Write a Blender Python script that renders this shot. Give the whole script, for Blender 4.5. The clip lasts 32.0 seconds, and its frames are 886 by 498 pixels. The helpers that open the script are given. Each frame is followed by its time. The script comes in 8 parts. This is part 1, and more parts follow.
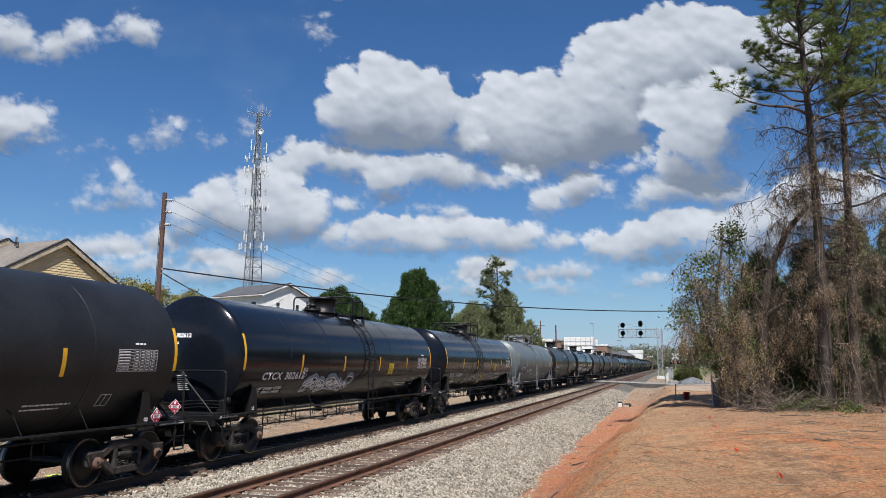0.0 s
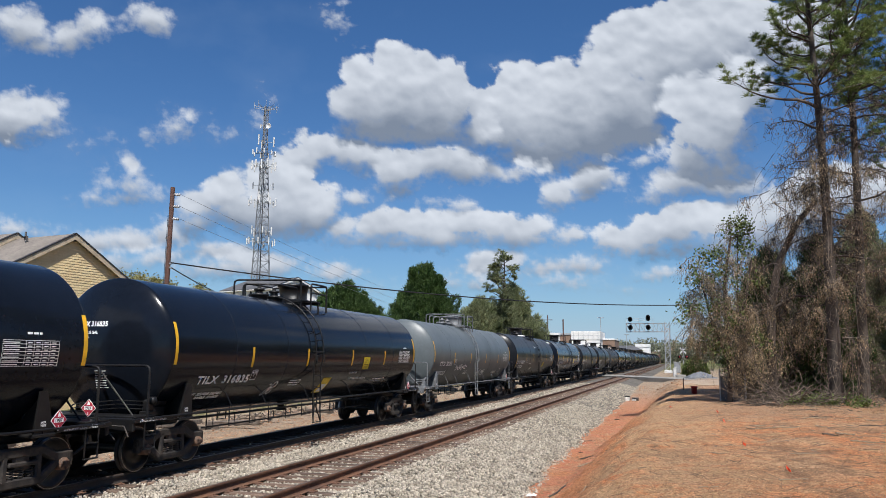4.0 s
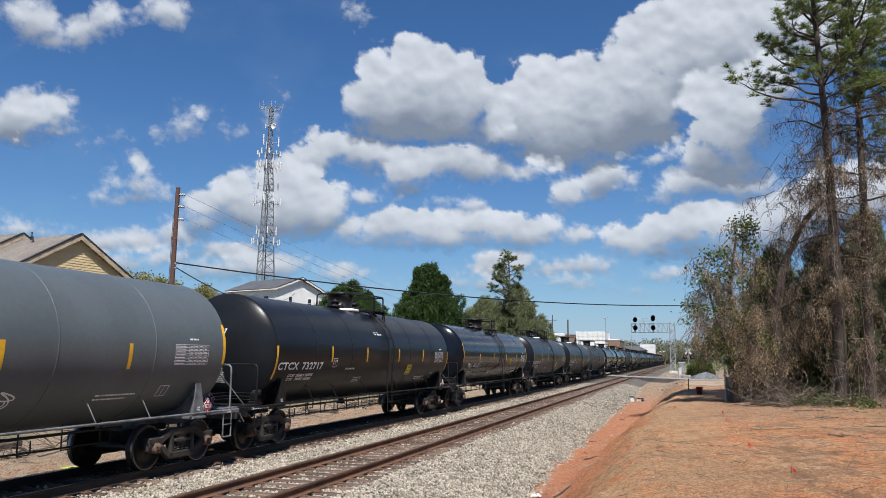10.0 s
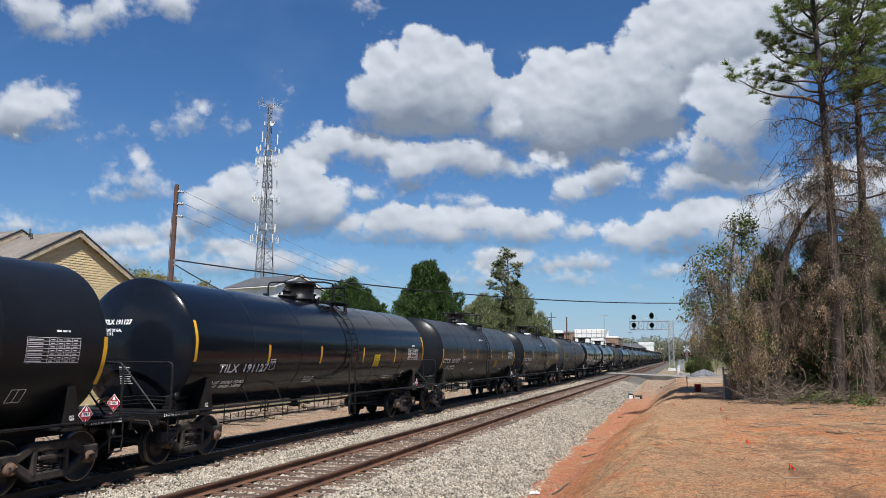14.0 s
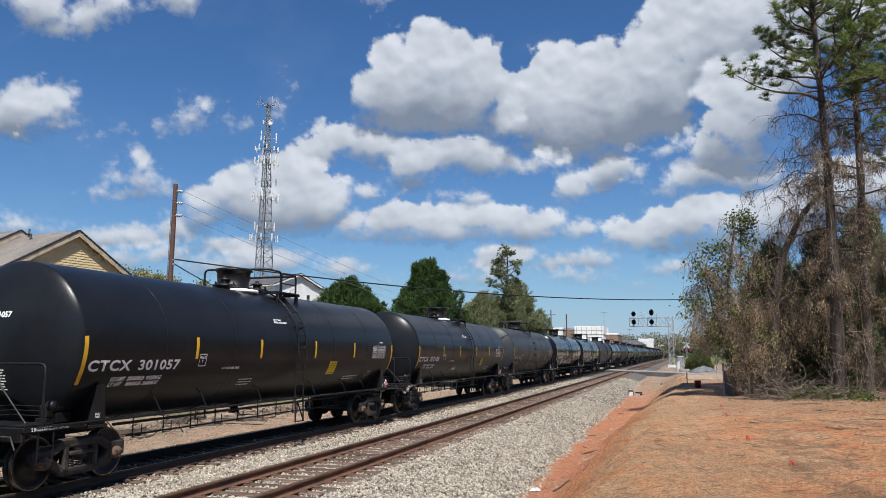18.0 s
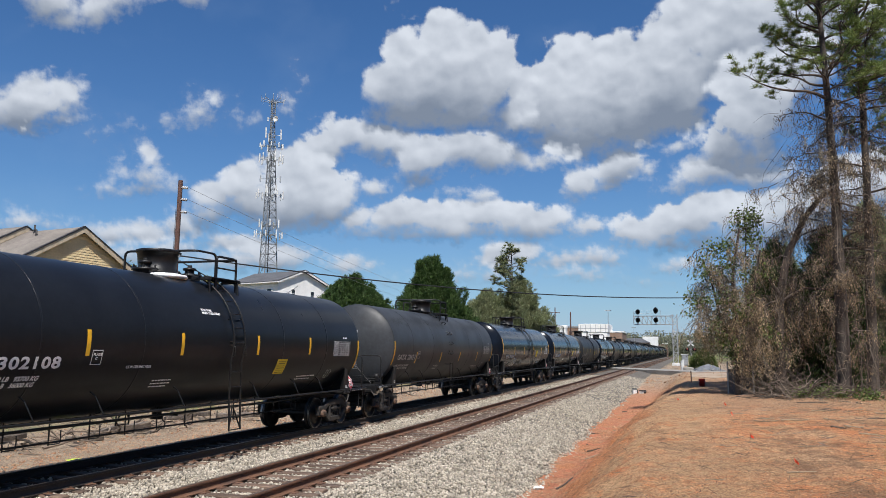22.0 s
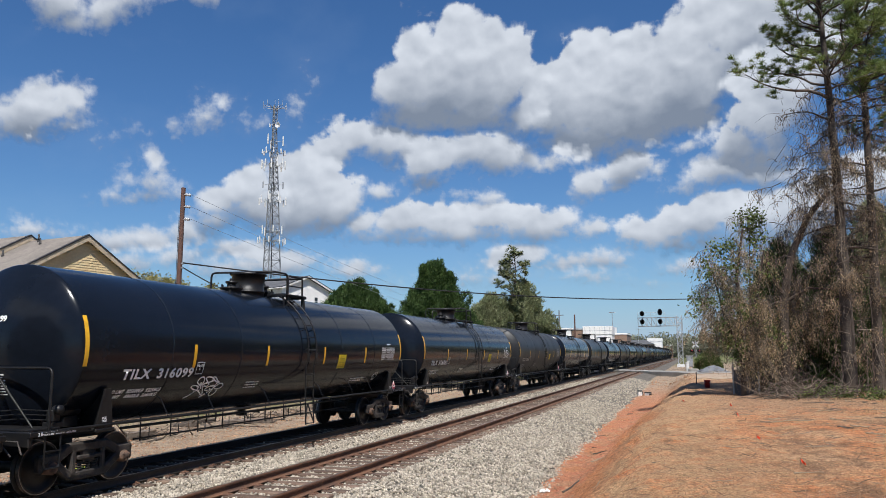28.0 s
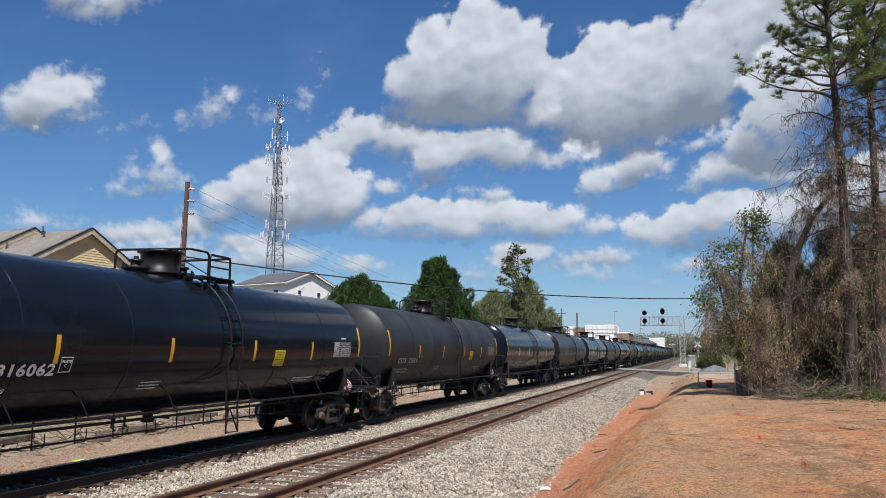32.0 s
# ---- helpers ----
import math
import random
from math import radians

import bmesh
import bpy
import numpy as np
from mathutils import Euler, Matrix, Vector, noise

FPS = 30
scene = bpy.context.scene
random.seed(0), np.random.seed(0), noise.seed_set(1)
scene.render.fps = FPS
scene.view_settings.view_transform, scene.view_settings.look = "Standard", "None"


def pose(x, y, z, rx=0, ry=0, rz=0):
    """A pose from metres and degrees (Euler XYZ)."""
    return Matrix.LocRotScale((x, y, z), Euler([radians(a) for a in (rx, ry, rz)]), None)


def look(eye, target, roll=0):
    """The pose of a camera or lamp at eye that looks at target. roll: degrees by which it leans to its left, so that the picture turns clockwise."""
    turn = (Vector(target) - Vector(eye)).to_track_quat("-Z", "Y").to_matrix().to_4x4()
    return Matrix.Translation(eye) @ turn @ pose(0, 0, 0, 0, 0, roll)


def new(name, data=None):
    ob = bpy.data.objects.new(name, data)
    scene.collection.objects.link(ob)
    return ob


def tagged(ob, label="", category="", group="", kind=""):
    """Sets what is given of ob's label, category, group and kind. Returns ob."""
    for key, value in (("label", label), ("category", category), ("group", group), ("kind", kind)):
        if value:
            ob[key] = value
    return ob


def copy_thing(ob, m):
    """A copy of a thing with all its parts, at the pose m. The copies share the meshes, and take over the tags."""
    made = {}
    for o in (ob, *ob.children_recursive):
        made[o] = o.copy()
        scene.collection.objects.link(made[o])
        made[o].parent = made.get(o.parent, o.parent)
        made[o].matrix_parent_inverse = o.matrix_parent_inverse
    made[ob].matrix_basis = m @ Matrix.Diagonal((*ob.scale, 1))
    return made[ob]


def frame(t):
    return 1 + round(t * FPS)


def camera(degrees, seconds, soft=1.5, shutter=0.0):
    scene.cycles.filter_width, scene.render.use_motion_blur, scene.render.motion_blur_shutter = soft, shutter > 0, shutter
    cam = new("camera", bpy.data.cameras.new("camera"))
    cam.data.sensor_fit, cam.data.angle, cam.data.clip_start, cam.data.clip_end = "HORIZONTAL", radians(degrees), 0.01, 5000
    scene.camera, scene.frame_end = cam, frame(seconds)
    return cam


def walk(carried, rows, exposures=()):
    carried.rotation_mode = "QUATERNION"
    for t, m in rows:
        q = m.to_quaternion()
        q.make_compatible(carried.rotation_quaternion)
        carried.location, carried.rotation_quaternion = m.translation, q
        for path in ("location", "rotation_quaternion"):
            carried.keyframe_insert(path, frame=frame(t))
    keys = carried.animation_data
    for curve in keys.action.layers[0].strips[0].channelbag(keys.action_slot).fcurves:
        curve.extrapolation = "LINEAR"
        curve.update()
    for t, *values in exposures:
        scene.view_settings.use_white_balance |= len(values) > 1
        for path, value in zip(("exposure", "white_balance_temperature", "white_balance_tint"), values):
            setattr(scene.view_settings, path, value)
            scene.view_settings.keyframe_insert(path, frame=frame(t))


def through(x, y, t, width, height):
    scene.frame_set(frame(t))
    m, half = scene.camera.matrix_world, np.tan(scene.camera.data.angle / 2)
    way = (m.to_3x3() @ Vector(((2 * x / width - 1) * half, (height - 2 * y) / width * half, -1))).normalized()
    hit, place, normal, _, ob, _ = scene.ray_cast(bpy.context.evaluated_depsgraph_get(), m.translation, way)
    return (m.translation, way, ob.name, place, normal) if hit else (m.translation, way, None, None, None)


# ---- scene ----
EYE = Vector((0.0, 0.0, 2.386))


def aim(turn, tilt, roll):
    """The camera's pose at the eye: degrees to the left of the track, upwards, and roll."""
    return Matrix.Translation(EYE) @ pose(0, 0, 0, 0, 0, turn) @ pose(0, 0, 0, 90 + tilt) @ pose(0, 0, 0, 0, 0, roll)


cam = camera(60.235, 32.0, soft=0.4)
walk(cam, [
    (0, aim(16.553, 8.546, 0.375)),
    (0.5, aim(16.723, 8.517, 0.362)),
    (1, aim(16.814, 8.409, 0.409)),
    (1.5, aim(16.861, 8.306, 0.504)),
    (2, aim(16.914, 8.258, 0.464)),
    (2.5, aim(16.986, 8.236, 0.528)),
    (3, aim(17.000, 8.193, 0.452)),
    (3.5, aim(17.055, 8.140, 0.455)),
    (5.5, aim(17.220, 8.057, 0.279)),
    (6, aim(17.177, 8.102, 0.358)),
    (6.5, aim(17.203, 8.057, 0.430)),
    (7, aim(17.244, 8.020, 0.408)),
    (7.5, aim(17.242, 7.990, 0.382)),
    (8, aim(17.207, 8.001, 0.337)),
    (8.5, aim(17.170, 8.063, 0.439)),
    (9, aim(17.204, 8.029, 0.384)),
    (9.5, aim(17.331, 8.042, 0.400)),
    (10, aim(17.447, 8.116, 0.481)),
    (10.5, aim(17.380, 8.086, 0.399)),
    (11, aim(17.311, 8.017, 0.280)),
    (11.5, aim(17.286, 8.029, 0.291)),
    (12, aim(17.287, 8.047, 0.301)),
    (12.5, aim(17.275, 8.058, 0.469)),
    (13, aim(17.298, 8.026, 0.590)),
    (13.5, aim(17.304, 7.964, 0.582)),
    (14, aim(17.361, 7.917, 0.524)),
    (14.5, aim(17.389, 7.824, 0.428)),
    (16.5, aim(17.335, 7.658, 0.317)),
    (17, aim(17.314, 7.733, 0.137)),
    (17.5, aim(17.278, 7.769, 0.092)),
    (18, aim(17.317, 7.757, 0.197)),
    (18.5, aim(17.406, 7.785, 0.360)),
    (19, aim(17.516, 7.764, 0.420)),
    (19.5, aim(17.650, 7.671, 0.491)),
    (20, aim(17.646, 7.694, 0.446)),
    (20.5, aim(17.570, 7.727, 0.398)),
    (21, aim(17.562, 7.687, 0.353)),
    (21.5, aim(17.654, 7.615, 0.359)),
    (22, aim(17.637, 7.553, 0.430)),
    (22.5, aim(17.593, 7.454, 0.587)),
    (23, aim(17.546, 7.476, 0.509)),
    (23.5, aim(17.514, 7.505, 0.273)),
    (24, aim(17.611, 7.485, 0.207)),
    (24.5, aim(17.781, 7.510, 0.166)),
    (25, aim(17.831, 7.559, 0.127)),
    (25.5, aim(17.802, 7.611, 0.046)),
    (27.5, aim(17.770, 7.880, -0.345)),
    (28, aim(17.875, 7.854, -0.225)),
    (28.5, aim(18.037, 7.782, 0.018)),
    (29, aim(18.139, 7.759, 0.145)),
    (29.5, aim(18.151, 7.762, 0.225)),
    (30, aim(18.198, 7.801, 0.232)),
    (30.5, aim(18.217, 7.752, 0.205)),
    (31, aim(18.224, 7.660, 0.181)),
    (31.5, aim(18.226, 7.605, 0.273)),
    (32, aim(18.110, 7.622, 0.430)),
])

# ---- world, sun, exposure ----
SUN_DIR = Vector((0.245, -0.50, 0.83)).normalized()
world = bpy.data.worlds.new("sky")
scene.world = world
world.use_nodes = True
wn = world.node_tree.nodes
sky = wn.new("ShaderNodeTexSky")
sky.sky_type = 'NISHITA'
sky.sun_disc = False
sky.sun_elevation = math.asin(SUN_DIR.z)
sky.sun_rotation = math.atan2(SUN_DIR.x, SUN_DIR.y)
sky.air_density, sky.dust_density, sky.ozone_density = 1.0, 0.15, 1.0
hue = wn.new("ShaderNodeHueSaturation")
hue.inputs["Saturation"].default_value = 1.22
world.node_tree.links.new(sky.outputs[0], hue.inputs["Color"])
tint = wn.new("ShaderNodeMix")
tint.data_type, tint.blend_type = 'RGBA', 'MULTIPLY'
tint.inputs[0].default_value, tint.inputs[7].default_value = 1.0, (0.50, 0.815, 1.12, 1)
world.node_tree.links.new(hue.outputs[0], tint.inputs[6])
world.node_tree.links.new(tint.outputs[2], wn["Background"].inputs[0])
wn["Background"].inputs[1].default_value = 0.060
sun = new("sun", bpy.data.lights.new("sun", 'SUN'))
sun.data.energy, sun.data.angle, sun.data.color = 4.4, radians(0.5), (1.0, 0.975, 0.94)
sun.matrix_world = look(SUN_DIR * 50, (0, 0, 0))
scene.view_settings.exposure = 0.5

# ---- helpers for building ----
RNG = random.Random(7)


class Geo:
    """Collects vertices and faces of one mesh."""

    def __init__(self):
        self.v, self.f, self.sm = [], [], []

    def add(self, verts, faces, smooth=False):
        n = len(self.v)
        self.v.extend(tuple(p) for p in verts)
        self.f.extend(tuple(n + i for i in fc) for fc in faces)
        self.sm.extend([smooth] * len(faces))
        return self

    def box(self, cx, cy, cz, sx, sy, sz, ch=0.0, m=None):
        hx, hy, hz = sx / 2, sy / 2, sz / 2
        if ch <= 0:
            vs = [(x, y, z) for x in (-hx, hx) for y in (-hy, hy) for z in (-hz, hz)]
            fs = [(0, 1, 3, 2), (4, 6, 7, 5), (0, 4, 5, 1), (2, 3, 7, 6), (0, 2, 6, 4), (1, 5, 7, 3)]
        else:
            vs, fs = [], []
            ch = min(ch, hx * .9, hy * .9, hz * .9)
            idx = {}
            for ix, sxn in enumerate((-1, 1)):
                for iy, syn in enumerate((-1, 1)):
                    for iz, szn in enumerate((-1, 1)):
                        for ax in range(3):
                            p = [sxn * (hx - ch), syn * (hy - ch), szn * (hz - ch)]
                            p[ax] = (sxn * hx, syn * hy, szn * hz)[ax]
                            idx[ix, iy, iz, ax] = len(vs)
                            vs.append(tuple(p))
            g = lambda a, b, c, ax: idx[a, b, c, ax]
            fs += [(g(0, 0, 0, 0), g(0, 0, 1, 0), g(0, 1, 1, 0), g(0, 1, 0, 0)), (g(1, 0, 0, 0), g(1, 1, 0, 0), g(1, 1, 1, 0), g(1, 0, 1, 0))]
            fs += [(g(0, 0, 0, 1), g(1, 0, 0, 1), g(1, 0, 1, 1), g(0, 0, 1, 1)), (g(0, 1, 0, 1), g(0, 1, 1, 1), g(1, 1, 1, 1), g(1, 1, 0, 1))]
            fs += [(g(0, 0, 0, 2), g(0, 1, 0, 2), g(1, 1, 0, 2), g(1, 0, 0, 2)), (g(0, 0, 1, 2), g(1, 0, 1, 2), g(1, 1, 1, 2), g(0, 1, 1, 2))]
            for a in (0, 1):
                for b in (0, 1):
                    fs.append((g(a, b, 0, 0), g(a, b, 1, 0), g(a, b, 1, 1), g(a, b, 0, 1)))
                    fs.append((g(a, 0, b, 0), g(a, 1, b, 0), g(a, 1, b, 2), g(a, 0, b, 2)))
                    fs.append((g(0, a, b, 1), g(1, a, b, 1), g(1, a, b, 2), g(0, a, b, 2)))
                    for c in (0, 1):
                        fs.append((g(a, b, c, 0), g(a, b, c, 1), g(a, b, c, 2)))
        if m is not None:
            vs = [m @ Vector(p) for p in vs]
        return self.add([(p[0] + cx, p[1] + cy, p[2] + cz) for p in vs], fs)

    def tube(self, pts, r, seg=6, r2=None, caps=True, power=1.0):
        pts = [Vector(p) for p in pts]
        n = len(pts)
        rings, prev = [], None
        for i, p in enumerate(pts):
            d = (pts[min(i + 1, n - 1)] - pts[max(i - 1, 0)])
            if d.length < 1e-9:
                d = Vector((0, 0, 1))
            d.normalize()
            if prev is None:
                a = d.orthogonal().normalized()
            else:
                a = (prev - d * prev.dot(d))
                a = a.normalized() if a.length > 1e-6 else d.orthogonal().normalized()
            prev = a
            b = d.cross(a)
            rr = r if r2 is None else r2 + (r - r2) * (1 - i / max(1, n - 1)) ** power
            rings.append([p + (a * math.cos(2 * math.pi * k / seg) + b * math.sin(2 * math.pi * k / seg)) * rr for k in range(seg)])
        vs = [q for ring in rings for q in ring]
        fs = []
        for i in range(n - 1):
            for k in range(seg):
                k2 = (k + 1) % seg
                fs.append((i * seg + k, i * seg + k2, (i + 1) * seg + k2, (i + 1) * seg + k))
        self.add(vs, fs, True)
        if caps:
            self.add(rings[0][::-1], [tuple(range(seg))])
            self.add(rings[-1], [tuple(range(seg))])
        return self

    def lathe(self, prof, seg=24, axis='z', c=(0, 0, 0), smooth=True, a0=0.0, a1=2 * math.pi):
        """prof: (radius, height) pairs, turned round the axis."""
        full = abs(a1 - a0 - 2 * math.pi) < 1e-6
        m = seg if full else seg + 1
        vs, fs = [], []
        for r, hgt in prof:
            for k in range(m):
                a = a0 + (a1 - a0) * k / seg
                p, q = r * math.cos(a), r * math.sin(a)
                if axis == 'z':
                    vs.append((c[0] + p, c[1] + q, c[2] + hgt))
                elif axis == 'y':
                    vs.append((c[0] + q, c[1] + hgt, c[2] + p))
                else:
                    vs.append((c[0] + hgt, c[1] + p, c[2] + q))
        for i in range(len(prof) - 1):
            for k in range(seg):
                k2 = (k + 1) % m
                fs.append((i * m + k, i * m + k2, (i + 1) * m + k2, (i + 1) * m + k))
        return self.add(vs, fs, smooth)

    def prism(self, outline, a, b, axis='x'):
        """A flat outline pushed from a to b along the axis."""
        n = len(outline)
        put = {'x': lambda t, p: (t, p[0], p[1]), 'y': lambda t, p: (p[0], t, p[1]), 'z': lambda t, p: (p[0], p[1], t)}[axis]
        vs = [put(a, p) for p in outline] + [put(b, p) for p in outline]
        fs = [tuple(range(n))[::-1], tuple(range(n, 2 * n))]
        fs += [(i, (i + 1) % n, n + (i + 1) % n, n + i) for i in range(n)]
        return self.add(vs, fs)

    def quad(self, a, b, c, d):
        return self.add([a, b, c, d], [(0, 1, 2, 3)])

    def mesh(self, name):
        me = bpy.data.meshes.new(name)
        me.from_pydata(self.v, [], self.f)
        me.polygons.foreach_set("use_smooth", self.sm)
        me.update()
        return me


def shaped(geo, name, material):
    me = geo.mesh(name)
    if material is not None:
        me.materials.append(material)
    return me


def part(name, geo, material, parent, label="", at=None):
    """One mesh under a thing or under a part."""
    me = geo if isinstance(geo, bpy.types.Mesh) else shaped(geo, name, material)
    ob = new(name, me)
    ob.parent = parent
    if at is not None:
        ob.matrix_basis = at
    if label:
        tagged(ob, label)
    return ob


def thing(name, label, category, group="", kind="", at=None, geo=None, material=None):
    """A top-level thing: an Empty for its parts, or one mesh."""
    ob = new(name, shaped(geo, name, material) if geo is not None else None)
    if at is not None:
        ob.matrix_basis = at
    return tagged(ob, label, category, group, kind)


# ---- materials ----
def material(name, colour, rough=0.6, metal=0.0, second=None, scale=3.0, fine=40.0, mix=(0.4, 0.65), bump=0.0, bump_scale=None, per_piece=0.0, rough_var=0.1, coat=0.0, spec=0.5, coords="Object", grain=0.25):
    """A two-scale procedural surface: patches of a second colour, fine grain, relief, and a shift from piece to piece."""
    m = bpy.data.materials.new(name)
    m.use_nodes = True
    nt = m.node_tree
    bsdf = nt.nodes["Principled BSDF"]
    L = nt.links.new
    tc = nt.nodes.new("ShaderNodeTexCoord")
    src = tc.outputs[coords]
    n1 = nt.nodes.new("ShaderNodeTexNoise")
    n1.inputs["Scale"].default_value, n1.inputs["Detail"].default_value, n1.inputs["Roughness"].default_value = scale, 6, 0.6
    L(src, n1.inputs["Vector"])
    n2 = nt.nodes.new("ShaderNodeTexNoise")
    n2.inputs["Scale"].default_value, n2.inputs["Detail"].default_value = fine, 4
    L(src, n2.inputs["Vector"])
    ramp = nt.nodes.new("ShaderNodeMapRange")
    ramp.interpolation_type = 'SMOOTHSTEP'
    ramp.inputs[1].default_value, ramp.inputs[2].default_value = mix
    L(n1.outputs[0], ramp.inputs[0])
    c = nt.nodes.new("ShaderNodeMix")
    c.data_type = 'RGBA'
    second = second or tuple(v * 0.7 for v in colour)
    c.inputs[6].default_value, c.inputs[7].default_value = (*colour, 1), (*second, 1)
    L(ramp.outputs[0], c.inputs[0])
    g = nt.nodes.new("ShaderNodeMapRange")
    g.inputs[1].default_value, g.inputs[2].default_value = 0.25, 0.75
    g.inputs[3].default_value, g.inputs[4].default_value = 1 - grain, 1 + grain
    L(n2.outputs[0], g.inputs[0])
    val = g.outputs[0]
    if per_piece > 0:
        oi = nt.nodes.new("ShaderNodeObjectInfo")
        ge = nt.nodes.new("ShaderNodeNewGeometry")
        ad = nt.nodes.new("ShaderNodeMath")
        ad.operation = 'ADD'
        L(oi.outputs["Random"], ad.inputs[0])
        L(ge.outputs["Random Per Island"], ad.inputs[1])
        fr = nt.nodes.new("ShaderNodeMath")
        fr.operation = 'FRACT'
        L(ad.outputs[0], fr.inputs[0])
        pr = nt.nodes.new("ShaderNodeMapRange")
        pr.inputs[3].default_value, pr.inputs[4].default_value = 1 - per_piece, 1 + per_piece
        L(fr.outputs[0], pr.inputs[0])
        mu = nt.nodes.new("ShaderNodeMath")
        mu.operation = 'MULTIPLY'
        L(val, mu.inputs[0])
        L(pr.outputs[0], mu.inputs[1])
        val = mu.outputs[0]
    sc = nt.nodes.new("ShaderNodeVectorMath")
    sc.operation = 'SCALE'
    L(c.outputs[2], sc.inputs[0])
    L(val, sc.inputs["Scale"])
    L(sc.outputs[0], bsdf.inputs["Base Color"])
    rr = nt.nodes.new("ShaderNodeMapRange")
    rr.inputs[3].default_value, rr.inputs[4].default_value = max(0.02, rough - rough_var), min(1, rough + rough_var)
    L(n1.outputs[0], rr.inputs[0])
    L(rr.outputs[0], bsdf.inputs["Roughness"])
    bsdf.inputs["Metallic"].default_value = metal
    bsdf.inputs["Specular IOR Level"].default_value = spec
    bsdf.inputs["Coat Weight"].default_value = coat
    bsdf.inputs["Coat Roughness"].default_value = 0.08
    if bump > 0:
        n3 = nt.nodes.new("ShaderNodeTexNoise")
        n3.inputs["Scale"].default_value, n3.inputs["Detail"].default_value = bump_scale or fine, 5
        L(src, n3.inputs["Vector"])
        b = nt.nodes.new("ShaderNodeBump")
        b.inputs["Strength"].default_value, b.inputs["Distance"].default_value = 0.7, bump
        L(n3.outputs[0], b.inputs["Height"])
        L(b.outputs[0], bsdf.inputs["Normal"])
    return m


GLOSS_BLACK = material("glossy black tank paint", (0.0075, 0.0100, 0.0155), 0.16, second=(0.006, 0.008, 0.012), scale=0.7, fine=9, grain=0.15, rough_var=0.06, spec=0.24)
SATIN_BLACK = material("satin black tank paint", (0.0125, 0.014, 0.017), 0.30, second=(0.010, 0.011, 0.0135), scale=0.8, fine=9, grain=0.15, rough_var=0.07, spec=0.18)
MATT_BLACK = material("matt black tank paint", (0.02016, 0.0216, 0.02376), 0.45, second=(0.0144, 0.01512, 0.01656), scale=0.9, fine=12, grain=0.2, spec=0.3)
GREY_TANK = material("light grey tank paint", (0.1044, 0.1224, 0.1296), 0.40, second=(0.09, 0.1058, 0.1123), scale=0.5, fine=10, grain=0.08, spec=0.4)
DARK_GREY = material("dark grey tank paint", (0.03744, 0.04032, 0.04464), 0.45, second=(0.0288, 0.03024, 0.0324), scale=0.9, fine=10, grain=0.16, spec=0.3)
BLACK_STEEL = material("black painted steel", (0.007, 0.007, 0.008), 0.45, second=(0.013, 0.012, 0.011), scale=4, fine=30, spec=0.35)
SHADED_OILY_BALLAST = material("ballast darkened for oil and shade", (0.0252, 0.02232, 0.02016), 0.7, second=(0.054, 0.0468, 0.0396), scale=3, fine=30, bump=0.03, bump_scale=18, grain=0.4, spec=0.3)
GREY_STEEL = material("grey painted steel", (0.17, 0.18, 0.19), 0.5, second=(0.1, 0.1, 0.1), scale=4, fine=30)
TRUCK_STEEL = material("dusty cast steel", (0.022, 0.019, 0.017), 0.7, second=(0.052, 0.041, 0.033), scale=5, fine=40, bump=0.004)
BEARING_RUST = material("rusty bearing housing", (0.17, 0.095, 0.06), 0.75, second=(0.07, 0.045, 0.032), scale=9, fine=40, bump=0.003)
WHEEL_STEEL = material("dark wheel steel", (0.013, 0.012, 0.012), 0.5, 0.2, second=(0.028, 0.022, 0.019), scale=6, fine=40)
TREAD_STEEL = material("bright worn steel", (0.30, 0.28, 0.26), 0.35, 0.9, scale=6, fine=60)
YELLOW_TAPE = material("yellow reflective tape", (0.85, 0.47, 0.02), 0.45, second=(0.7, 0.38, 0.02), scale=5, fine=40, grain=0.1)
YELLOW_SIGN = material("yellow sticker", (0.8, 0.62, 0.02), 0.5, second=(0.7, 0.52, 0.02), scale=5, fine=40, grain=0.1)
SPRAY_BLUE = material("pale blue spray paint", (0.30, 0.40, 0.50), 0.6, second=(0.16, 0.22, 0.28), scale=5, fine=40)
WHITE_PAINT = material("white stencil paint", (0.93, 0.93, 0.92), 0.55, second=(0.82, 0.82, 0.81), scale=6, fine=50, grain=0.1)
GREY_PAINT = material("greyed stencil paint", (0.55, 0.54, 0.52), 0.6, second=(0.32, 0.31, 0.30), scale=6, fine=50)
RED_PAINT = material("red placard paint", (0.42, 0.018, 0.045), 0.5, second=(0.34, 0.018, 0.04), scale=8, fine=50, grain=0.1)
RAIL_SIDE = material("rusty rail steel", (0.1512, 0.072, 0.0396), 0.8, second=(0.0864, 0.04464, 0.0288), scale=2.0, fine=35, bump=0.002)
RAIL_DARK = material("dark brown rail steel", (0.036, 0.025, 0.02), 0.65, second=(0.03, 0.024, 0.02), scale=2.0, fine=35, bump=0.002)
RAIL_TOP = material("polished rail head", (0.20, 0.145, 0.115), 0.42, 0.6, second=(0.14, 0.09, 0.065), scale=1.5, fine=60)
TIE_WOOD = material("creosoted tie wood", (0.098, 0.062, 0.043), 0.85, second=(0.155, 0.105, 0.075), scale=2.5, fine=25, bump=0.006, per_piece=0.4)
# colour kept dark to stand in for the shade between loose stones
BALLAST = material("granite ballast with gap shade", (0.13, 0.113, 0.092), 0.9, second=(0.075, 0.064, 0.052), scale=1.2, fine=28, bump=0.03, bump_scale=16, grain=0.5)
STONE = material("granite ballast stone", (0.395, 0.345, 0.275), 0.85, second=(0.275, 0.235, 0.18), scale=3, fine=40, per_piece=0.45, grain=0.2)


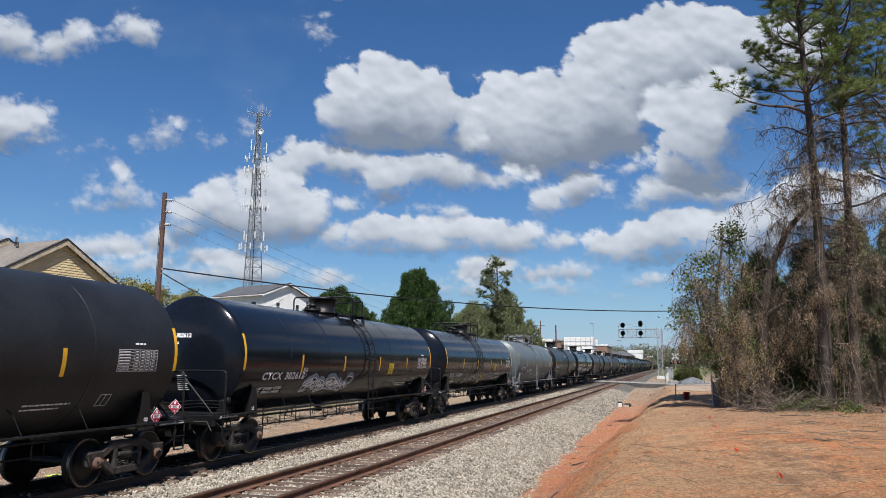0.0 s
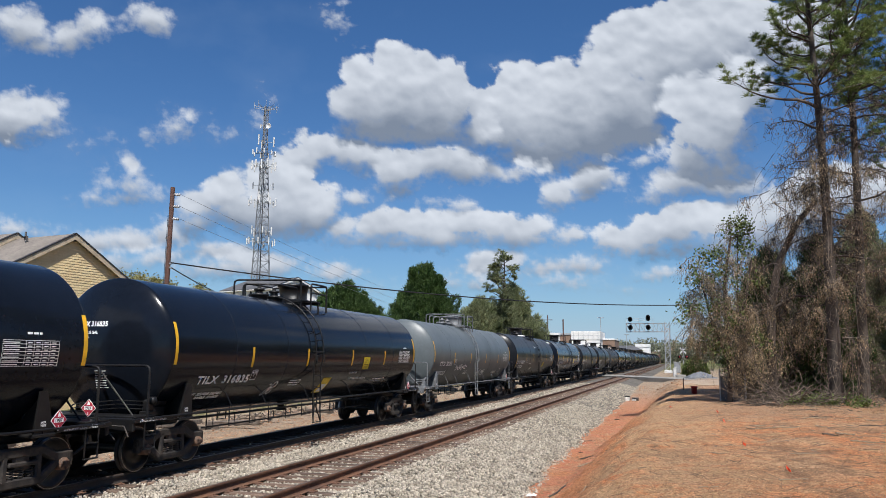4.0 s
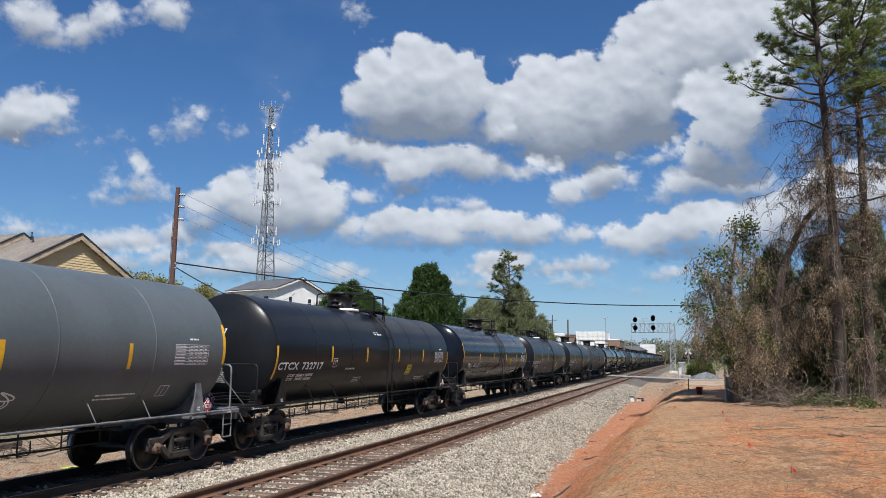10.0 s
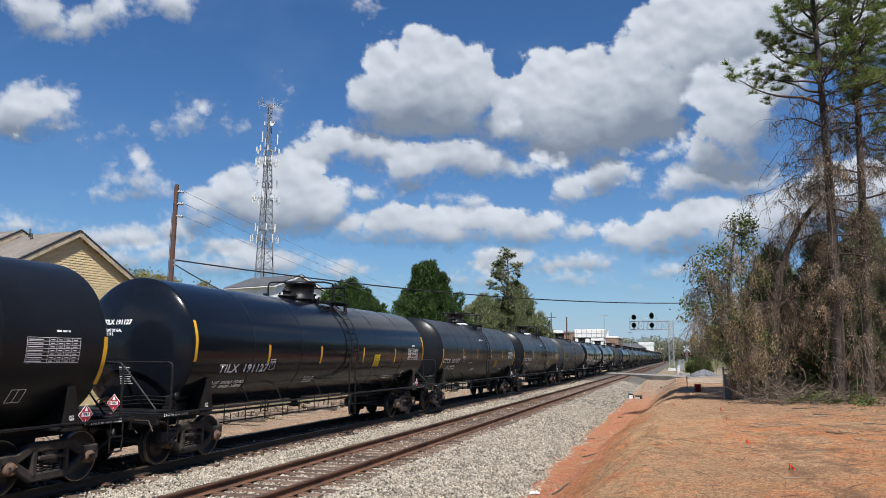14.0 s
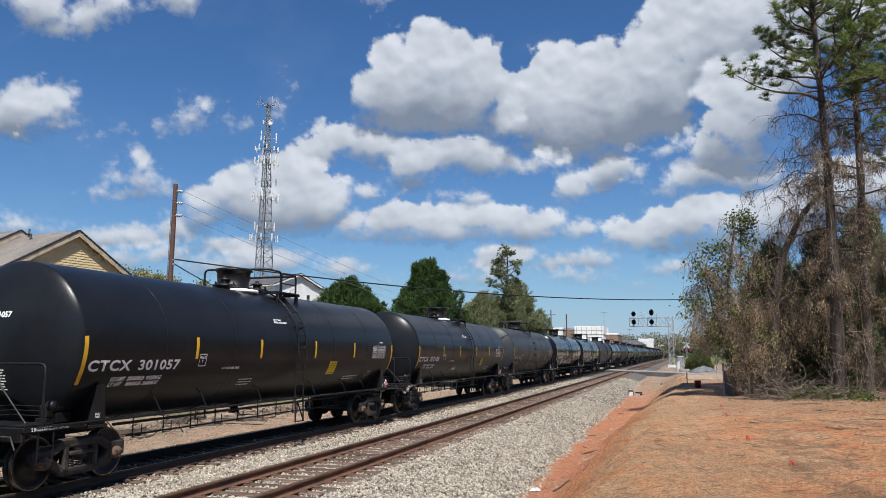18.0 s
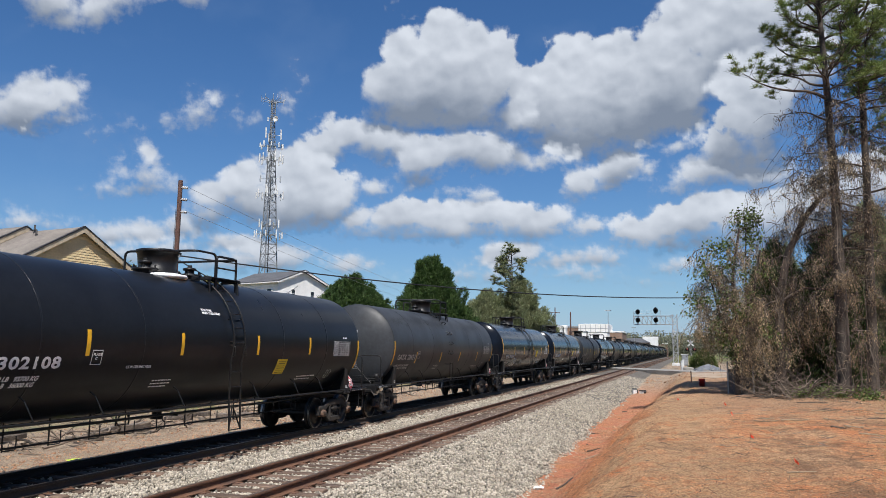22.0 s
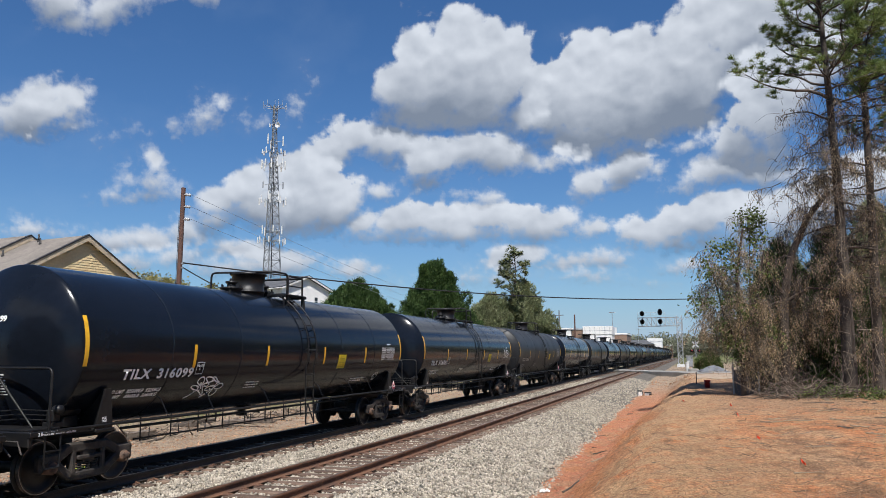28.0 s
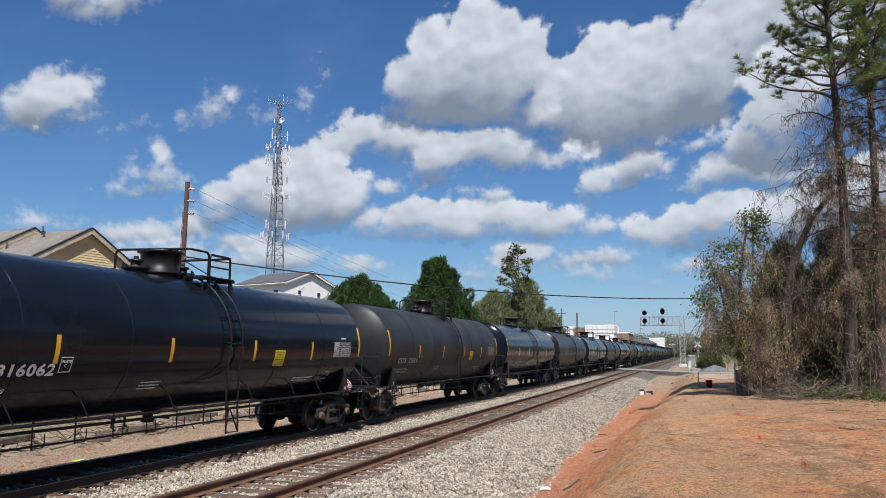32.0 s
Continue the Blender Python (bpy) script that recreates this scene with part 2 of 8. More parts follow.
def ground_material():
    """Red clay on the bank, pale dirt and thin grass elsewhere."""
    m = bpy.data.materials.new("clay and dirt ground")
    m.use_nodes = True
    nt = m.node_tree
    N, L = nt.nodes.new, nt.links.new
    bsdf = nt.nodes["Principled BSDF"]
    bsdf.inputs["Roughness"].default_value = 0.95
    bsdf.inputs["Specular IOR Level"].default_value = 0.2
    tc = N("ShaderNodeTexCoord")
    sep = N("ShaderNodeSeparateXYZ")
    L(tc.outputs["Object"], sep.inputs[0])

    def noise_at(scale, detail=6, rough=0.6, stretch=None):
        n = N("ShaderNodeTexNoise")
        n.inputs["Scale"].default_value, n.inputs["Detail"].default_value, n.inputs["Roughness"].default_value = scale, detail, rough
        if stretch:
            mp = N("ShaderNodeMapping")
            mp.inputs["Scale"].default_value = stretch
            L(tc.outputs["Object"], mp.inputs[0])
            L(mp.outputs[0], n.inputs["Vector"])
        else:
            L(tc.outputs["Object"], n.inputs["Vector"])
        return n.outputs[0]

    def ramp(src, a, b, lo=0.0, hi=1.0):
        r = N("ShaderNodeMapRange")
        r.interpolation_type = 'SMOOTHSTEP'
        for i, v in enumerate((a, b, lo, hi)):
            r.inputs[i + 1].default_value = v
        L(src, r.inputs[0])
        return r.outputs[0]

    def math_of(op, a, b):
        n = N("ShaderNodeMath")
        n.operation = op
        for i, v in enumerate((a, b)):
            if isinstance(v, (int, float)):
                n.inputs[i].default_value = v
            else:
                L(v, n.inputs[i])
        return n.outputs[0]

    def blend(fac, a, b):
        n = N("ShaderNodeMix")
        n.data_type = 'RGBA'
        L(fac, n.inputs[0])
        for i, v in ((6, a), (7, b)):
            if isinstance(v, tuple):
                n.inputs[i].default_value = (*v, 1)
            else:
                L(v, n.inputs[i])
        return n.outputs[2]

    wob = math_of('MULTIPLY', math_of('SUBTRACT', noise_at(0.35, 4), 0.5), 3.0)
    xs = math_of('ADD', sep.outputs[0], wob)
    big, mid, fine, grit = noise_at(0.22, 5), noise_at(1.4, 9, 0.75), noise_at(11, 9, 0.85), noise_at(38, 4, 0.8)
    clay = blend(ramp(mid, 0.35, 0.68), (0.552, 0.199, 0.0777), (0.471, 0.259, 0.132))
    earth = blend(ramp(mid, 0.32, 0.66), (0.442, 0.229, 0.118), (0.487, 0.307, 0.18))
    clay = blend(math_of('MULTIPLY', ramp(big, 0.44, 0.60), ramp(sep.outputs[0], -1.9, 0.4)), clay, earth)
    straw = blend(ramp(fine, 0.3, 0.7), (0.619, 0.389, 0.214), (0.447, 0.267, 0.14))
    clay = blend(math_of('MULTIPLY', ramp(noise_at(0.8, 8, 0.78, (1.2, 0.8, 1.0)), 0.44, 0.60), ramp(mid, 0.36, 0.58)), clay, straw)
    brown = blend(ramp(fine, 0.35, 0.65), (0.276, 0.146, 0.0799), (0.171, 0.104, 0.0623))
    clay = blend(math_of('MULTIPLY', ramp(noise_at(0.9, 9, 0.8, (1.0, 0.8, 1.0)), 0.48, 0.60), 0.85), clay, brown)
    litter_ = blend(ramp(fine, 0.3, 0.7), (0.398, 0.239, 0.141), (0.268, 0.171, 0.108))
    clay = blend(math_of('MULTIPLY', ramp(math_of('ADD', sep.outputs[1], math_of('MULTIPLY', big, 14.0)), 22, 34), 0.7), clay, litter_)
    # straw and tan dust gather along the worn shoulder, red clay shows through in patches
    shoulder = math_of('MULTIPLY', ramp(xs, -2.2, -1.2), ramp(xs, 1.4, 0.0))
    clay = blend(math_of('MULTIPLY', shoulder, ramp(noise_at(1.7, 8, 0.8), 0.40, 0.56, 0.0, 0.8)), clay, blend(ramp(fine, 0.3, 0.7), (0.56, 0.37, 0.205), (0.36, 0.215, 0.115)))
    clay = blend(ramp(noise_at(1.2, 7, 0.75), 0.57, 0.66, 0.0, 0.75), clay, (0.60, 0.225, 0.085))
    clay = blend(math_of('MULTIPLY', ramp(xs, -1.0, -1.9), ramp(mid, 0.36, 0.56, 0.25, 0.8)), clay, (0.45, 0.165, 0.065))
    raw = blend(ramp(mid, 0.35, 0.62), (0.455, 0.152, 0.0799), (0.406, 0.211, 0.12))
    near_x = math_of('ADD', sep.outputs[0], math_of('MULTIPLY', math_of('SUBTRACT', noise_at(0.9, 5), 0.5), 1.6))
    rawmask = math_of('MULTIPLY', ramp(near_x, -2.0, -2.4), ramp(noise_at(1.1, 7, 0.7), 0.36, 0.52))
    clay = blend(rawmask, clay, raw)
    dirt = blend(ramp(mid, 0.3, 0.7), (0.3744, 0.288, 0.2052), (0.2592, 0.1872, 0.126))
    grass = blend(ramp(fine, 0.3, 0.7), (0.0864, 0.108, 0.0324), (0.1728, 0.1584, 0.072))
    green = math_of('MULTIPLY', ramp(big, 0.42, 0.58), ramp(xs, -20.0, -25.0))
    dirt = blend(green, dirt, grass)
    farther = ramp(sep.outputs[1], 150, 260)
    dirt = blend(farther, dirt, grass)
    isclay = math_of('MULTIPLY', ramp(sep.outputs[0], -5.2, -4.6), ramp(sep.outputs[1], 82, 40))
    col = blend(isclay, dirt, clay)
    g = math_of('MULTIPLY', ramp(fine, 0.32, 0.68, 0.45, 1.42), ramp(grit, 0.36, 0.64, 0.55, 1.42))
    sc = N("ShaderNodeVectorMath")
    sc.operation = 'SCALE'
    L(col, sc.inputs[0])
    L(g, sc.inputs["Scale"])
    L(sc.outputs[0], bsdf.inputs["Base Color"])
    b = N("ShaderNodeBump")
    b.inputs["Strength"].default_value, b.inputs["Distance"].default_value = 1.0, 0.06
    L(math_of('ADD', math_of('ADD', math_of('MULTIPLY', fine, 0.7), mid), math_of('MULTIPLY', grit, 0.3)), b.inputs["Height"])
    L(b.outputs[0], bsdf.inputs["Normal"])
    return m


def smooth(a, b, x):
    t = min(1.0, max(0.0, (x - a) / (b - a)))
    return t * t * (3 - 2 * t)


TRACK_A, TRACK_B = -11.708, -7.686
BANK = 0.75


def ground_z(x, y):
    """Height of the ground: the rail heads lie at 0."""
    fade = 1 - smooth(60, 98, y)
    z = -0.55 + 0.25 * smooth(-16, -40, x)
    lump = noise.noise((x * 0.6, y * 0.35, 3.1)) * 0.12 + noise.noise((x * 1.7, y * 1.1, 8.2)) * 0.075 + noise.noise((x * 5, y * 4, 1.0)) * 0.03
    edge = 0.20 * noise.noise((1.3, y * 0.22, 5.0)) + 0.12 * noise.noise((4.3, y * 0.9, 5.0))
    if x > -6:
        # a flat strip of raw clay, then the worn slope of the bank with its rills
        bend = 0.55 * smooth(26, 46, y)
        u = (x + 2.80 - edge - bend) / 2.25
        up = min(1.0, max(0.0, u))
        up = 0.35 * up + 0.65 * smooth(0, 1, up)
        up = 0.93 * up + 0.07 * smooth(0.8, 3.0, u)
        z += up * ((BANK + 0.75) * fade + 0.55 * (1 - fade)) - 0.06 * smooth(-6, -4.2, x) * fade
        rill = 4 * up * (1 - up)
        z += rill * fade * (0.20 * noise.noise((x * 0.8, y * 1.3, 12.0)) + 0.11 * noise.noise((x * 1.2, y * 3.6, 14.0)))
        lump *= 0.55 + 0.45 * smooth(-2.9, -2.2, x)
    amt = smooth(-4.0, -2.6, x) + 0.6 * smooth(-15, -18, x)
    near = 1 - smooth(150, 400, math.hypot(x, y))
    if x > -5 or x < -15:
        z += lump * min(1, amt) * near * (0.6 if x > -0.3 else 1.0)
    far = math.hypot(x, y)
    z += 6.0 * smooth(300, 1500, far)
    return z


def spaced(stops):
    """Values along an axis: stops of (to, step)."""
    out = [stops[0][0]]
    for to, step in stops[1:]:
        n = max(1, round((to - out[-1]) / step))
        a = out[-1]
        out += [a + (to - a) * (k + 1) / n for k in range(n)]
    return out


def sheet(name, xs, ys, height, mat):
    vs = [(x, y, height(x, y)) for y in ys for x in xs]
    n = len(xs)
    fs = [(j * n + i, j * n + i + 1, (j + 1) * n + i + 1, (j + 1) * n + i) for j in range(len(ys) - 1) for i in range(n - 1)]
    me = bpy.data.meshes.new(name)
    me.from_pydata(vs, [], fs)
    me.polygons.foreach_set("use_smooth", [True] * len(fs))
    me.materials.append(mat)
    return new(name, me)


GROUND = ground_material()
gx = spaced([(-2500, 0), (-300, 220), (-60, 24), (-18, 3.0), (-6, 0.8), (4, 0.12), (10, 0.4), (30, 2.0), (300, 30), (2500, 220)])
gy = spaced([(-400, 0), (-20, 40), (5, 2.5), (34, 0.14), (60, 0.5), (120, 3), (400, 20), (3500, 220)])
tagged(sheet("ground", gx, gy, ground_z, GROUND), "red clay bank and pale dirt with dry straw", "ground", kind="structure")


def ballast_z(x, y):
    foot = -3.4 - 0.012 * max(0, min(y, 90) - 17) + 0.25 * noise.noise((0.4, min(y, 60) * 0.4, 2.0))
    z = -0.205
    if x > -6.25:
        z = -0.205 - 0.42 * ((x + 6.25) / (foot + 6.25)) ** 1.15
    elif x < -13.2:
        z = -0.205 - 0.40 * smooth(-13.2, -15.2, x)
    elif abs(x - TRACK_A) < 1.55 or abs(x - TRACK_B) < 1.40:
        z = -0.240
    elif -10.16 < x < -9.2:
        z = -0.235
    calm = 1 - smooth(35, 60, y)
    return z + calm * (0.022 * noise.noise((x * 2.1, y * 2.1, 4.0)) + 0.012 * noise.noise((x * 9, y * 9, 6.0)))


bx = spaced([(-15.4, 0), (-13.2, 0.4), (-2.9, 0.16)])
by = spaced([(-60, 0), (4, 4), (40, 0.16), (90, 0.6), (400, 5), (1500, 60)])
# the dark bed paints the gaps' shade under the pale stones
tagged(sheet("ballast_bed", bx, by, ballast_z, BALLAST), "crushed granite ballast bed under both tracks, darkened for the shade between stones", "ballast", kind="structure")


def scatter(name, shapes, pos, size, mat, spin=None, rng=None):
    """One mesh of many small copies of a few shapes: (vertices, faces with equal corner counts). spin: 3x3 turns, else any turn."""
    rng = rng or np.random.default_rng(3)
    pos, n = np.asarray(pos, float), len(pos)
    size = np.broadcast_to(np.asarray(size, float).reshape(-1, 1) if np.ndim(size) < 2 else np.asarray(size, float), (n, 1 if np.ndim(size) < 2 else 3))
    if spin is None:
        q = rng.normal(size=(n, 4))
        q /= np.linalg.norm(q, axis=1)[:, None]
        w, x, y, z = q.T
        spin = np.stack([1 - 2 * (y * y + z * z), 2 * (x * y - z * w), 2 * (x * z + y * w), 2 * (x * y + z * w), 1 - 2 * (x * x + z * z), 2 * (y * z - x * w),
                         2 * (x * z - y * w), 2 * (y * z + x * w), 1 - 2 * (x * x + y * y)], 1).reshape(n, 3, 3)
    pick = rng.integers(0, len(shapes), n)
    V, F, at = [], [], 0
    corners = len(shapes[0][1][0])
    for k, (sv, sf) in enumerate(shapes):
        sel = np.nonzero(pick == k)[0]
        if not len(sel):
            continue
        sv, sf = np.asarray(sv, float), np.asarray(sf, int)
        v = np.einsum('nij,nkj->nki', spin[sel], sv[None] * size[sel][:, None, :]) + pos[sel][:, None, :]
        f = sf[None] + (at + np.arange(len(sel)) * len(sv))[:, None, None]
        V.append(v.reshape(-1, 3))
        F.append(f.reshape(-1, corners))
        at += len(sel) * len(sv)
    V, F = np.concatenate(V), np.concatenate(F)
    me = bpy.data.meshes.new(name)
    me.vertices.add(len(V))
    me.vertices.foreach_set("co", V.ravel())
    me.loops.add(F.size)
    me.loops.foreach_set("vertex_index", F.ravel())
    me.polygons.add(len(F))
    me.polygons.foreach_set("loop_start", np.arange(0, F.size, corners))
    me.update(calc_edges=True)
    me.validate()
    if mat is not None:
        me.materials.append(mat)
    return me


def stone_shapes(count, seed):
    """Angular stones: cubes with pulled corners."""
    r = np.random.default_rng(seed)
    base = np.array([(x, y, z) for x in (-1, 1) for y in (-1, 1) for z in (-1, 1)], float)
    fs = [(0, 1, 3, 2), (4, 6, 7, 5), (0, 4, 5, 1), (2, 3, 7, 6), (0, 2, 6, 4), (1, 5, 7, 3)]
    return [(base * r.uniform(0.55, 1.0, (1, 3)) * r.uniform(0.55, 1.05, (8, 1)), fs) for _ in range(count)]


def lay_stones():
    r = np.random.default_rng(11)
    pts = []
    for (y0, y1, dens) in ((8, 18, 430), (18, 28, 300), (28, 45, 120), (45, 85, 26)):
        n = int((y1 - y0) * 10.6 * dens)
        p = np.stack([r.uniform(-13.9, -3.1, n), r.uniform(y0, y1, n)], 1)
        pts.append(p)
    p = np.concatenate(pts)
    # keep the crib under the cars thin, and the rails clear
    foot = -3.30 - 0.012 * np.maximum(0, p[:, 1] - 17) + 0.22 * r.normal(size=len(p))
    keep = p[:, 0] < foot
    for c in (TRACK_A, TRACK_B):
        for s in (-0.75, 0.75):
            keep &= np.abs(p[:, 0] - c - s) > 0.10
        tie = (np.abs(p[:, 0] - c) < 1.34) & (np.abs(((p[:, 1] + 0.265) % 0.53) - 0.265) < 0.145)
        keep &= ~(tie & (r.uniform(size=len(p)) > 0.015))
    keep &= ~((np.abs(p[:, 0] - TRACK_A) < 0.72) & (r.uniform(size=len(p)) < 0.8))
    p = p[keep]
    z = np.array([ballast_z(a, b) for a, b in p]) + r.uniform(-0.006, 0.036, len(p))
    size = r.uniform(0.017, 0.036, len(p)) * np.where(p[:, 1] > 45, 1.6, np.where(p[:, 1] > 28, 1.2, 1.0))
    me = scatter("ballast_stones", stone_shapes(10, 5), np.column_stack([p, z]), size, STONE, rng=r)
    tagged(new("ballast_stones", me), "loose angular pale grey ballast stones", "stones", kind="stuff")


lay_stones()
# a dark strip for the oil that also paints in the train's shade
tagged(sheet("oil_stain", [TRACK_A + 0.14 * k for k in range(-5, 6)], spaced([(-30, 0), (60, 0.6), (300, 6)]), lambda x, y: ballast_z(x, y) + 0.012 + 0.012 * noise.noise((x * 6, y * 6, 2.0)), SHADED_OILY_BALLAST), "ballast darkened for oil and shade between the rails", "oil stain", kind="structure")

# ---- tracks ----
TIE_STEP = 0.53


def rail_profile():
    """Half outline mirrored: foot, web, head; the head's top is at 0."""
    half = [(0.075, -0.172), (0.075, -0.16), (0.02, -0.145), (0.009, -0.12), (0.009, -0.06), (0.018, -0.045), (0.036, -0.038), (0.037, -0.012), (0.030, -0.003)]
    return half + [(-x, z) for x, z in half[::-1]]


def build_track(name, cx, last_piece, label, rail_mat):
    track = thing(name, label, "railway track", kind="structure", at=pose(cx, 0, 0))
    for s in (-1, 1):
        g = Geo().prism([(s * 0.7525 + x, z) for x, z in rail_profile()], -60, 900, 'y')
        rail = part("rail", g, rail_mat, track)
        part("running_surface", Geo().box(s * 0.7525, 420, -0.0005, 0.052, 960, 0.005, 0.002), RAIL_TOP, rail, "worn shiny top of the rail")
    tie = [shaped(Geo().box(0, 0, 0, 2.6 + d, 0.23, 0.18, 0.018), "tie", TIE_WOOD) for d in (-0.06, 0, 0.05)]
    plate = shaped(Geo().box(0, 0, 0, 0.36, 0.19, 0.02, 0.004).box(0.11, 0.05, 0.02, 0.03, 0.03, 0.03, .005).box(-0.11, -0.05, 0.02, 0.03, 0.03, 0.03, .005), "tie_plate", RAIL_SIDE)
    r = random.Random(int(-cx * 10))
    far_ties = Geo()
    k = 0
    y = 3.71
    while y < 330:
        z = -0.27 + r.uniform(-0.006, 0.006)
        if y < last_piece:
            t = new("tie", tie[k % 3])
            t.parent = track
            t.matrix_basis = pose(r.uniform(-.04, .04), y + r.uniform(-.02, .02), z, 0, 0, r.uniform(-1.2, 1.2))
            if y < last_piece * 0.45:
                for s in (-1, 1):
                    pl = new("tie_plate", plate)
                    pl.parent = track
                    pl.matrix_basis = pose(s * 0.7525, y, -0.174)
        else:
            far_ties.box(0, y, z, 2.6, 0.23, 0.18)
        y += TIE_STEP
        k += 1
    tagged(part("far_ties", far_ties, TIE_WOOD, track), kind="stuff")
    return track


build_track("near_railway_track", TRACK_B, 110, "empty railway track with rusty rails on wooden ties", RAIL_SIDE)
build_track("train_railway_track", TRACK_A, 70, "railway track with dark rails under the train", RAIL_DARK)

# ---- clouds: a drifting layer far off ----
VIEW = aim(17.298, 8.026, 0.590)
FOCAL = 1351.5
CLOUDS = []


def cloud(*lobes):
    """One cloud of lobes: across, down, half width, half height (in 1/1351 of the view's depth), weight. The far ones come first."""
    CLOUDS.append(lobes)


# low ones
cloud((185, 425, 44, 29, 1.21), (248, 425, 52, 31, 1.26), (312, 410, 46, 33, 1.21))
cloud((345, 400, 38, 24, 1.16), (395, 440, 50, 29, 1.21), (440, 450, 46, 33, 1.1), (290, 455, 70, 24, 1.1))
cloud((30, 402, 70, 20, 1.1), (90, 412, 50, 15, 0.99))
cloud((220, 460, 80, 22, 0.99))
cloud((380, 475, 70, 22, 0.88), (470, 470, 88, 33, 1))
cloud((600, 484, 55, 25, 1.12), (640, 480, 35, 16, 0.88))
cloud((868, 466, 55, 28, 1.12), (905, 462, 50, 22, 1))
cloud((1030, 472, 75, 22, 1.12), (965, 478, 55, 16, 0.88))
cloud((1020, 503, 55, 14, 0.88))
cloud((1180, 486, 70, 19, 1.06))
cloud((1120, 508, 50, 11, 0.75))
cloud((840, 498, 50, 12, 0.62), (700, 505, 75, 12, 0.56))
# the long bank
cloud((612, 400, 40, 26, 1.1), (690, 398, 56, 28, 1.2), (760, 396, 52, 28, 1.2), (838, 390, 56, 30, 1.2), (900, 398, 50, 28, 1.2), (962, 404, 48, 26, 1.15), (1025, 414, 40, 22, 1.1), (660, 426, 70, 20, 1), (780, 424, 100, 22, 1.1), (920, 424, 100, 20, 1.1))
cloud((1108, 424, 50, 30, 1.15), (1160, 408, 50, 34, 1.2), (1215, 395, 48, 38, 1.25), (1275, 392, 56, 36, 1.2), (1340, 385, 60, 42, 1.2), (1400, 370, 56, 44, 1.2), (1470, 350, 80, 56, 1.1), (1150, 445, 80, 20, 1.0), (1280, 435, 110, 26, 1.1), (1400, 430, 110, 34, 1.0), (1550, 340, 80, 60, 1.0))
# beneath them
cloud((592, 250, 44, 36, 1.1), (650, 262, 60, 36, 1.1), (548, 276, 53, 34, 1), (690, 275, 46, 31, 0.9), (520, 300, 46, 36, 0.9))
cloud((742, 292, 53, 43, 0.95), (735, 330, 37, 26, 0.9), (800, 276, 58, 41, 0.95), (845, 290, 51, 34, 0.85), (895, 300, 46, 26, 0.8))
cloud((520, 340, 65, 60, 1), (560, 378, 56, 53, 1), (500, 395, 70, 43, 0.9), (480, 310, 46, 36, 0.8), (575, 345, 35, 31, 0.8))
cloud((410, 340, 51, 38, 1.1), (368, 352, 53, 34, 1.05), (440, 372, 58, 41, 1), (355, 392, 49, 31, 1), (340, 350, 28, 19, 0.8))
cloud((642, 353, 30, 20, 0.95), (795, 354, 39, 14, 0.85), (1008, 336, 31, 36, 1), (1066, 312, 44, 41, 1), (1052, 345, 42, 19, 0.8), (1122, 320, 21, 19, 0.8))
cloud((1240, 310, 77, 43, 0.95), (1310, 325, 63, 36, 0.9), (1165, 345, 49, 22, 0.9), (1200, 325, 42, 26, 0.85), (1350, 340, 35, 19, 0.7))
# upper left
cloud((55, 25, 52, 42, 1), (95, 62, 44, 20, .8), (185, 28, 56, 40, 1), (150, 50, 40, 26, .8), (298, 14, 38, 30, .85), (20, 5, 60, 26, .8))
cloud((45, 192, 76, 52, 1.1), (92, 178, 40, 36, 1), (20, 222, 60, 30, .9), (75, 225, 50, 22, .8))
cloud((240, 285, 24, 26, 1.1), (228, 318, 44, 30, 1.1), (232, 345, 72, 26, 1.0), (285, 345, 30, 20, .8), (180, 342, 36, 18, .9))
cloud((276, 234, 24, 7, .3))
cloud((342, 215, 22, 6, .25))
cloud((672, 30, 10, 20, .3))
# its neighbour, wide and high, running out of the top of the view
cloud((900, 168, 42, 36, 1.2), (948, 130, 42, 36, 1.3), (1000, 128, 48, 38, 1.3), (1056, 118, 40, 40, 1.3), (1108, 100, 44, 44, 1.3), (1160, 62, 60, 52, 1.3), (1215, 62, 90, 84, 1.4), (1300, 60, 110, 110, 1.3), (1395, 40, 110, 90, 1.2), (1500, 60, 100, 90, 1.0), (920, 215, 72, 52, 1.3), (1010, 190, 110, 76, 1.5), (1110, 180, 110, 84, 1.4), (985, 268, 96, 38, 1.2), (1075, 245, 90, 46, 1.2), (1160, 225, 52, 44, 1.1), (1235, 150, 60, 60, 1.1))
cloud((1290, 175, 80, 56, 1.1), (1285, 235, 66, 46, 1.0), (1180, 275, 50, 22, .8), (1330, 215, 44, 50, .9), (1255, 285, 66, 38, 1.0), (1370, 150, 60, 70, .9), (1310, 300, 50, 30, .9))
cloud((868, 232, 36, 34, 1.0), (872, 180, 26, 40, .9), (935, 302, 52, 22, .9))
# the tall heap
cloud((672, 112, 40, 36, 1.3), (742, 92, 46, 42, 1.3), (800, 104, 40, 42, 1.3), (838, 112, 28, 40, 1.2), (648, 180, 44, 50, 1.2), (720, 165, 92, 72, 1.4), (800, 170, 68, 78, 1.4), (700, 222, 90, 36, 1.2), (790, 228, 80, 34, 1.2))


def hashed(ix, iy, salt):
    """Even pseudo-random numbers from whole-number cells."""
    v = np.sin(ix * 127.1 + iy * 311.7 + salt * 74.7) * 43758.5453
    return v - np.floor(v)


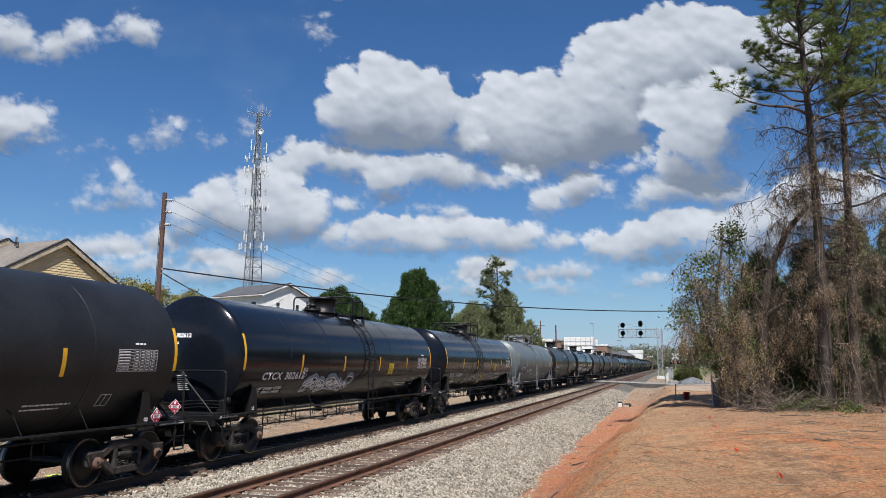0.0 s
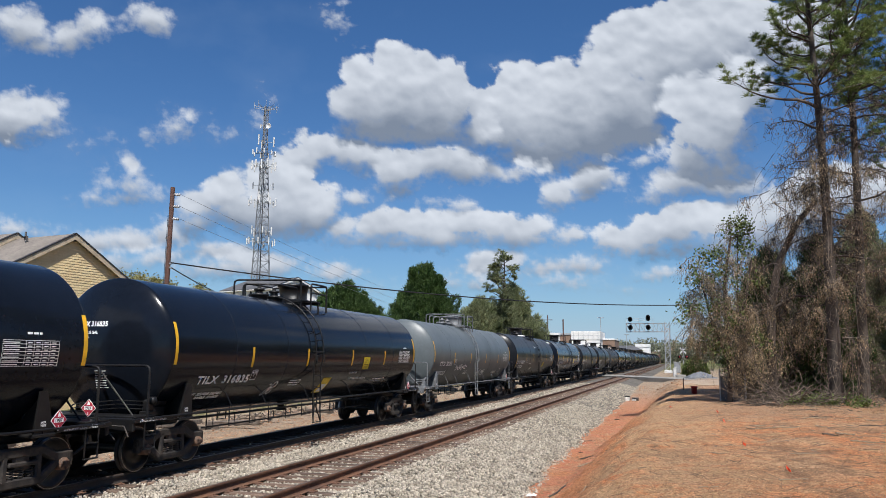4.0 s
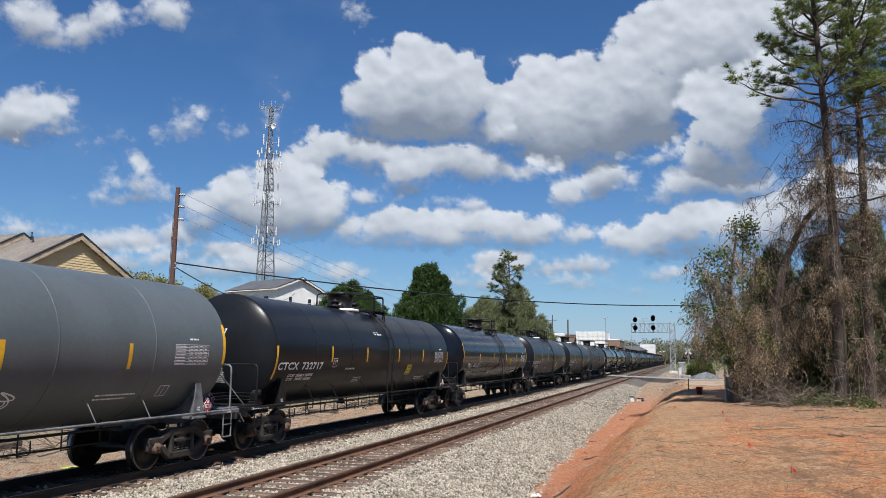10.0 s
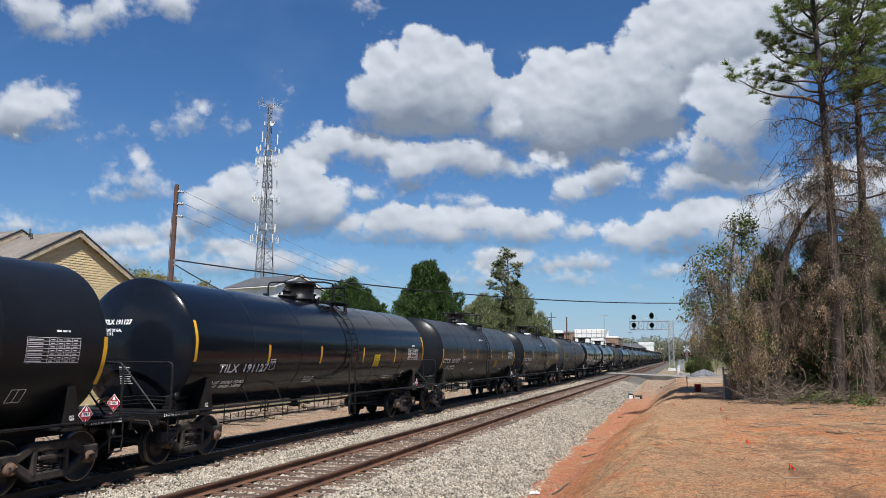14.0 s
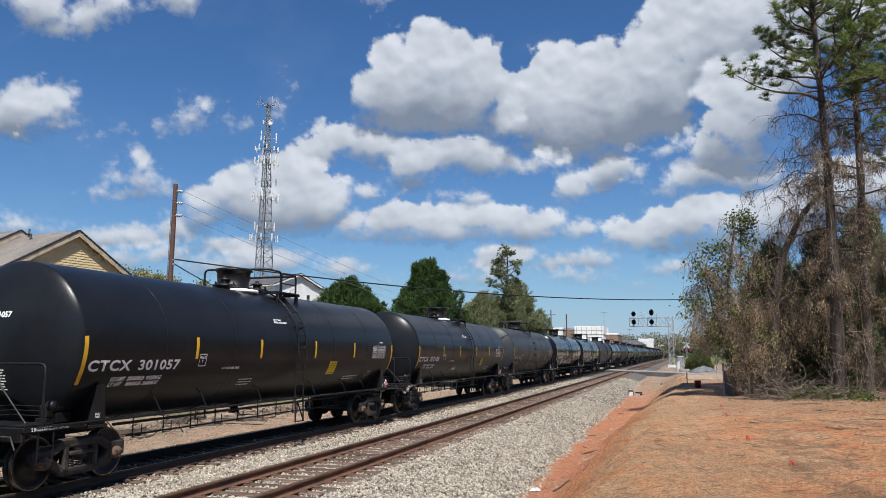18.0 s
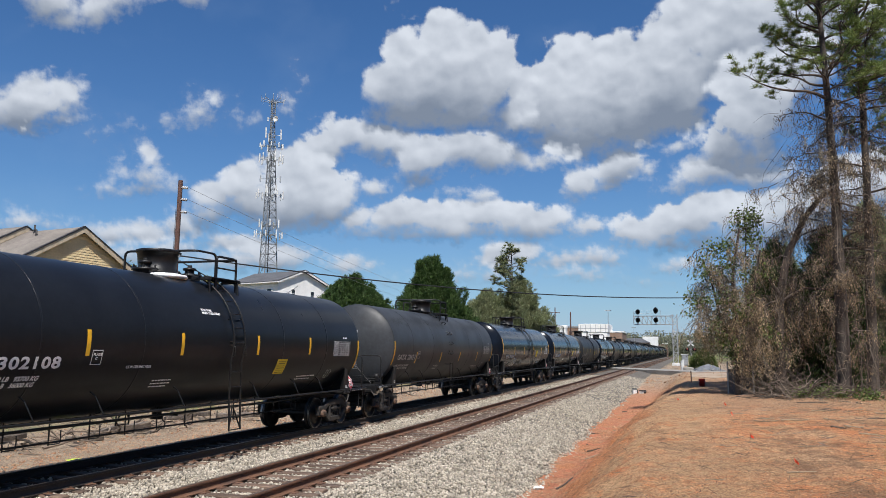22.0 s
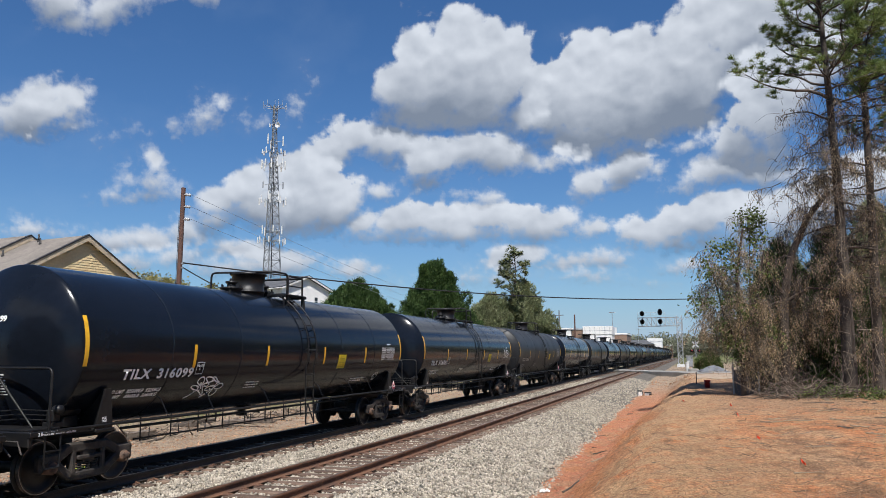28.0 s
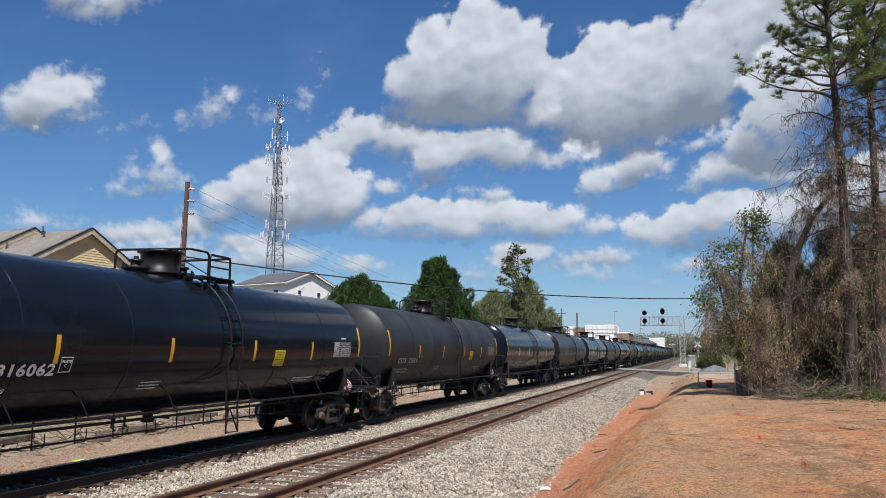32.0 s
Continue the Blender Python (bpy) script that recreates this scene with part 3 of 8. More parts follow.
def heaps(x, y, salt):
    """Round heaps: 1 at the middle of each scattered cell, 0 between."""
    cx, cy = np.floor(x), np.floor(y)
    best = np.full(x.shape, 9.0)
    for i in (-1, 0, 1):
        for j in (-1, 0, 1):
            px = cx + i + hashed(cx + i, cy + j, salt)
            py = cy + j + hashed(cx + i, cy + j, salt + 5)
            best = np.minimum(best, (px - x) ** 2 + (py - y) ** 2)
    return 1 - np.minimum(np.sqrt(best), 1)


def soft_noise(x, y, salt, octaves=5):
    """Layered value noise about 0."""
    total, amp = np.zeros(x.shape), 0.5
    for o in range(octaves):
        cx, cy = np.floor(x), np.floor(y)
        fx, fy = x - cx, y - cy
        fx, fy = fx * fx * (3 - 2 * fx), fy * fy * (3 - 2 * fy)
        a, b = hashed(cx, cy, salt + o), hashed(cx + 1, cy, salt + o)
        c, d = hashed(cx, cy + 1, salt + o), hashed(cx + 1, cy + 1, salt + o)
        total += amp * ((a + (b - a) * fx) * (1 - fy) + (c + (d - c) * fx) * fy - 0.5)
        x, y, amp = x * 2.03 + 3.1, y * 2.03 + 1.7, amp * 0.5
    return total


def cloud_layer():
    inv = np.array(VIEW.inverted().to_3x3())
    view_az = math.radians(90 + 17.3)
    az = np.radians(spaced([(-180, 0), (-42, 6), (46, 0.16), (180, 6)])) + view_az
    el = np.radians(spaced([(0.6, 0), (34, 0.16), (52, 2)]))
    A, E = np.meshgrid(az, el)
    d = np.stack([np.cos(A) * np.cos(E), np.sin(A) * np.cos(E), np.sin(E)], -1)
    dist = np.minimum(122 / np.sin(E) ** 1.9, 4300.0)
    vs = np.array(EYE) + d * dist[..., None]
    c = d @ inv.T
    front = -c[..., 2] > 0.35
    zz = np.where(front, -c[..., 2], 1.0)
    off = (np.degrees(A - view_az) + 180) % 360 - 180
    px = np.where(front, 784 + FOCAL * c[..., 0] / zz, 3000 + off * 20)
    py = np.where(front, 441 - FOCAL * c[..., 1] / zz, 441 - np.degrees(E) * 20)
    # the outline wanders before the lobes are laid
    wx = px + 34 * soft_noise(px / 60, py / 60, 3)
    wy = py + 26 * soft_noise(px / 60, py / 60, 9)
    out = np.clip((np.abs(off) - 34) / 6, 0, 1)
    g = np.vectorize(lambda a, e: 1.6 * noise.noise((math.cos(a) * 2.2, math.sin(a) * 2.2, e * 5 + 3)) - 0.05 - 1.2 * smooth(0.35, 0.75, e))(A[::8, ::8], E[::8, ::8])
    g = np.repeat(np.repeat(g, 8, 0), 8, 1)[:A.shape[0], :A.shape[1]]
    far = np.clip((py - 250) / 200, 0, 1)
    sx, sy = px + 16 * soft_noise(px / 26, py / 26, 21), py + 16 * soft_noise(px / 26, py / 26, 27)
    h1, h2, h3, h4 = (heaps(sx / w, sy / (w * 0.8), s) for w, s in ((64, 1), (32, 2), (16, 3), (9, 4)))
    heap = (0.46 - 0.26 * far) * (h1 - 0.55) + (0.36 - 0.10 * far) * (h2 - 0.55) + 0.22 * (h3 - 0.55) + 0.13 * (h4 - 0.55)
    wisp = soft_noise(px / 70, py / 45, 40, 6)
    wide = soft_noise(px / 160, py / 110, 50, 3)
    rough = heap + (0.75 - 0.3 * far) * wisp + (0.25 - 0.1 * far) * wide
    # the heaps' sunny sides, seen as a slope
    relief = np.zeros(px.shape)
    hh = 0.6 * h1 * (1 - 0.6 * far) + 0.28 * h2 + 0.10 * h3 + 0.5 * wisp
    relief[3:] = hh[:-3] - hh[3:]
    relief[:, 2:] += 0.5 * (hh[:, 2:] - hh[:, :-2])
    soft_tone = soft_noise(px / 120, py / 60, 70, 4)

    def gathered(body, order):
        """Depth of cloud met on the way down or up each column, forgotten across the gaps."""
        total, run = np.zeros(px.shape), np.zeros(len(az))
        for row in order:
            step = math.degrees(el[min(row + 1, len(el) - 1)] - el[max(row - 1, 0)]) / 2
            run = run * np.where(body[row] > 0.12, math.exp(-step / 9.0), math.exp(-step / 0.8)) + body[row] * step
            total[row] = run
        for _ in range(8):
            total[:, 1:-1] = (total[:, :-2] + 2 * total[:, 1:-1] + total[:, 2:]) / 4
        return total

    dens, shade, crisp = g * out + rough - 3 * (1 - out), np.full(px.shape, 0.35), np.full(px.shape, 0.4)
    k = 7.0
    for lobes in CLOUDS:
        total = np.zeros(px.shape)
        for lx, ly, rx, ry, wt in lobes:
            dx, dy = (wx - lx) / rx, (wy - ly) / ry
            q = (1 - np.sqrt(dx * dx + np.where(dy > 0, dy * 1.15, dy) ** 2)) * min(rx, ry) / 40 * wt
            total += np.exp(np.clip(q * k, -30, 30))
        own = np.where(front, np.maximum(np.log(total + 1e-9) / k + 0.10, -1.5), -1.5) + rough
        body = np.clip(own + 0.05, 0, 0.8)
        over, under = gathered(body, range(len(el) - 1, -1, -1)), gathered(body, range(len(el)))
        thick = over + under + 1e-3
        share = over / thick + 0.22 * wisp + 0.10 * (h1 - 0.5)
        grey = np.clip((share - 0.40) / 0.55, 0, 1)
        base = grey * grey * (3 - 2 * grey) * np.clip(0.25 + thick / 3.0, 0, 1)
        tone = 0.02 + 0.36 * np.clip(share, 0, 1) + base * 0.64 + 0.14 * np.clip(thick / 5, 0, 1) + relief * (0.72 - 0.5 * base) - 0.10 * (h1 - 0.5) * (1 - base) + 0.28 * soft_tone
        edge = np.clip(0.95 - base * 1.5 + 1.0 * wide, 0, 1) * np.clip(0.25 + thick / 2.0, 0, 1)
        a = np.clip((own + 0.06) / 0.35, 0, 1)
        shade, crisp, dens = shade * (1 - a) + tone * a, crisp * (1 - a) + edge * a, np.maximum(dens, own)
    shade = shade + 0.14 * np.clip((py - 420) / 70, 0, 1)
    crisp = crisp * np.clip(0.35 + 0.65 * (px - 250) / 300, 0.35, 1) * (1 - 0.5 * np.clip((py - 430) / 60, 0, 1))
    veil = 0.03 + 0.36 * np.exp(-np.degrees(E) / 8.0) + 0.72 * np.exp(-np.degrees(E) / 2.8) + 0.10 * np.clip(wisp + wide * 0.8 - 0.02, 0, 1)
    n = len(az)
    rows_, cols = len(el), n
    idx = np.arange(rows_ * cols).reshape(rows_, cols)
    fs = np.stack([idx[:-1, :-1], idx[:-1, 1:], idx[1:, 1:], idx[1:, :-1]], -1).reshape(-1, 4)
    me = bpy.data.meshes.new("cloud_layer")
    me.from_pydata(vs.reshape(-1, 3).tolist(), [], fs.tolist())
    for nm, vals in (("cover", dens), ("shade", shade), ("crisp", crisp), ("veil", veil)):
        me.attributes.new(nm, 'FLOAT', 'POINT').data.foreach_set("value", vals.ravel().astype(np.float32))
    me.attributes.new("place", 'FLOAT_VECTOR', 'POINT').data.foreach_set("vector", np.stack([px / 100, -py / 100, px * 0], -1).ravel().astype(np.float32))
    m = bpy.data.materials.new("cumulus cloud")
    m.use_nodes = True
    nt = m.node_tree
    N, L = nt.nodes.new, nt.links.new
    nt.nodes.remove(nt.nodes["Principled BSDF"])

    def attr(nm, out):
        a = N("ShaderNodeAttribute")
        a.attribute_name = nm
        return a.outputs[out]

    def mo(op, a, b=0.0):
        x = N("ShaderNodeMath")
        x.operation = op
        for i, v in enumerate((a, b)):
            if isinstance(v, (int, float)):
                x.inputs[i].default_value = v
            else:
                L(v, x.inputs[i])
        return x.outputs[0]

    t = N("ShaderNodeTexNoise")
    t.inputs["Scale"].default_value, t.inputs["Detail"].default_value, t.inputs["Roughness"].default_value = 9.0, 5, 0.6
    L(attr("place", "Vector"), t.inputs["Vector"])
    fine = mo('SUBTRACT', t.outputs[0], 0.5)
    dens = mo('ADD', attr("cover", "Fac"), mo('MULTIPLY', fine, 0.55))
    soft = mo('SUBTRACT', 1.0, mo('MULTIPLY', attr("crisp", "Fac"), 0.70))
    alpha = mo('MINIMUM', mo('MAXIMUM', mo('DIVIDE', mo('ADD', dens, 0.06), soft), 0.0), 1.0)
    alpha = mo('MULTIPLY', mo('MULTIPLY', alpha, alpha), mo('SUBTRACT', 3.0, mo('MULTIPLY', alpha, 2.0)))
    tone = N("ShaderNodeMapRange")
    L(mo('ADD', attr("shade", "Fac"), mo('MULTIPLY', fine, 0.12)), tone.inputs[0])
    tone.inputs[1].default_value, tone.inputs[2].default_value = -0.05, 1.0
    c = N("ShaderNodeMix")
    c.data_type = 'RGBA'
    c.inputs[6].default_value, c.inputs[7].default_value = (0.51, 0.545, 0.60, 1), (0.155, 0.188, 0.245, 1)
    L(tone.outputs[0], c.inputs[0])
    em, tr, mx = N("ShaderNodeEmission"), N("ShaderNodeBsdfTransparent"), N("ShaderNodeMixShader")
    haze = N("ShaderNodeMix")
    haze.data_type = 'RGBA'
    haze.inputs[6].default_value = (0.285, 0.37, 0.495, 1)
    L(mo('MINIMUM', mo('DIVIDE', alpha, mo('ADD', attr("veil", "Fac"), 0.02)), 1.0), haze.inputs[0])
    L(c.outputs[2], haze.inputs[7])
    L(haze.outputs[2], em.inputs[0])
    L(mo('MAXIMUM', mo('MULTIPLY', alpha, 0.97), attr("veil", "Fac")), mx.inputs[0])
    L(tr.outputs[0], mx.inputs[1])
    L(em.outputs[0], mx.inputs[2])
    L(mx.outputs[0], nt.nodes["Material Output"].inputs[0])
    me.materials.append(m)
    return tagged(new("backdrop_clouds", me), "drifting white and grey cumulus clouds", "clouds", kind="structure")


CLOUD_LAYER = cloud_layer()

# ---- the train ----
TANK_R, TANK_Z, SHELL, HEAD = 1.53, 2.54, 7.72, 0.48
PITCH = 18.07


def text_mesh(body, size, mat, slant=0.0, wide=1.0, space=1.0):
    """Letters as a flat mesh in x and y, its lower left corner near the origin."""
    cu = bpy.data.curves.new("letters", 'FONT')
    cu.body, cu.size, cu.shear, cu.resolution_u = body, size, slant, 3
    cu.offset, cu.space_character = size * 0.034, space
    ob = new("letters", cu)
    dg = bpy.context.evaluated_depsgraph_get()
    me = bpy.data.meshes.new_from_object(ob.evaluated_get(dg))
    bpy.data.objects.remove(ob)
    me.materials.clear()
    me.materials.append(mat)
    for v in me.vertices:
        v.co.x *= wide
    return me


def wrap(me, y0, z0, lift=0.006, side=1):
    """Bends a flat mesh onto the shell: x runs along the car, y up round the tank from the height z0."""
    a0 = math.asin(max(-1, min(1, (z0 - TANK_Z) / TANK_R)))
    low, high = min(v.co.y for v in me.vertices), max(v.co.y for v in me.vertices)
    if high - low > 0.14:
        bm = bmesh.new()
        bm.from_mesh(me)
        cut = low + 0.06
        while cut < high:
            bmesh.ops.bisect_plane(bm, geom=bm.verts[:] + bm.edges[:] + bm.faces[:], plane_co=(0, cut, 0), plane_no=(0, 1, 0))
            cut += 0.06
        bm.to_mesh(me)
        bm.free()
    for v in me.vertices:
        a = a0 + v.co.y / TANK_R
        rr = TANK_R + lift + v.co.z
        v.co = Vector((side * rr * math.cos(a), y0 + side * v.co.x, TANK_Z + rr * math.sin(a)))
    return me


def on_head(me, x0, z0, end=-1, lift=0.008, half=SHELL):
    """Lays a flat mesh on a rounded tank end."""
    for v in me.vertices:
        x, z = x0 + v.co.x, z0 + v.co.y
        rr = min(0.995, math.hypot(x, z - TANK_Z) / TANK_R)
        v.co = Vector((x * -end, end * (half + HEAD * head_bulge(rr) + lift), z))
    return me


def flat(geo_quads, mat, name="marks"):
    """A flat mesh from rectangles (x, y, width, height), cut fine enough to bend."""
    g = Geo()
    for x, y, w, hgt in geo_quads:
        n = max(1, int(hgt / 0.12))
        for k in range(n):
            g.quad((x, y + hgt * k / n, 0), (x + w, y + hgt * k / n, 0), (x + w, y + hgt * (k + 1) / n, 0), (x, y + hgt * (k + 1) / n, 0))
    return shaped(g, name, mat)


def scribble(seed, width, height, strokes, mat, thick=0.03):
    """Loose spray-painted loops without any readable word."""
    r = random.Random(seed)
    g = Geo()
    for s in range(strokes):
        cx = width * (s + 0.5) / strokes
        pts = []
        ph, fx = r.uniform(0, 6), r.uniform(1.2, 2.6)
        for k in range(22):
            t = k / 21
            pts.append((cx + width / strokes * (0.75 * math.sin(fx * 6.28 * t + ph) * (0.5 + 0.4 * t) + 0.35 * (t - 0.5)), height * (0.5 + 0.46 * math.cos(6.28 * t * r.uniform(0.99, 1.01) + ph * 1.7) * math.sin(3.1 * t + 0.4))))
        for a, b in zip(pts, pts[1:]):
            d = Vector((b[0] - a[0], b[1] - a[1], 0))
            if d.length < 1e-4:
                continue
            nrm = Vector((-d.y, d.x, 0)).normalized() * thick / 2
            a3, b3 = Vector((*a, 0)), Vector((*b, 0))
            g.quad(a3 - nrm, b3 - nrm, b3 + nrm, a3 + nrm)
    return shaped(g, "scribble", mat)


def head_bulge(rr):
    """How far the dished end stands out at a share of the radius: a shallow dish with a tight knuckle at the rim."""
    rr = min(1, rr)
    return 0.84 * (1 - rr * rr) + 0.16 * (1 - rr ** 10) ** 0.5


def tank_shell(half):
    prof = [(0.001, -half - HEAD)]
    for rr in (0.1, 0.2, 0.3, 0.4, 0.5, 0.6, 0.7, 0.78, 0.85, 0.90, 0.94, 0.965, 0.982, 0.992, 0.998):
        prof.append((TANK_R * rr, -half - HEAD * head_bulge(rr)))
    prof += [(TANK_R, -half + 0.004), (TANK_R, -half + 0.03)]
    for y in spaced([(-half + 0.5, 0), (half - 0.5, 1.2)]):
        prof.append((TANK_R, y))
    prof += [(TANK_R, half - 0.03), (TANK_R, half - 0.004)]
    prof += [(r, -y) for r, y in prof[:16][::-1]]
    return Geo().lathe(prof, 72, 'y', (0, 0, TANK_Z))


def ring(y, lift=0.007, width=0.020):
    return Geo().lathe([(TANK_R, y - width), (TANK_R + lift, y - width * .7), (TANK_R + lift, y + width * .7), (TANK_R, y + width)], 48, 'y', (0, 0, TANK_Z))


def saddle_arc(a0, a1, y0, y1, lift0, lift1):
    return Geo().lathe([(TANK_R + lift0, y0), (TANK_R + lift1, y0), (TANK_R + lift1, y1), (TANK_R + lift0, y1)], 16, 'y', (0, 0, TANK_Z), True, a0, a1)


def arc_pts(x_sign, a0, a1, y, lift, n=8):
    return [(x_sign * (TANK_R + lift) * math.cos(a0 + (a1 - a0) * k / n), y, TANK_Z + (TANK_R + lift) * math.sin(a0 + (a1 - a0) * k / n)) for k in range(n + 1)]


def bent(points, r=0.08, n=3):
    """A bent pipe's centre line: corners cut round."""
    pts = [Vector(p) for p in points]
    out = [pts[0]]
    for a, b, c in zip(pts, pts[1:], pts[2:]):
        p, q = b + (a - b).normalized() * min(r, (a - b).length * .45), b + (c - b).normalized() * min(r, (c - b).length * .45)
        for k in range(n + 1):
            t = k / n
            out.append(p * (1 - t) ** 2 + b * 2 * t * (1 - t) + q * t * t)
    return out + [pts[-1]]


MESHES = {}


def shared(key, make, mat):
    k = (key, mat.name)
    if k not in MESHES:
        MESHES[k] = shaped(make(), key, mat)
    return MESHES[k]


def side_frame():
    """A cast side frame: arched top, window for the springs, pedestal ends."""
    g = Geo()
    # built from bars so that the openings stay open
    bars = [[(-1.1, .60), (-.72, .60), (-.45, .745), (.45, .745), (.72, .60), (1.1, .60)], [(-.80, .52), (-.42, .25), (.42, .25), (.80, .52)], [(-.36, .25), (-.36, .74)], [(.36, .25), (.36, .74)]]
    for b, wid in zip(bars, (0.17, 0.16, 0.13, 0.13)):
        for p, q in zip(b, b[1:]):
            d = Vector((0, q[0] - p[0], q[1] - p[1]))
            ang = math.degrees(math.atan2(d.z, d.y))
            g.box(0, (p[0] + q[0]) / 2, (p[1] + q[1]) / 2, 0.15, d.length + 0.08, wid, 0.03, m=pose(0, 0, 0, ang).to_3x3())
    for s in (-1, 1):
        g.box(0, s * 1.08, 0.53, 0.15, 0.12, 0.28, 0.03)
        g.box(0, s * 0.74, 0.50, 0.14, 0.10, 0.20, 0.03)
    return g


def spring():
    return Geo().tube([(0.055 * math.cos(t * 1.05), 0.075 * math.sin(t * 1.05), 0.31 + 0.0072 * t) for t in range(0, 30)], 0.017, 5)


def spring_cap():
    return Geo().box(0, 0, 0.56, 0.2, 0.62, 0.08, 0.02)


def wheelset():
    g = Geo()
    for s in (-1, 1):
        prof = [(0.06, 0.09), (0.13, 0.085), (0.15, 0.03), (0.36, 0.02), (0.385, 0.065), (0.455, 0.068), (0.457, 0.0), (0.460, -0.05), (0.485, -0.056), (0.485, -0.085), (0.40, -0.085), (0.36, -0.03), (0.15, -0.04), (0.10, -0.06)]
        g.lathe([(r, s * 0.76 + s * x) for r, x in prof], 36, 'x')
    g.lathe([(0.085, -0.7), (0.085, 0.7)], 12, 'x')
    return g


def wheel_rims():
    g = Geo()
    for s in (-1, 1):
        g.lathe([(0.440, s * 0.8295), (0.455, s * 0.8300)], 36, 'x')
        g.lathe([(0.4575, s * 0.826), (0.4585, s * 0.765)], 36, 'x')
    return g


def bearing_cap():
    g = Geo().lathe([(0.001, 0.15), (0.055, 0.15), (0.06, 0.13), (0.10, 0.125), (0.115, 0.09), (0.115, -0.08)], 16, 'x')
    for k in range(3):
        a = k * 2.094 + 0.5
        g.box(0.142, 0.075 * math.cos(a), 0.075 * math.sin(a), 0.03, 0.035, 0.035, 0.008)
    return g


def build_truck(car, y, full):
    truck = part("truck", shared("truck_bolster", lambda: Geo().box(0, 0, 0.58, 2.1, 0.36, 0.28, 0.04).box(0, 0, 0.80, 0.7, 0.7, 0.14, 0.03).box(0, 0.55, 0.42, 1.7, 0.14, 0.12, .02).box(0, -0.55, 0.42, 1.7, 0.14, 0.12, .02), TRUCK_STEEL), None, car, "dusty cast steel truck under the car's end", pose(0, y, 0))
    rollers = []
    for s in (-1, 1):
        part("side_frame", shared("side_frame", side_frame, TRUCK_STEEL), None, truck, at=pose(s * 0.99, 0, 0))
        part("spring_cap", shared("spring_cap", spring_cap, TRUCK_STEEL), None, truck, at=pose(s * 0.99, 0, 0))
        for dy in (-0.2, 0.0, 0.2):
            part("spring", shared("spring", spring, TRUCK_STEEL), None, truck, at=pose(s * 0.99, dy, 0))
        if full:
            for e in (-1, 1):
                part("bearing_cap", shared("bearing_cap", bearing_cap, BEARING_RUST), None, truck, at=pose(s * 1.0, e * 0.89, 0.457, 0, 0, 0 if s > 0 else 180))
                part("brake_beam_end", shared("brake_beam_end", lambda: Geo().box(0, 0, 0, 0.1, 0.07, 0.3, 0.02).tube([(0, 0, 0.1), (-.5, .05, 0.05)], 0.025, 5), TRUCK_STEEL), None, truck, at=pose(s * 0.78, e * 0.36, 0.42))
    for e in (-1, 1):
        w = part("wheelset", shared("wheelset", wheelset, WHEEL_STEEL), None, truck, "dark steel wheels on one axle" if e < 0 else "", pose(0, e * 0.89, 0.457))
        rollers.append(w)
        if full:
            wear = new("wheel_rim", shared("wheel_rim", wheel_rims, TREAD_STEEL))
            bm_join(w, wear)
    return truck, rollers


def bm_join(w, rim):
    """Wheels and their bright treads are one mesh with two materials."""
    if len(w.data.materials) < 2:
        bm = bmesh.new()
        bm.from_mesh(w.data)
        n = len(bm.faces)
        bm.from_mesh(rim.data)
        bm.faces.ensure_lookup_table()
        for f in bm.faces[n:]:
            f.material_index = 1
        bm.to_mesh(w.data)
        bm.free()
        w.data.materials.append(TREAD_STEEL)
    bpy.data.objects.remove(rim)


LADDER_Y = 0.62


def ladder_geo(s):
    g = Geo()
    a_top, a_low = 1.38, -0.30
    for dy in (-0.23, 0.23):
        pts = arc_pts(s, a_top, a_low, LADDER_Y + dy, 0.10, 12)
        x = pts[-1][0]
        pts += [(x - s * 0.0, LADDER_Y + dy, 1.2), (x + s * 0.03, LADDER_Y + dy, 0.5)]
        g.tube(pts, 0.022, 6)
    for k in range(7):
        a = a_top - 0.1 - k * 0.215
        p = arc_pts(s, a, a, LADDER_Y, 0.10, 1)[0]
        g.tube([(p[0], LADDER_Y - 0.23, p[2]), (p[0], LADDER_Y + 0.23, p[2])], 0.014, 5)
    x = s * (TANK_R + 0.10) * math.cos(a_low)
    for z in (1.85, 1.5, 1.15, 0.82, 0.52):
        g.tube([(x + s * .015, LADDER_Y - 0.23, z), (x + s * .015, LADDER_Y + 0.23, z)], 0.014, 5)
    for a in (1.0, 0.35, 0.0):
        for dy in (-0.23, 0.23):
            p, q = arc_pts(s, a, a, LADDER_Y + dy, 0.10, 1)[0], arc_pts(s, a, a, LADDER_Y + dy, 0.0, 1)[0]
            g.tube([p, q], 0.015, 5)
    # hoops at the hip and the slanted stays of the lowest steps
    for dy in (-0.23, 0.23):
        g.tube(bent([(x, LADDER_Y + dy, 2.45), (x + s * .11, LADDER_Y + dy, 2.45), (x + s * .11, LADDER_Y + dy, 2.2), (x, LADDER_Y + dy, 2.2)], .05), 0.012, 5)
        g.tube([(x - s * 0.05, LADDER_Y + dy - 0.22 * (1 if dy < 0 else -1) * -1, 1.05), (x + s * 0.02, LADDER_Y + dy, 0.55)], 0.018, 5)
    return g


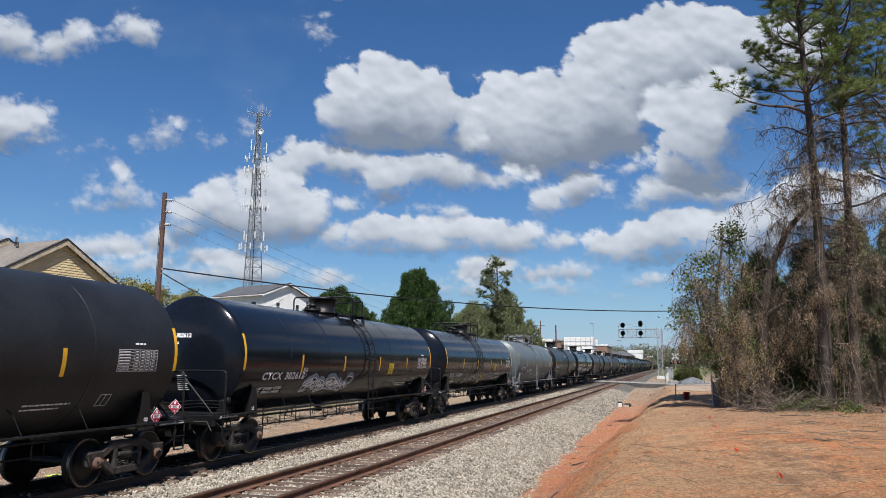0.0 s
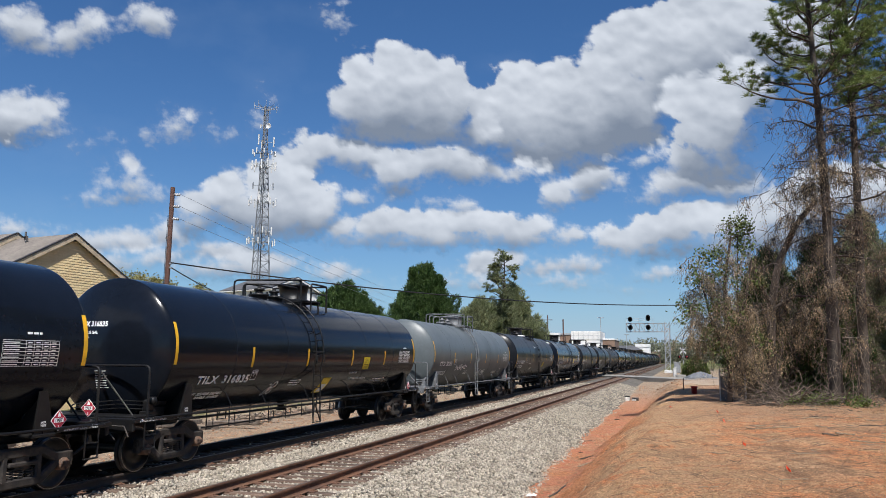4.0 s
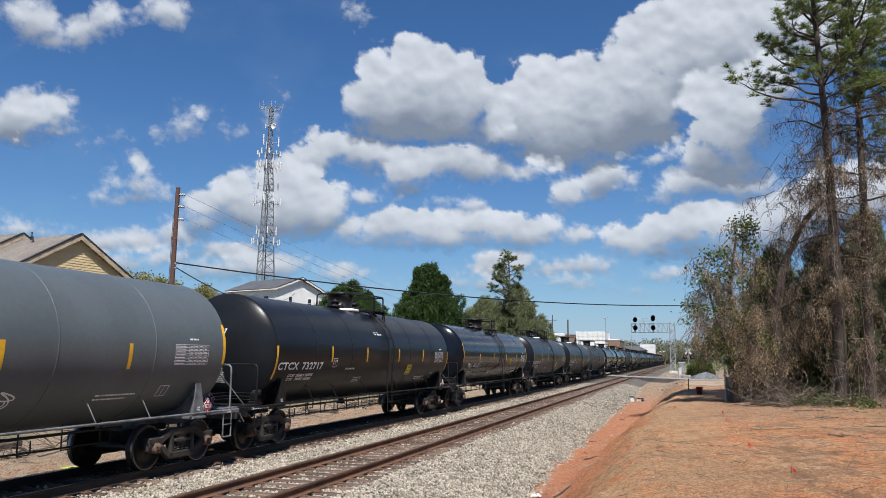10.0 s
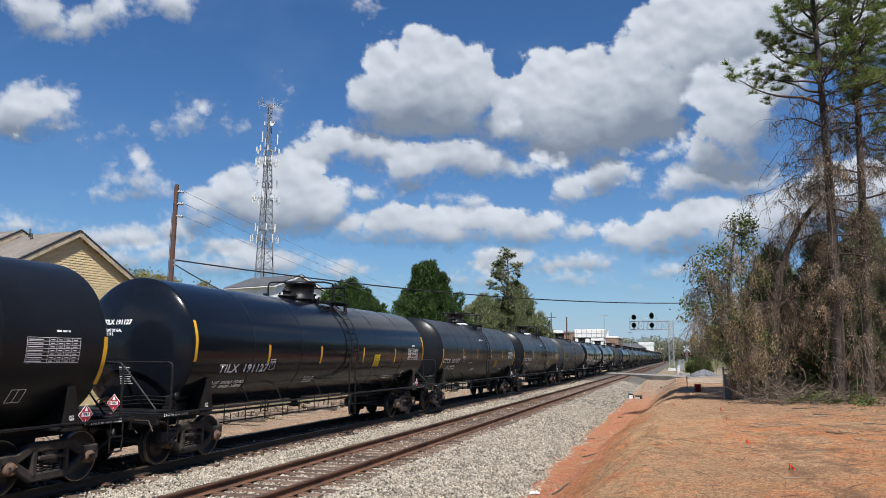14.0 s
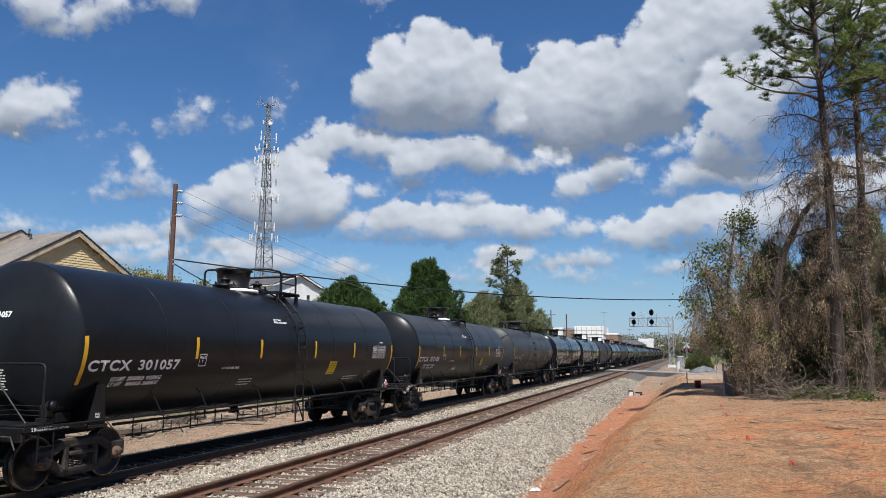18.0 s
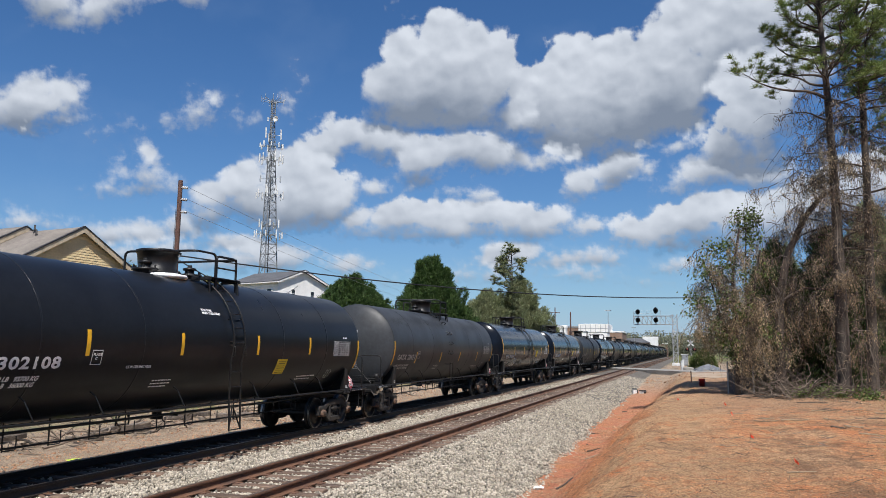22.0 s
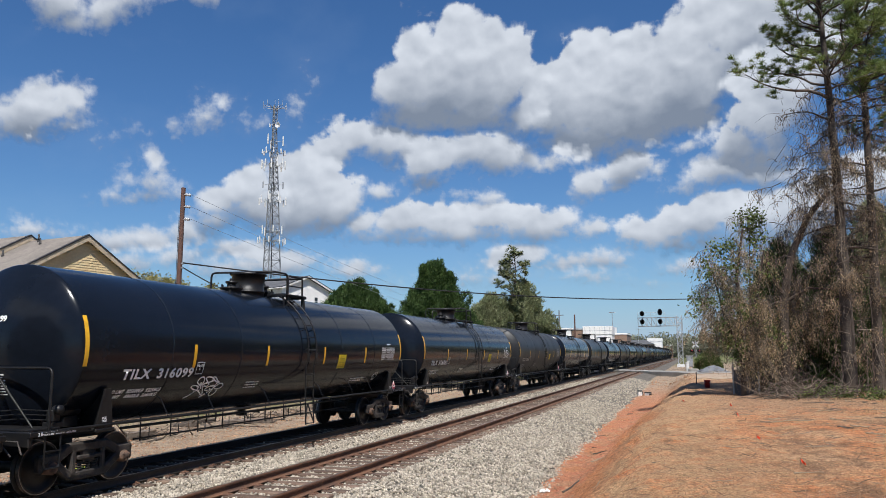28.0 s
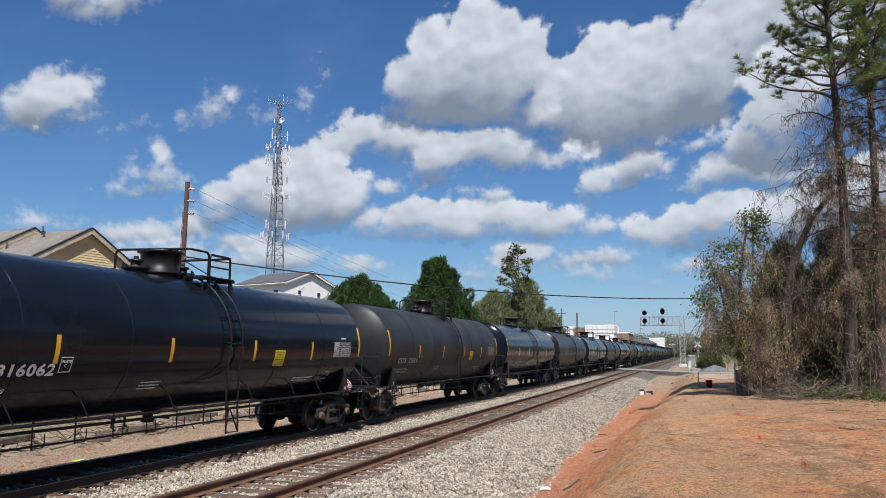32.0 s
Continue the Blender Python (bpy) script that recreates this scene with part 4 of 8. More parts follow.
def low_ladder_geo(s):
    g = Geo()
    x = s * (TANK_R + 0.05)
    for dy in (-0.22, 0.22):
        g.tube([(x, LADDER_Y + dy, 1.85), (x, LADDER_Y + dy, 0.5)], 0.02, 6)
        g.tube([(x, LADDER_Y + dy, 1.78), (s * TANK_R * 0.85, LADDER_Y + dy, 1.78)], 0.016, 5)
    for z in (1.82, 1.5, 1.18, 0.86, 0.54):
        g.tube([(x, LADDER_Y - 0.22, z), (x, LADDER_Y + 0.22, z)], 0.014, 5)
    return g


def bracket_geo(s, a):
    """One bent step standing off the shell."""
    g = Geo()
    f = lambda lift, y: arc_pts(s, a, a, y, lift, 1)[0]
    g.tube([f(0, LADDER_Y - 0.28), f(0.12, LADDER_Y - 0.22), f(0.12, LADDER_Y + 0.22), f(0, LADDER_Y + 0.28)], 0.018, 6)
    for y in (LADDER_Y - 0.22, LADDER_Y + 0.22):
        p, q = arc_pts(s, a, a, y, 0.12, 1)[0], arc_pts(s, a + 0.10, a + 0.10, y, 0.0, 1)[0]
        g.tube([p, q], 0.014, 5)
    return g


def platform_rail_geo(style):
    """The guard rail round the dome and the top platform."""
    g = Geo()
    top = TANK_Z + TANK_R
    r = 0.029
    h1 = top + 0.58
    # across before the dome, along the near side, down; then the frame over the platform
    x, far, near, a, b = {"wide": (0.95, -0.45, 0.05, 0.78, 1.90), "broad": (1.0, -0.9, -0.6, 0.35, 1.45)}.get(style, (0.90, -0.60, -0.33, 0.42, 1.30))
    stop = near + 0.10 if style == "wide" else a
    g.tube(bent([(-x, far, top - .28), (-x, far, h1), (x, near, h1), (x, stop, h1), (x, stop, top - .30)], .13), r, 6)
    g.tube(bent([(-x, stop, top - .28), (-x, stop, h1 - .04), (-x, b, h1 - .04), (-x, b, top - .28)], .13), r, 6)
    g.tube(bent([(x, a + .04, top - .30), (x, a + .04, h1 - .04), (x, b, h1 - .04), (x, b, top - .30)], .10), r, 6)
    g.tube([(-x, b, h1 - .05), (x, b, h1 - .05)], r, 6)
    g.tube([(x, a + .04, top + .26), (x, b, top + .26)], r * .75, 6)
    if style == "wide":
        g.tube(bent([(-.45, -0.75, top - .02), (-.45, -0.75, h1 - .16), (.45, -0.30, h1 - .16), (.45, 0.9, h1 - .16), (.45, 0.9, top)], .12), r, 6)
    return g


def platform_geo(s):
    g = Geo()
    top = TANK_Z + TANK_R
    for k in range(5):
        g.box(s * (0.52 + k * 0.105), 0.72, top + 0.0, 0.085, 1.30, 0.03, 0.006)
    g.box(s * 0.74, 0.09, top - 0.04, 0.55, 0.05, 0.07, 0.01)
    g.box(s * 0.74, 1.34, top - 0.04, 0.55, 0.05, 0.07, 0.01)
    for y in (0.12, 1.30):
        g.tube([(s * 0.95, y, top - 0.02), (s * 0.98, y, top - 0.40)], 0.028, 5)
    return g


def dome_geo():
    top = TANK_Z + TANK_R
    g = Geo().lathe([(0.43, -0.12), (0.43, 0.03), (0.46, 0.035), (0.46, 0.07), (0.42, 0.08), (0.455, 0.50), (0.49, 0.505), (0.49, 0.57), (0.44, 0.585), (0.001, 0.60)], 28, 'z', (0, -0.15, top))
    for k in range(8):
        a = k * 0.785
        g.box(0.49 * math.cos(a), -0.15 + 0.49 * math.sin(a), top + 0.53, 0.06, 0.06, 0.05, 0.01)
    return g


def valve_geo(s):
    """A low nozzle with its relief valve."""
    top = TANK_Z + TANK_R
    g = Geo().lathe([(0.26, -0.1), (0.26, 0.06), (0.30, 0.07), (0.30, 0.12), (0.12, 0.13), (0.11, 0.22), (0.16, 0.23), (0.16, 0.28), (0.06, 0.30), (0.05, 0.36), (0.001, 0.36)], 18, 'z', (0.0, s, top))
    for k in range(6):
        a = k * 1.047
        g.box(0.27 * math.cos(a), s + 0.27 * math.sin(a), top + 0.15, 0.04, 0.04, 0.08, 0.008)
    return g


def side_pipe_geo(s):
    g = Geo()
    x = s * 1.40
    g.tube([(x, -8.1, 1.13), (x, 8.1, 1.13)], 0.026, 6)
    for y in (-5.2, -3.6, -1.2, 1.8, 3.9, 5.4):
        g.tube([(x, y, 1.13), (x - s * 0.12, y - 0.12, 1.50), (x - s * 0.28, y - 0.16, 1.62)], 0.013, 5)
    return g


def low_rack_geo():
    """Brake pipe and its hangers low under the tank."""
    g = Geo()
    g.tube([(0.55, -5.6, 0.92), (0.55, 5.6, 0.92)], 0.03, 6)
    g.tube([(0.55, -5.2, 0.66), (0.55, 5.2, 0.66)], 0.02, 6)
    for k in range(11):
        y = -5.0 + k * 1.0
        g.tube([(0.55, y, 1.1), (0.55, y, 0.60)], 0.016, 5)
        g.tube(bent([(0.55, y, 0.62), (0.55, y + 0.28, 0.62), (0.55, y + 0.28, 0.86)], .05), 0.012, 5)
    g.tube([(-0.5, -5.6, 0.92), (-0.5, 5.6, 0.92)], 0.03, 6)
    return g


def outlet_geo():
    g = Geo().lathe([(0.20, 1.12), (0.20, 1.00), (0.26, 0.99), (0.26, 0.95), (0.11, 0.94), (0.11, 0.84), (0.15, 0.83), (0.15, 0.77), (0.001, 0.76)], 16, 'z', (0, -0.3, 0))
    g.tube([(0.1, -0.3, 0.88), (0.5, -0.2, 0.86)], 0.02, 5)
    g.tube(bent([(0.12, -0.3, 0.80), (0.22, -0.3, 0.70), (0.30, -0.1, 0.72)], .05), 0.012, 5)
    g.lathe([(0.55, 1.16), (0.42, 1.06), (0.20, 1.02)], 20, 'z', (0, -0.3, 0))
    return g


def end_geo(e):
    """Stub sill, buffer beam and deck of one end."""
    g = Geo()
    g.box(0, e * 7.3, 0.98, 0.62, 3.0, 0.34, 0.03)
    g.box(0, e * 8.62, 1.02, 2.7, 0.10, 0.26, 0.02)
    g.box(0, e * 8.33, 1.165, 2.72, 0.62, 0.035, 0.008)
    g.box(1.36, e * 8.0, 1.10, 0.07, 1.35, 0.09, 0.012)
    g.box(-1.36, e * 8.0, 1.10, 0.07, 1.35, 0.09, 0.012)
    return g


def saddle_geo(s, e):
    """The tapered web that carries the tank over the truck."""
    y = e * 7.02
    g = Geo()
    out = [(0.35, 0.98), (1.42, 1.05), (1.40, 1.22), (1.36, 1.75), (1.22, 1.9), (1.2, 1.60), (0.9, 1.25), (0.5, 1.1)]
    g.prism([(s * a, b) for a, b in out], y - 0.02, y + 0.02, 'y')
    side = [(y + e * 0.23, 1.05), (y - e * 0.21, 1.05), (y - e * 0.13, 1.78), (y + e * 0.03, 1.78)]
    g.prism(side, s * 1.37, s * 1.40, 'x')
    g.box(s * 1.0, y, 1.04, 0.85, 0.50, 0.06, 0.015)
    return g


def coupler_geo(e):
    g = Geo()
    g.box(0, e * 8.72, 0.87, 0.16, 0.45, 0.20, 0.04)
    g.box(0.04 * e, e * 8.95, 0.87, 0.26, 0.20, 0.30, 0.06)
    g.box(-0.11 * e, e * 9.02, 0.87, 0.10, 0.12, 0.27, 0.04)
    g.tube(bent([(0.32, e * 8.66, 0.86), (0.34, e * 8.8, 0.60), (0.2, e * 8.98, 0.42), (0.1, e * 9.03, 0.42)], .1), 0.03, 6)
    g.tube([(0.1, e * 8.7, 1.0), (1.2, e * 8.74, 1.0), (1.36, e * 8.8, 0.8)], 0.016, 5)
    return g


def end_rail_geo(s, e):
    """A short grab iron on the corner of the deck."""
    return Geo().tube(bent([(s * 1.37, e * 8.42, 1.12), (s * 1.47, e * 8.42, 1.12), (s * 1.47, e * 7.92, 1.12), (s * 1.37, e * 7.92, 1.12)], .05), 0.014, 5)


def end_cross_geo(e):
    """The tall rail across the deck, with its slanting stay."""
    g = Geo()
    g.tube(bent([(1.37, e * 8.28, 1.12), (1.37, e * 8.28, 2.18), (-1.37, e * 8.28, 2.18), (-1.37, e * 8.28, 1.12)], .12), 0.024, 6)
    g.tube([(1.02, e * 8.28, 1.17), (0.05, e * 8.28, 2.17)], 0.020, 5)
    return g


def sill_step_geo(s, e):
    g = Geo()
    g.tube(bent([(s * 1.38, e * 8.35, 1.08), (s * 1.38, e * 8.35, 0.52), (s * 1.38, e * 8.02, 0.52), (s * 1.38, e * 8.02, 1.08)], .06), 0.018, 5)
    g.box(s * 1.38, e * 8.18, 0.52, 0.06, 0.34, 0.02, 0.005)
    g.box(s * 1.38, e * 8.18, 0.80, 0.05, 0.34, 0.02, 0.005)
    return g


def brake_tank_geo():
    """A small reservoir, the control valve on its bracket and the pipes between them."""
    g = Geo().lathe([(0.001, -0.27), (0.09, -0.26), (0.125, -0.21), (0.125, 0.21), (0.09, 0.26), (0.001, 0.27)], 14, 'y', (0.92, -7.45, 1.42))
    g.box(0.92, -7.45, 1.22, 0.22, 0.34, 0.18, 0.01)
    g.box(1.12, -7.95, 1.36, 0.16, 0.20, 0.24, 0.03)
    g.lathe([(0.001, 0.0), (0.07, 0.0), (0.085, 0.03), (0.085, 0.14), (0.001, 0.16)], 12, 'x', (1.14, -7.95, 1.46))
    g.box(1.12, -7.95, 1.21, 0.22, 0.26, 0.08, 0.01)
    for z in (1.28, 1.36, 1.44):
        g.tube(bent([(1.06, -7.98, z), (0.5, -8.1, z + 0.02), (-0.6, -8.2, z - 0.08), (-0.62, -8.2, 1.15)], .08), 0.013, 5)
    return g


def brake_wheel_geo():
    g = Geo()
    c = Vector((-0.75, -8.70, 1.9))
    g.tube([c + Vector((0.27 * math.cos(k * .3927), 0, 0.27 * math.sin(k * .3927))) for k in range(17)], 0.016, 5)
    for k in range(4):
        a = k * 1.571 + .4
        g.tube([c, c + Vector((0.27 * math.cos(a), 0, 0.27 * math.sin(a)))], 0.012, 4)
    g.box(c.x, c.y + .1, c.z - .05, 0.2, 0.14, 0.3, 0.02)
    g.tube([c + Vector((0, .1, -.2)), (c.x, c.y + .1, 1.1)], 0.015, 5)
    return g


def placard(parent, at, name="hazard_placard"):
    """A red diamond plate with a white border and its number."""
    g = Geo()
    q = 0.18
    g.prism([(-q, 0), (0, -q), (q, 0), (0, q)], -0.006, 0.0, 'z')
    p = part(name, shared("placard_plate", lambda: g, WHITE_PAINT), None, parent, "red and white flammable liquid diamond placard", at)
    q2 = q * 0.93
    part("red_field", shared("red_field", lambda: Geo().prism([(-q2, 0), (0, -q2), (q2, 0), (0, q2)], 0.0, 0.003, 'z'), RED_PAINT), None, p)
    part("number_band", shared("number_band", lambda: Geo().box(0, 0, 0.0045, 0.205, 0.075, 0.003), WHITE_PAINT), None, p)
    k = ("1987", "placard")
    if k not in MESHES:
        me = text_mesh("1987", 0.084, BLACK_STEEL)
        for v in me.vertices:
            v.co += Vector((-0.094, -0.029, 0.0075))
        MESHES[k] = me
    part("number", MESHES[k], None, p)
    k = ("3", "placard")
    if k not in MESHES:
        me = text_mesh("3", 0.06, WHITE_PAINT)
        for v in me.vertices:
            v.co += Vector((-0.018, -0.125, 0.0055))
        MESHES[k] = me
    part("class_number", MESHES[k], None, p)
    # flame sign
    part("flame_sign", shared("flame_sign", lambda: Geo().prism([(-.035, .06), (.035, .06), (.028, .10), (0, .14), (-.022, .10)], 0.003, 0.006, 'z'), WHITE_PAINT), None, p)
    return p


KINDS = {
    "grey": dict(half=7.72, stripes=(-7.70, -4.55, -1.55, 1.60, 4.55, 7.70), end=(2.20, 0.92), mid=(2.12, 0.50), mark=(-6.75, 2.02), ladder=-0.68, deck=-1.05, dome=0.55, valves=(-0.82, -1.75)),
    "turned": dict(half=7.72, stripes=(-7.65, -4.55, -1.55, 1.60, 4.45, 7.62), end=(2.20, 0.92), mid=(2.12, 0.50), mark=(-6.65, 1.76), ladder=-1.05, deck=-1.22, dome=0.40, valves=(-0.95, -1.85)),
    "long": dict(half=7.72, stripes=(-7.70, -4.55, -1.55, 1.60, 4.55, 7.70), end=(2.20, 0.92), mid=(2.12, 0.50), mark=(-6.68, 1.94)),
    "plain": dict(half=7.58, stripes=(-7.56, -4.24, -1.54, 1.48, 4.24, 7.57), end=(1.80, 0.90), mid=(2.24, 0.47), mark=(-7.44, 2.04), ladder=0.46, deck=0.0, dome=-0.42),
    "old": dict(half=7.36, stripes=(-7.33, -4.83, -1.63, 1.27, 4.37, 7.33), end=(1.84, 0.90), mid=(1.87, 0.46), mark=(-6.90, 2.02), ladder=-0.40, deck=-0.45),
}


def stripe_mesh(y, z, tall):
    key = ("stripe", round(y, 2), z)
    if key not in MESHES:
        me = flat([(-0.05, 0, 0.10, tall)], YELLOW_TAPE, "reflective_stripe")
        MESHES[key] = wrap(me, y, z, 0.005)
    return MESHES[key]


def data_table():
    q = []
    for row in range(8):
        z = 0.06 * row
        q += [(0.0, z, 0.9, 0.007)]
        if row < 7:
            q += [(0.02, z + .022, 0.24, 0.014)] + [(0.38 + c * 0.13, z + .022, 0.07, 0.014) for c in range(4)]
    q += [(x, 0, 0.007, 0.42) for x in (0, 0.35, 0.48, 0.61, 0.74, 0.893)]
    return q


def text_lines(rows, width, size):
    """Rows of unreadable small print as broken bars."""
    r = random.Random(int(width * 100) + len(rows) if hasattr(rows, '__len__') else rows)
    q = []
    for k in range(rows):
        x = 0.0
        w_row = width * r.uniform(0.6, 1.0)
        while x < w_row:
            w = r.uniform(0.03, 0.12)
            q.append((x, -k * size * 1.9, w, size * 0.72))
            x += w + size * 0.5
    return q


def build_car(spec, index):
    mat, frame_mat = spec["paint"], spec.get("steel", BLACK_STEEL)
    full = index < 12
    car = thing("tank_car", spec["label"], "tank car", group="tank cars of the train")
    kind = KINDS[spec.get("kind", "long")]
    tank = part("tank", shared("tank_" + spec.get("kind", "long"), lambda: tank_shell(kind["half"]), mat), None, car, spec["short"])
    for y in (-5.3, -2.75, 2.75, 5.3):
        part("jacket_seam", shared("jacket_seam%d" % int(y * 10), lambda: ring(y), mat), None, tank)
    for i, y in enumerate(kind["stripes"]):
        part("reflective_stripe", stripe_mesh(y, *kind["end" if i in (0, 5) else "mid"]), None, tank, "yellow reflective tape" if i == 0 else "")
    deck = kind.get("deck", 0.0)
    part("dome", shared("dome", dome_geo, spec.get("dome", frame_mat)), None, car, "round manway housing on top", pose(0, kind.get("dome", 0.0), 0))
    if spec.get("kind") == "plain":
        part("dome_pan", shared("dome_pan", lambda: Geo().lathe([(0.30, -0.10), (0.60, -0.075), (0.62, -0.04), (0.60, 0.0), (0.44, 0.03)], 28, 'z', (0.05, -0.10, TANK_Z + TANK_R)), WHITE_PAINT), None, car, "white pan round the dome's foot", pose(0, kind.get("dome", 0.0), 0))
    for s in (-1, 1):
        part("platform", shared("platform%d" % s, lambda: platform_geo(s), frame_mat), None, car, at=pose(0, deck, 0))
    part("guard_rail", shared("guard_rail_" + spec.get("rail", "split"), lambda: platform_rail_geo(spec.get("rail", "split")), frame_mat), None, car, at=pose(0, deck, 0))
    for v in kind.get("valves", (-0.95,) if not full else (-0.98, 0.65)):
        part("relief_valve", shared("relief_valve%d" % int(v * 10), lambda: valve_geo(v), frame_mat), None, car)
    for s in (-1, 1):
        reach = pose(0, kind.get("ladder", LADDER_Y) - LADDER_Y, 0)
        if spec.get("kind") == "old":
            part("ladder", shared("low_ladder%d" % s, lambda: low_ladder_geo(s), frame_mat), None, car, "short ladder below single steps", reach)
            for k, a in enumerate((1.05, 0.72, 0.36, 0.06, -0.2)):
                part("step_bracket", shared("step_bracket%d%d" % (s, k), lambda: bracket_geo(s, a), frame_mat), None, car, at=reach)
        else:
            part("ladder", shared("ladder%d" % s, lambda: ladder_geo(s), frame_mat), None, car, at=reach)
        part("side_pipe", shared("side_pipe%d" % s, lambda: side_pipe_geo(s), frame_mat), None, car)
        for e in (-1, 1):
            part("saddle", shared("saddle%d%d" % (s, e), lambda: saddle_geo(s, e), frame_mat), None, car)
            part("grab_iron", shared("grab_iron%d%d" % (s, e), lambda: end_rail_geo(s, e), frame_mat), None, car)
            part("sill_step", shared("sill_step%d%d" % (s, e), lambda: sill_step_geo(s, e), frame_mat), None, car)
    for e in (-1, 1) if full else ():
        key = ("shoe_notice", e, frame_mat.name)
        if key not in MESHES:
            me = text_mesh("2 INCH HF COMP SHOES", 0.078, WHITE_PAINT, 0.0, 0.95)
            for v in me.vertices:
                v.co = Vector((1.3975, e * 8.0 - 0.52 + v.co.x, 1.072 + v.co.y))
            MESHES[key] = me
        tagged(part("shoe_notice", MESHES[key], None, car, "white stencilled brake shoe notice"), kind="stuff")
    for e in (-1, 1):
        part("end_sill", shared("end_sill%d" % e, lambda: end_geo(e), frame_mat), None, car)
        part("coupler", shared("coupler%d" % e, lambda: coupler_geo(e), TRUCK_STEEL), None, car, "rusty steel coupler and air hose" if e < 0 else "")
        part("end_cross_rail", shared("end_cross_rail%d" % e, lambda: end_cross_geo(e), frame_mat), None, car)
    part("brake_piping", shared("brake_piping", low_rack_geo, BLACK_STEEL), None, car)
    part("bottom_outlet", shared("bottom_outlet", outlet_geo, frame_mat), None, car)
    part("air_reservoir", shared("air_reservoir", brake_tank_geo, frame_mat), None, car)
    part("brake_wheel", shared("brake_wheel", brake_wheel_geo, frame_mat), None, car)
    rollers = []
    for e in (-1, 1):
        rollers += build_truck(car, e * 6.98, full)[1]
    if full:
        mark_car(car, tank, spec, index)
    return car, rollers


def mark_car(car, tank, spec, index):
    ink = spec.get("ink", WHITE_PAINT)
    kind = KINDS[spec.get("kind", "long")]
    half, my, mz = kind["half"], *kind["mark"]
    sz = 1.98 if half > 7.6 else 1.74
    if spec.get("mark"):
        wide = {"plain": 1.38, "old": 1.12, "grey": 0.98}.get(spec.get("kind"), 1.26)
        letters, number = spec["mark"].split()
        me = text_mesh(letters, 0.28, ink, spec.get("slant", 0.04), wide, 1.12)
        gap = max(v.co.x for v in me.vertices) + 0.15 * wide
        part("reporting_mark", wrap(me, my, mz), None, tank, "white stencilled reporting letters")
        part("car_number", wrap(text_mesh(number, 0.28, ink, spec.get("slant", 0.04), wide, 1.12), my + gap, mz), None, tank, "white stencilled car number")
        me = text_mesh(spec["mark"], 0.145, ink, 0.0, 1.0)
        part("end_mark", on_head(me, -0.62, 3.0, half=half), None, tank)
        me = text_mesh(spec.get("capy", "CAPY  30200 US GAL\nCAPY 114319 L"), 0.085, ink)
        part("capacity_mark", on_head(me, -0.85, 2.84, half=half), None, tank)
        me = text_mesh(spec.get("weights", "LD LMT  205600LB  93259KG\nLT WT    80400LB  36469KG"), 0.118, ink, 0.2, 1.0)
        dy, dz = {"plain": (0.70, -0.20), "old": (-0.10, -0.25), "grey": (-0.25, -0.30)}.get(spec.get("kind"), (-0.15, -0.27))
        tagged(part("weight_mark", wrap(me, my + dy, mz + dz), None, tank), kind="stuff")
        tagged(part("end_small_print", on_head(flat(text_lines(8, 0.32, 0.026), ink), -0.10, 2.05, half=half), None, tank), kind="stuff")
    me = text_mesh("PLATE\n   C", 0.075, ink)
    box = part("plate_box", wrap(flat([(0, 0, 0.26, 0.014), (0, 0.26, 0.26, 0.014), (0, 0, 0.014, 0.26), (0.246, 0, 0.014, 0.274)], ink), kind["stripes"][1] + 0.12, mz + 0.04), None, tank)
    part("plate_letters", wrap(me, kind["stripes"][1] + 0.155, mz + 0.20), None, box)
    part("inspection_table", wrap(flat([(1.3 * a, b, 1.3 * c if c > 0.02 else c, d) for a, b, c, d in data_table()], ink), half - 1.80, 2.20), None, tank, "white stencilled table of inspection dates")
    tagged(part("small_print", wrap(flat(text_lines(1, 0.45, 0.05), ink), 6.4, 2.72), None, tank), kind="stuff")
    tagged(part("small_print", wrap(flat(text_lines(3, 0.75, 0.04), ink), -2.2, 1.72), None, tank), kind="stuff")
    tagged(part("small_print", wrap(flat(text_lines(2, 1.1, 0.05), ink), 4.0, 1.62), None, tank), kind="stuff")
    if spec.get("kind") == "plain":
        part("vent_note", wrap(text_mesh("VENT TANK\nWHEN UNLOADING", 0.075, ink), -0.75, 3.22), None, tank)
        part("lining_note", wrap(text_mesh("0.5 IN CERAMIC FIBER", 0.075, ink), -3.15, 2.0), None, tank)
    if spec.get("notice"):
        part("vent_note", wrap(text_mesh("VENT TANK WHEN UNLOADING", 0.10, ink, 0.1), 1.75, 1.66), None, tank)
        part("lining_note", wrap(text_mesh('0.5" CERAMIC FIBER', 0.075, ink, 0.1), 1.62, 1.86), None, tank)
    for e in (-1, 1):
        key = ("jack_notice", e)
        if key not in MESHES:
            me = text_mesh("JACK\nHERE", 0.05, WHITE_PAINT)
            for v in me.vertices:
                v.co = Vector((1.404, e * 7.02 - 0.075 + v.co.x, 1.24 + v.co.y))
            MESHES[key] = me
        part("jack_notice", MESHES[key], None, car)
    if spec.get("sign", True):
        sg = part("emergency_sign", wrap(flat([(0, 0, 0.52, 0.42)], YELLOW_SIGN, "emergency_sign"), 2.55, sz, 0.007), None, tank, "yellow emergency notice sticker")
        part("sign_print", wrap(flat([(0.05 + 0.05 * (k % 3 == 1), 0.04 + k * 0.062, 0.42 - 0.10 * (k % 3 == 1), 0.007 if k % 2 else 0.014) for k in range(6)], BLACK_STEEL), 2.55, sz, 0.010), None, sg)
